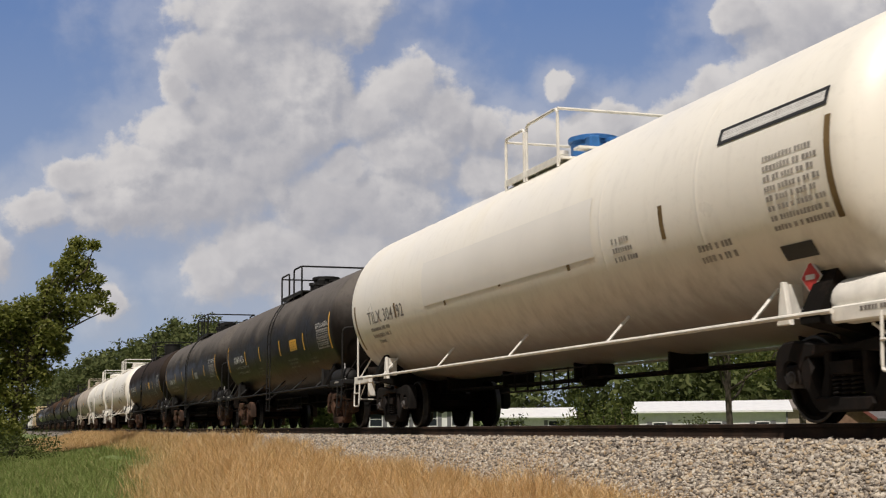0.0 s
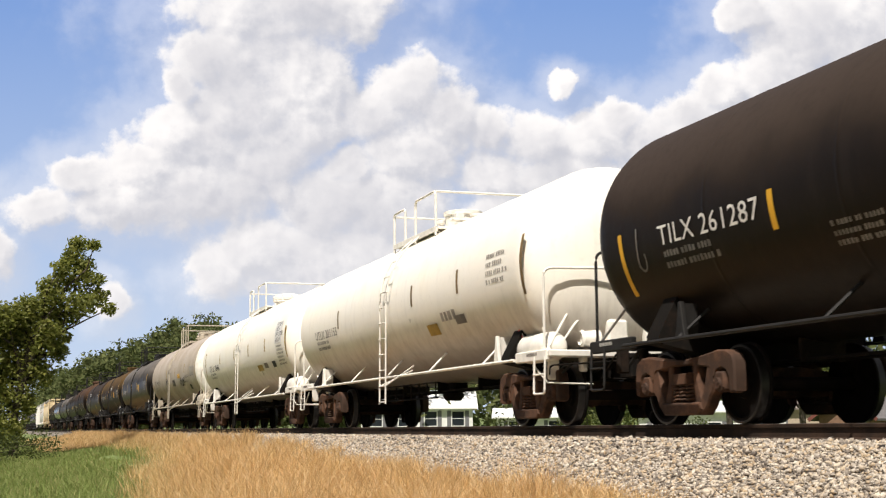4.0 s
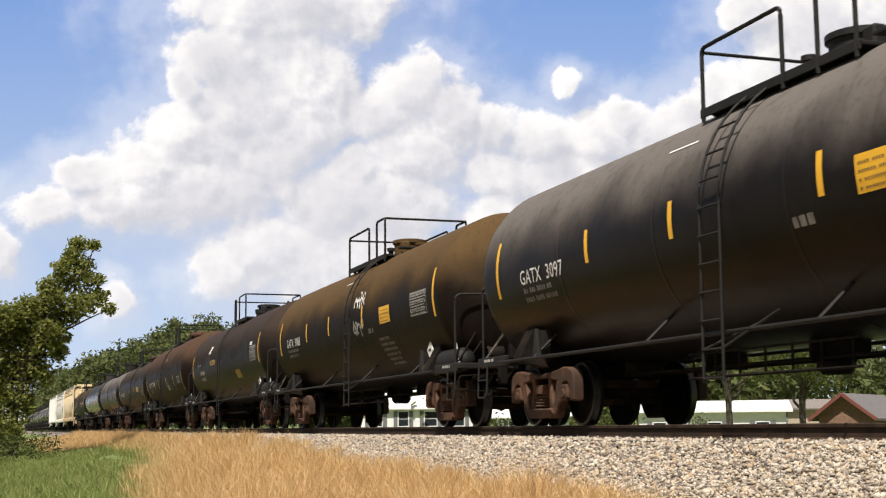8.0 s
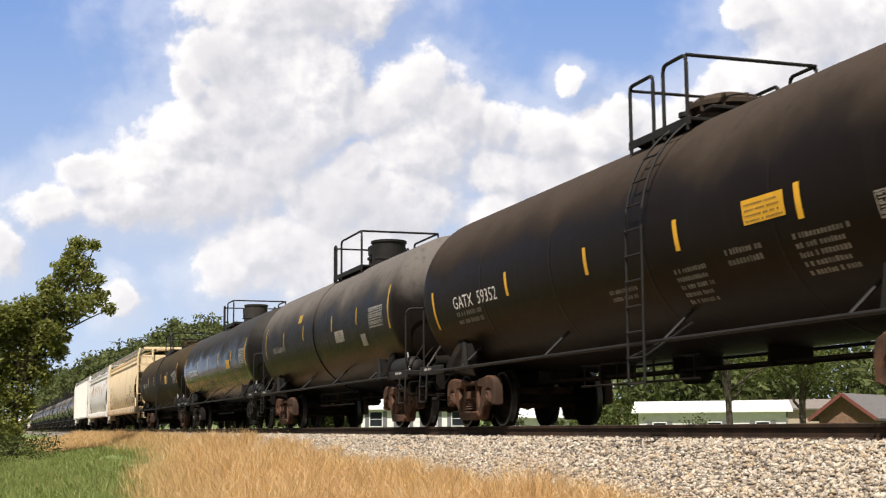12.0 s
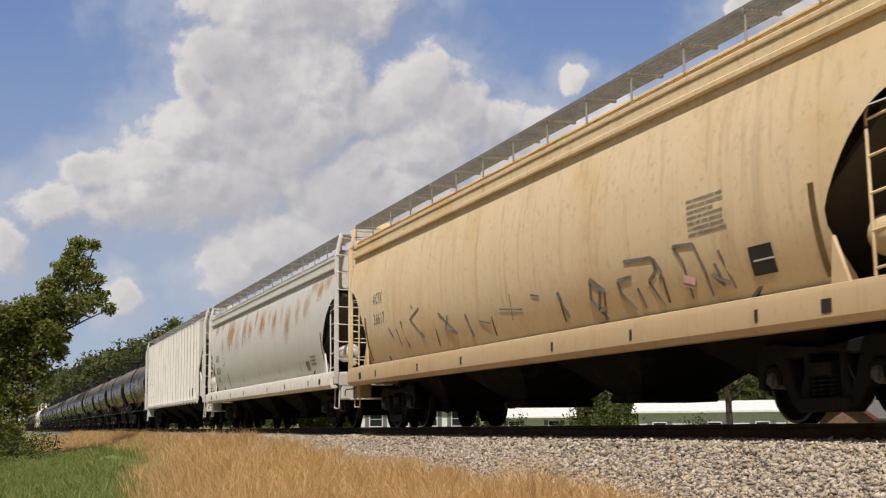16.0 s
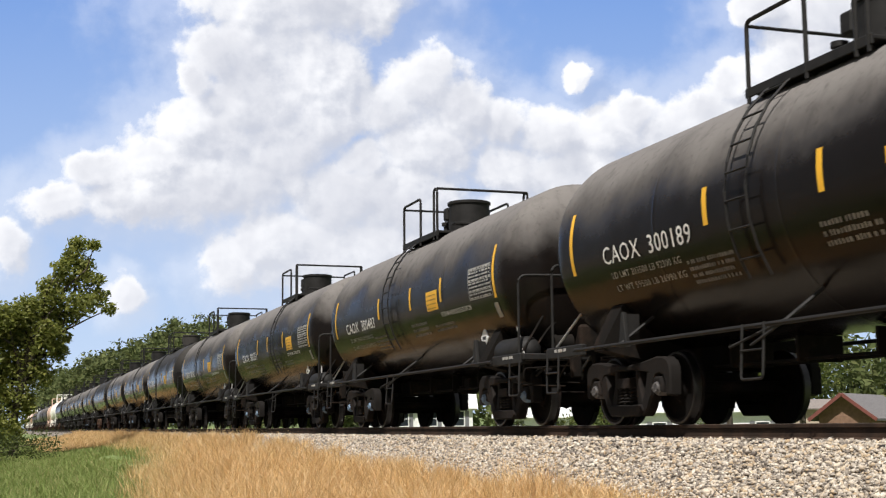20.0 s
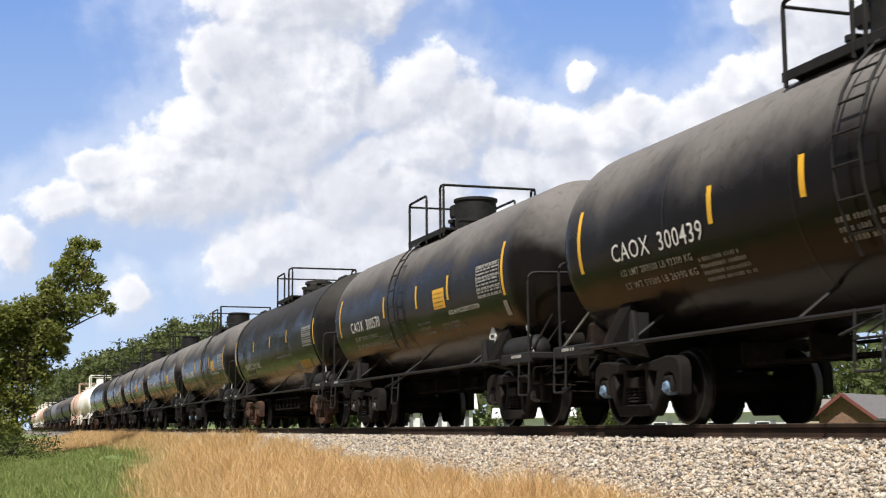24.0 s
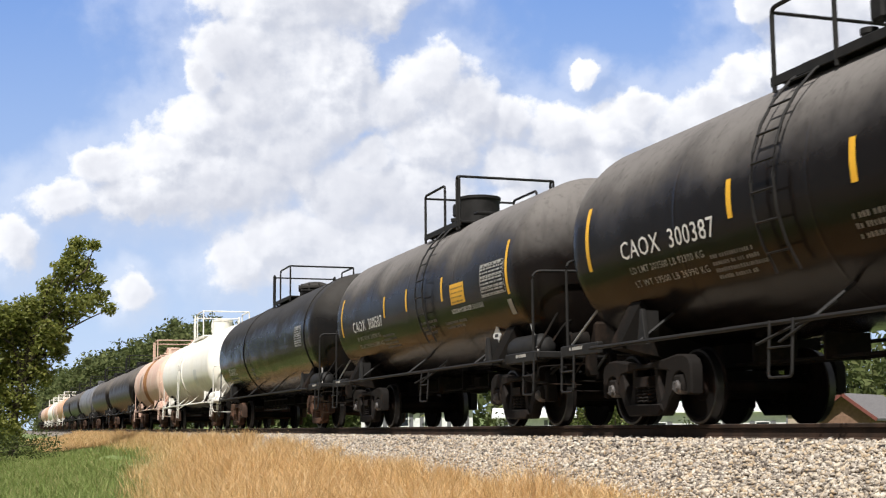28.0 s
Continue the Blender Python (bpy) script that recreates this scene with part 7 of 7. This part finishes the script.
# trees behind the track
def broad_tree(name, label, at, foot, crown, wide, trunk, leaf, seed, per=330, size=0.09, lumps=10):
    """A broad-leaved tree: its crown from the height foot up to crown, wide to each side."""
    g = random.Random(seed)
    mid, half = (foot + crown) / 2, (crown - foot) / 2
    lm = []
    for _ in range(lumps):
        lm.append((g.uniform(-0.65, 0.65) * wide, g.uniform(-0.65, 0.65) * wide, mid + g.uniform(-0.6, 0.6) * half, wide * g.uniform(0.35, 0.55), wide * g.uniform(0.35, 0.55), half * g.uniform(0.32, 0.5)))
    return tree(name, label, (*at, lerp(PROFILE, at[1])), lm, ((0.1, 0.0, foot + half * 0.7), trunk), per, size, seed, leaf)


broad_tree("tree", "green tree on a dark straight trunk behind the track", (-37.8, 22.45), 3.3, 7.2, 2.6, 0.11, M_LEAF4, 40, 620, 0.06)
broad_tree("tree", "green tree on a short grey trunk behind the track", (-38.2, 25.45), 3.0, 7.0, 2.5, 0.12, M_LEAF4, 41, 620, 0.06)
broad_tree("bush", "low green bush behind the track", (-35.0, 13.8), 0.2, 2.2, 0.7, 0.05, M_LEAF3, 42, 900, 0.05)
broad_tree("bush", "low green bush behind the track", (-33.0, 15.0), 0.2, 2.6, 0.8, 0.05, M_LEAF4, 43, 900, 0.05)
broad_tree("bush", "spreading green and reddish bush behind the track", (-30.5, 15.0), 0.2, 2.9, 0.75, 0.05, M_LEAF4, 44, 1000, 0.045)
broad_tree("bush", "small shrub before the white-roofed building", (-60.0, 33.6), 0.1, 3.3, 1.0, 0.05, M_LEAF3, 45, 260, 0.09)
for k, (bx, by) in enumerate(((-124, 57), (-121, 62), (-118, 66), (-116, 70), (-113, 74), (-110, 78), (-108, 82), (-128, 52), (-133, 46))):
    broad_tree("tree", "leafy green tree behind the houses", (bx, by), 1.2, 9.5 - 0.5 * (k % 3), 4.6, 0.2, M_LEAF3, 60 + k, 80, 0.20, 12)

# wooded hill in the distance
g = np.random.default_rng(5)
wl = []
for k in range(360):
    phi = radians(g.uniform(0.6, 16.0))
    d = g.uniform(330, 520) + max(0.0, 3.0 - math.degrees(phi)) * 90
    x, y = -d * math.cos(phi), d * math.sin(phi)
    if y < 17:
        continue
    top = lerp([(0.5, 13.5), (1.7, 16.8), (2.7, 19.2), (4.2, 25.0), (5.2, 26.5), (6.0, 29.0), (6.8, 33.5), (8.0, 35.0), (8.7, 35.0), (10.0, 33.0), (16.0, 25.0)], math.degrees(phi)) * d / 420.0
    top *= g.uniform(0.80, 1.04)
    r = g.uniform(3.5, 6.0)
    for q in range(5):
        wl.append((x + g.uniform(-.6, .6) * r, y + g.uniform(-.6, .6) * r, top - r * 0.5 - q * r * 0.62 * g.uniform(0.6, 1.2), r * g.uniform(0.45, 0.8), r * g.uniform(0.45, 0.8), r * g.uniform(0.35, 0.6)))
    for q in range(3):
        wl.append((x + g.uniform(-.5, .5) * r, y + g.uniform(-.5, .5) * r, max(1.0, top * g.uniform(0.1, 0.6)), r, r, r * 0.9))
ob = new("far_woods", leaf_mesh("far_woods", leaf_cloud(wl, 7.0, 0.70, 6), M_LEAF2))
tagged(ob, "dark green wooded hillside far behind the train", "woods", kind="stuff")
wl = []
for k in range(90):
    phi = radians(g.uniform(16, 50))
    d = g.uniform(120, 170)
    x, y = -d * math.cos(phi), d * math.sin(phi)
    r = g.uniform(3.0, 4.5)
    for q in range(5):
        wl.append((x + g.uniform(-.6, .6) * r, y + g.uniform(-.6, .6) * r, g.uniform(0.5, 8.0), r * 0.8, r * 0.8, r * 0.7))
ob = new("far_woods", leaf_mesh("far_woods", leaf_cloud(wl, 7.0, 0.45, 8), M_LEAF2))
tagged(ob, "dark green trees behind the houses", "woods", kind="stuff")

# ---- houses behind the track ----
M_WROOF = plain("white_metal_roof", (0.80, 0.80, 0.79), 0.4, 0.0, 0.1, 2.0)
M_WALLW = plain("white_siding", (0.74, 0.74, 0.72), 0.6, 0.0, 0.12, 3.0)
M_ROOFB = plain("brown_shingles", (0.17, 0.16, 0.16), 0.9, 0.0, 0.35, 9.0)
M_ROOFG = plain("grey_shingles", (0.23, 0.20, 0.18), 0.9, 0.0, 0.35, 9.0)
M_WALLB = plain("brown_siding", (0.20, 0.115, 0.075), 0.8, 0.0, 0.3, 5.0)
M_WALLT = plain("tan_brick_wall", (0.42, 0.34, 0.26), 0.85, 0.0, 0.25, 8.0)
M_SHUT = plain("grey_shutter", (0.16, 0.16, 0.17), 0.6)
M_FASCIA = plain("red_brown_fascia", (0.16, 0.05, 0.038), 0.6)
M_GLASS, _n, _l, _b = material("window_glass", 0.08)
_b.inputs["Base Color"].default_value = (0.02, 0.025, 0.03, 1)


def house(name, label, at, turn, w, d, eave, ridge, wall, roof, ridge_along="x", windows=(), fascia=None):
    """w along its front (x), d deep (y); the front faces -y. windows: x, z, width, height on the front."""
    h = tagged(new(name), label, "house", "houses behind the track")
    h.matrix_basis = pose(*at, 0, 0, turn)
    b = Build()
    b.box((0, d / 2, eave / 2), (w, d, eave), 0.02)
    if ridge_along == "y":
        b.prism([(-w / 2, eave), (w / 2, eave), (0, ridge)], "y", 0.02, d - 0.02)
    else:
        b.prism([(0.02, eave), (d - 0.02, eave), (d / 2, ridge)], "x", -w / 2 + 0.02, w / 2 - 0.02)
    part("wall", b, wall, h, smooth=0)
    o, th = 0.45, 0.12
    rf = Build()
    for s in (-1, 1):
        if ridge_along == "x":
            run = d / 2
            z1 = eave - (ridge - eave) * o / run
            ye = d / 2 + s * (run + o)
            rf.prism([(d / 2, ridge + th), (ye, z1 + th), (ye, z1), (d / 2, ridge)], "x", -w / 2 - o, w / 2 + o)
        else:
            run = w / 2
            z1 = eave - (ridge - eave) * o / run
            xe = s * (run + o)
            rf.prism([(0, ridge + th), (xe, z1 + th), (xe, z1), (0, ridge)], "y", -o, d + o)
    r = part("roof", rf, roof, h, smooth=0)
    if fascia:
        f = Build()
        if ridge_along == "x":
            f.box((0, -o - 0.03, eave - (ridge - eave) * o / (d / 2) + 0.04), (w + 2 * o, 0.04, 0.2), 0.01)
        else:
            for s in (-1, 1):
                L_ = math.hypot(w / 2 + o, (ridge - eave) * (1 + o / (w / 2)))
                ang = math.atan2((ridge - eave), w / 2)
                f.box((s * (w / 4 + o / 2), -o - 0.03, (ridge + eave - (ridge - eave) * o / (w / 2)) / 2 + 0.05), (L_, 0.05, 0.2), 0.01, Euler((0, s * ang, 0)).to_matrix())
        part("fascia", f, fascia, r)
    for x, z, ww, hh in windows:
        fr = Build()
        for dx in (-1, 1):
            fr.box((x + dx * ww / 2, -0.03, z), (0.07, 0.08, hh + 0.14), 0.01)
        for dz in (-1, 1):
            fr.box((x, -0.03, z + dz * hh / 2), (ww, 0.08, 0.07), 0.01)
        fr.box((x, -0.03, z), (ww, 0.05, 0.04), 0.005)
        wd = part("window", fr, M_WALLW, h)
        part("pane", Build().box((x, -0.015, z), (ww, 0.02, hh), 0.002), M_GLASS, wd)
        for dx in (-1, 1):
            part("shutter", Build().box((x + dx * (ww / 2 + 0.24), -0.03, z), (0.34, 0.05, hh + 0.1), 0.01), M_SHUT, wd)
    return h


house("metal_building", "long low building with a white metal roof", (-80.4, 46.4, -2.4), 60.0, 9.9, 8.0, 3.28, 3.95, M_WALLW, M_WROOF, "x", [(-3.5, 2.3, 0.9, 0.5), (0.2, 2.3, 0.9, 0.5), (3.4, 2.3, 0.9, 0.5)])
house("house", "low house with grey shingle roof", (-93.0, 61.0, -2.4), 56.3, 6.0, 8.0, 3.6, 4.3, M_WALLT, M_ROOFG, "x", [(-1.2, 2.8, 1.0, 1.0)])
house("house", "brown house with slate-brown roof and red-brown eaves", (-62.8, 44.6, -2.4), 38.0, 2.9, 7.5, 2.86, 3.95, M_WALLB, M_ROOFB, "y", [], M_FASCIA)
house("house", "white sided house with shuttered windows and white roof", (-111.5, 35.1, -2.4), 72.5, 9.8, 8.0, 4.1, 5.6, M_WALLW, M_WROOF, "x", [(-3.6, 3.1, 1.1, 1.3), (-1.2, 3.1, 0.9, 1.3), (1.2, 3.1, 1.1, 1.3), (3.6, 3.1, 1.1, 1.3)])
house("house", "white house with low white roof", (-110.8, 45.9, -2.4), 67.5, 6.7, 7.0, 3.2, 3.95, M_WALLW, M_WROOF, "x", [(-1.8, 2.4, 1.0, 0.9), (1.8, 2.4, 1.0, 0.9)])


def motions():
    """The train rolls past, its wheels turn, the clouds drift."""
    for car, place in TRAIN:
        walk(car, [(t / 2, pose(place + travel(t / 2), TRACK_Y, 0)) for t in range(57)])
    for s in (-1, 1):
        first = WHEELSETS[s][0]
        rows = []
        for k in range(28 * FPS + 1):
            t = k / FPS
            rows.append((t, Matrix.Translation((s * 0.889, 0, WHEEL_R)) @ Matrix.Rotation(travel(t) / WHEEL_R, 4, "Y")))
        walk(first, rows)
        for w in WHEELSETS[s][1:]:
            w.rotation_mode = "QUATERNION"
            w.animation_data_create()
            w.animation_data.action = first.animation_data.action
            w.animation_data.action_slot = first.animation_data.action_slot
    walk(clouds, [(t, CLOUD_BASE @ pose(*drift(t), 0)) for t in (0, 7, 14, 21, 28)])


motions()
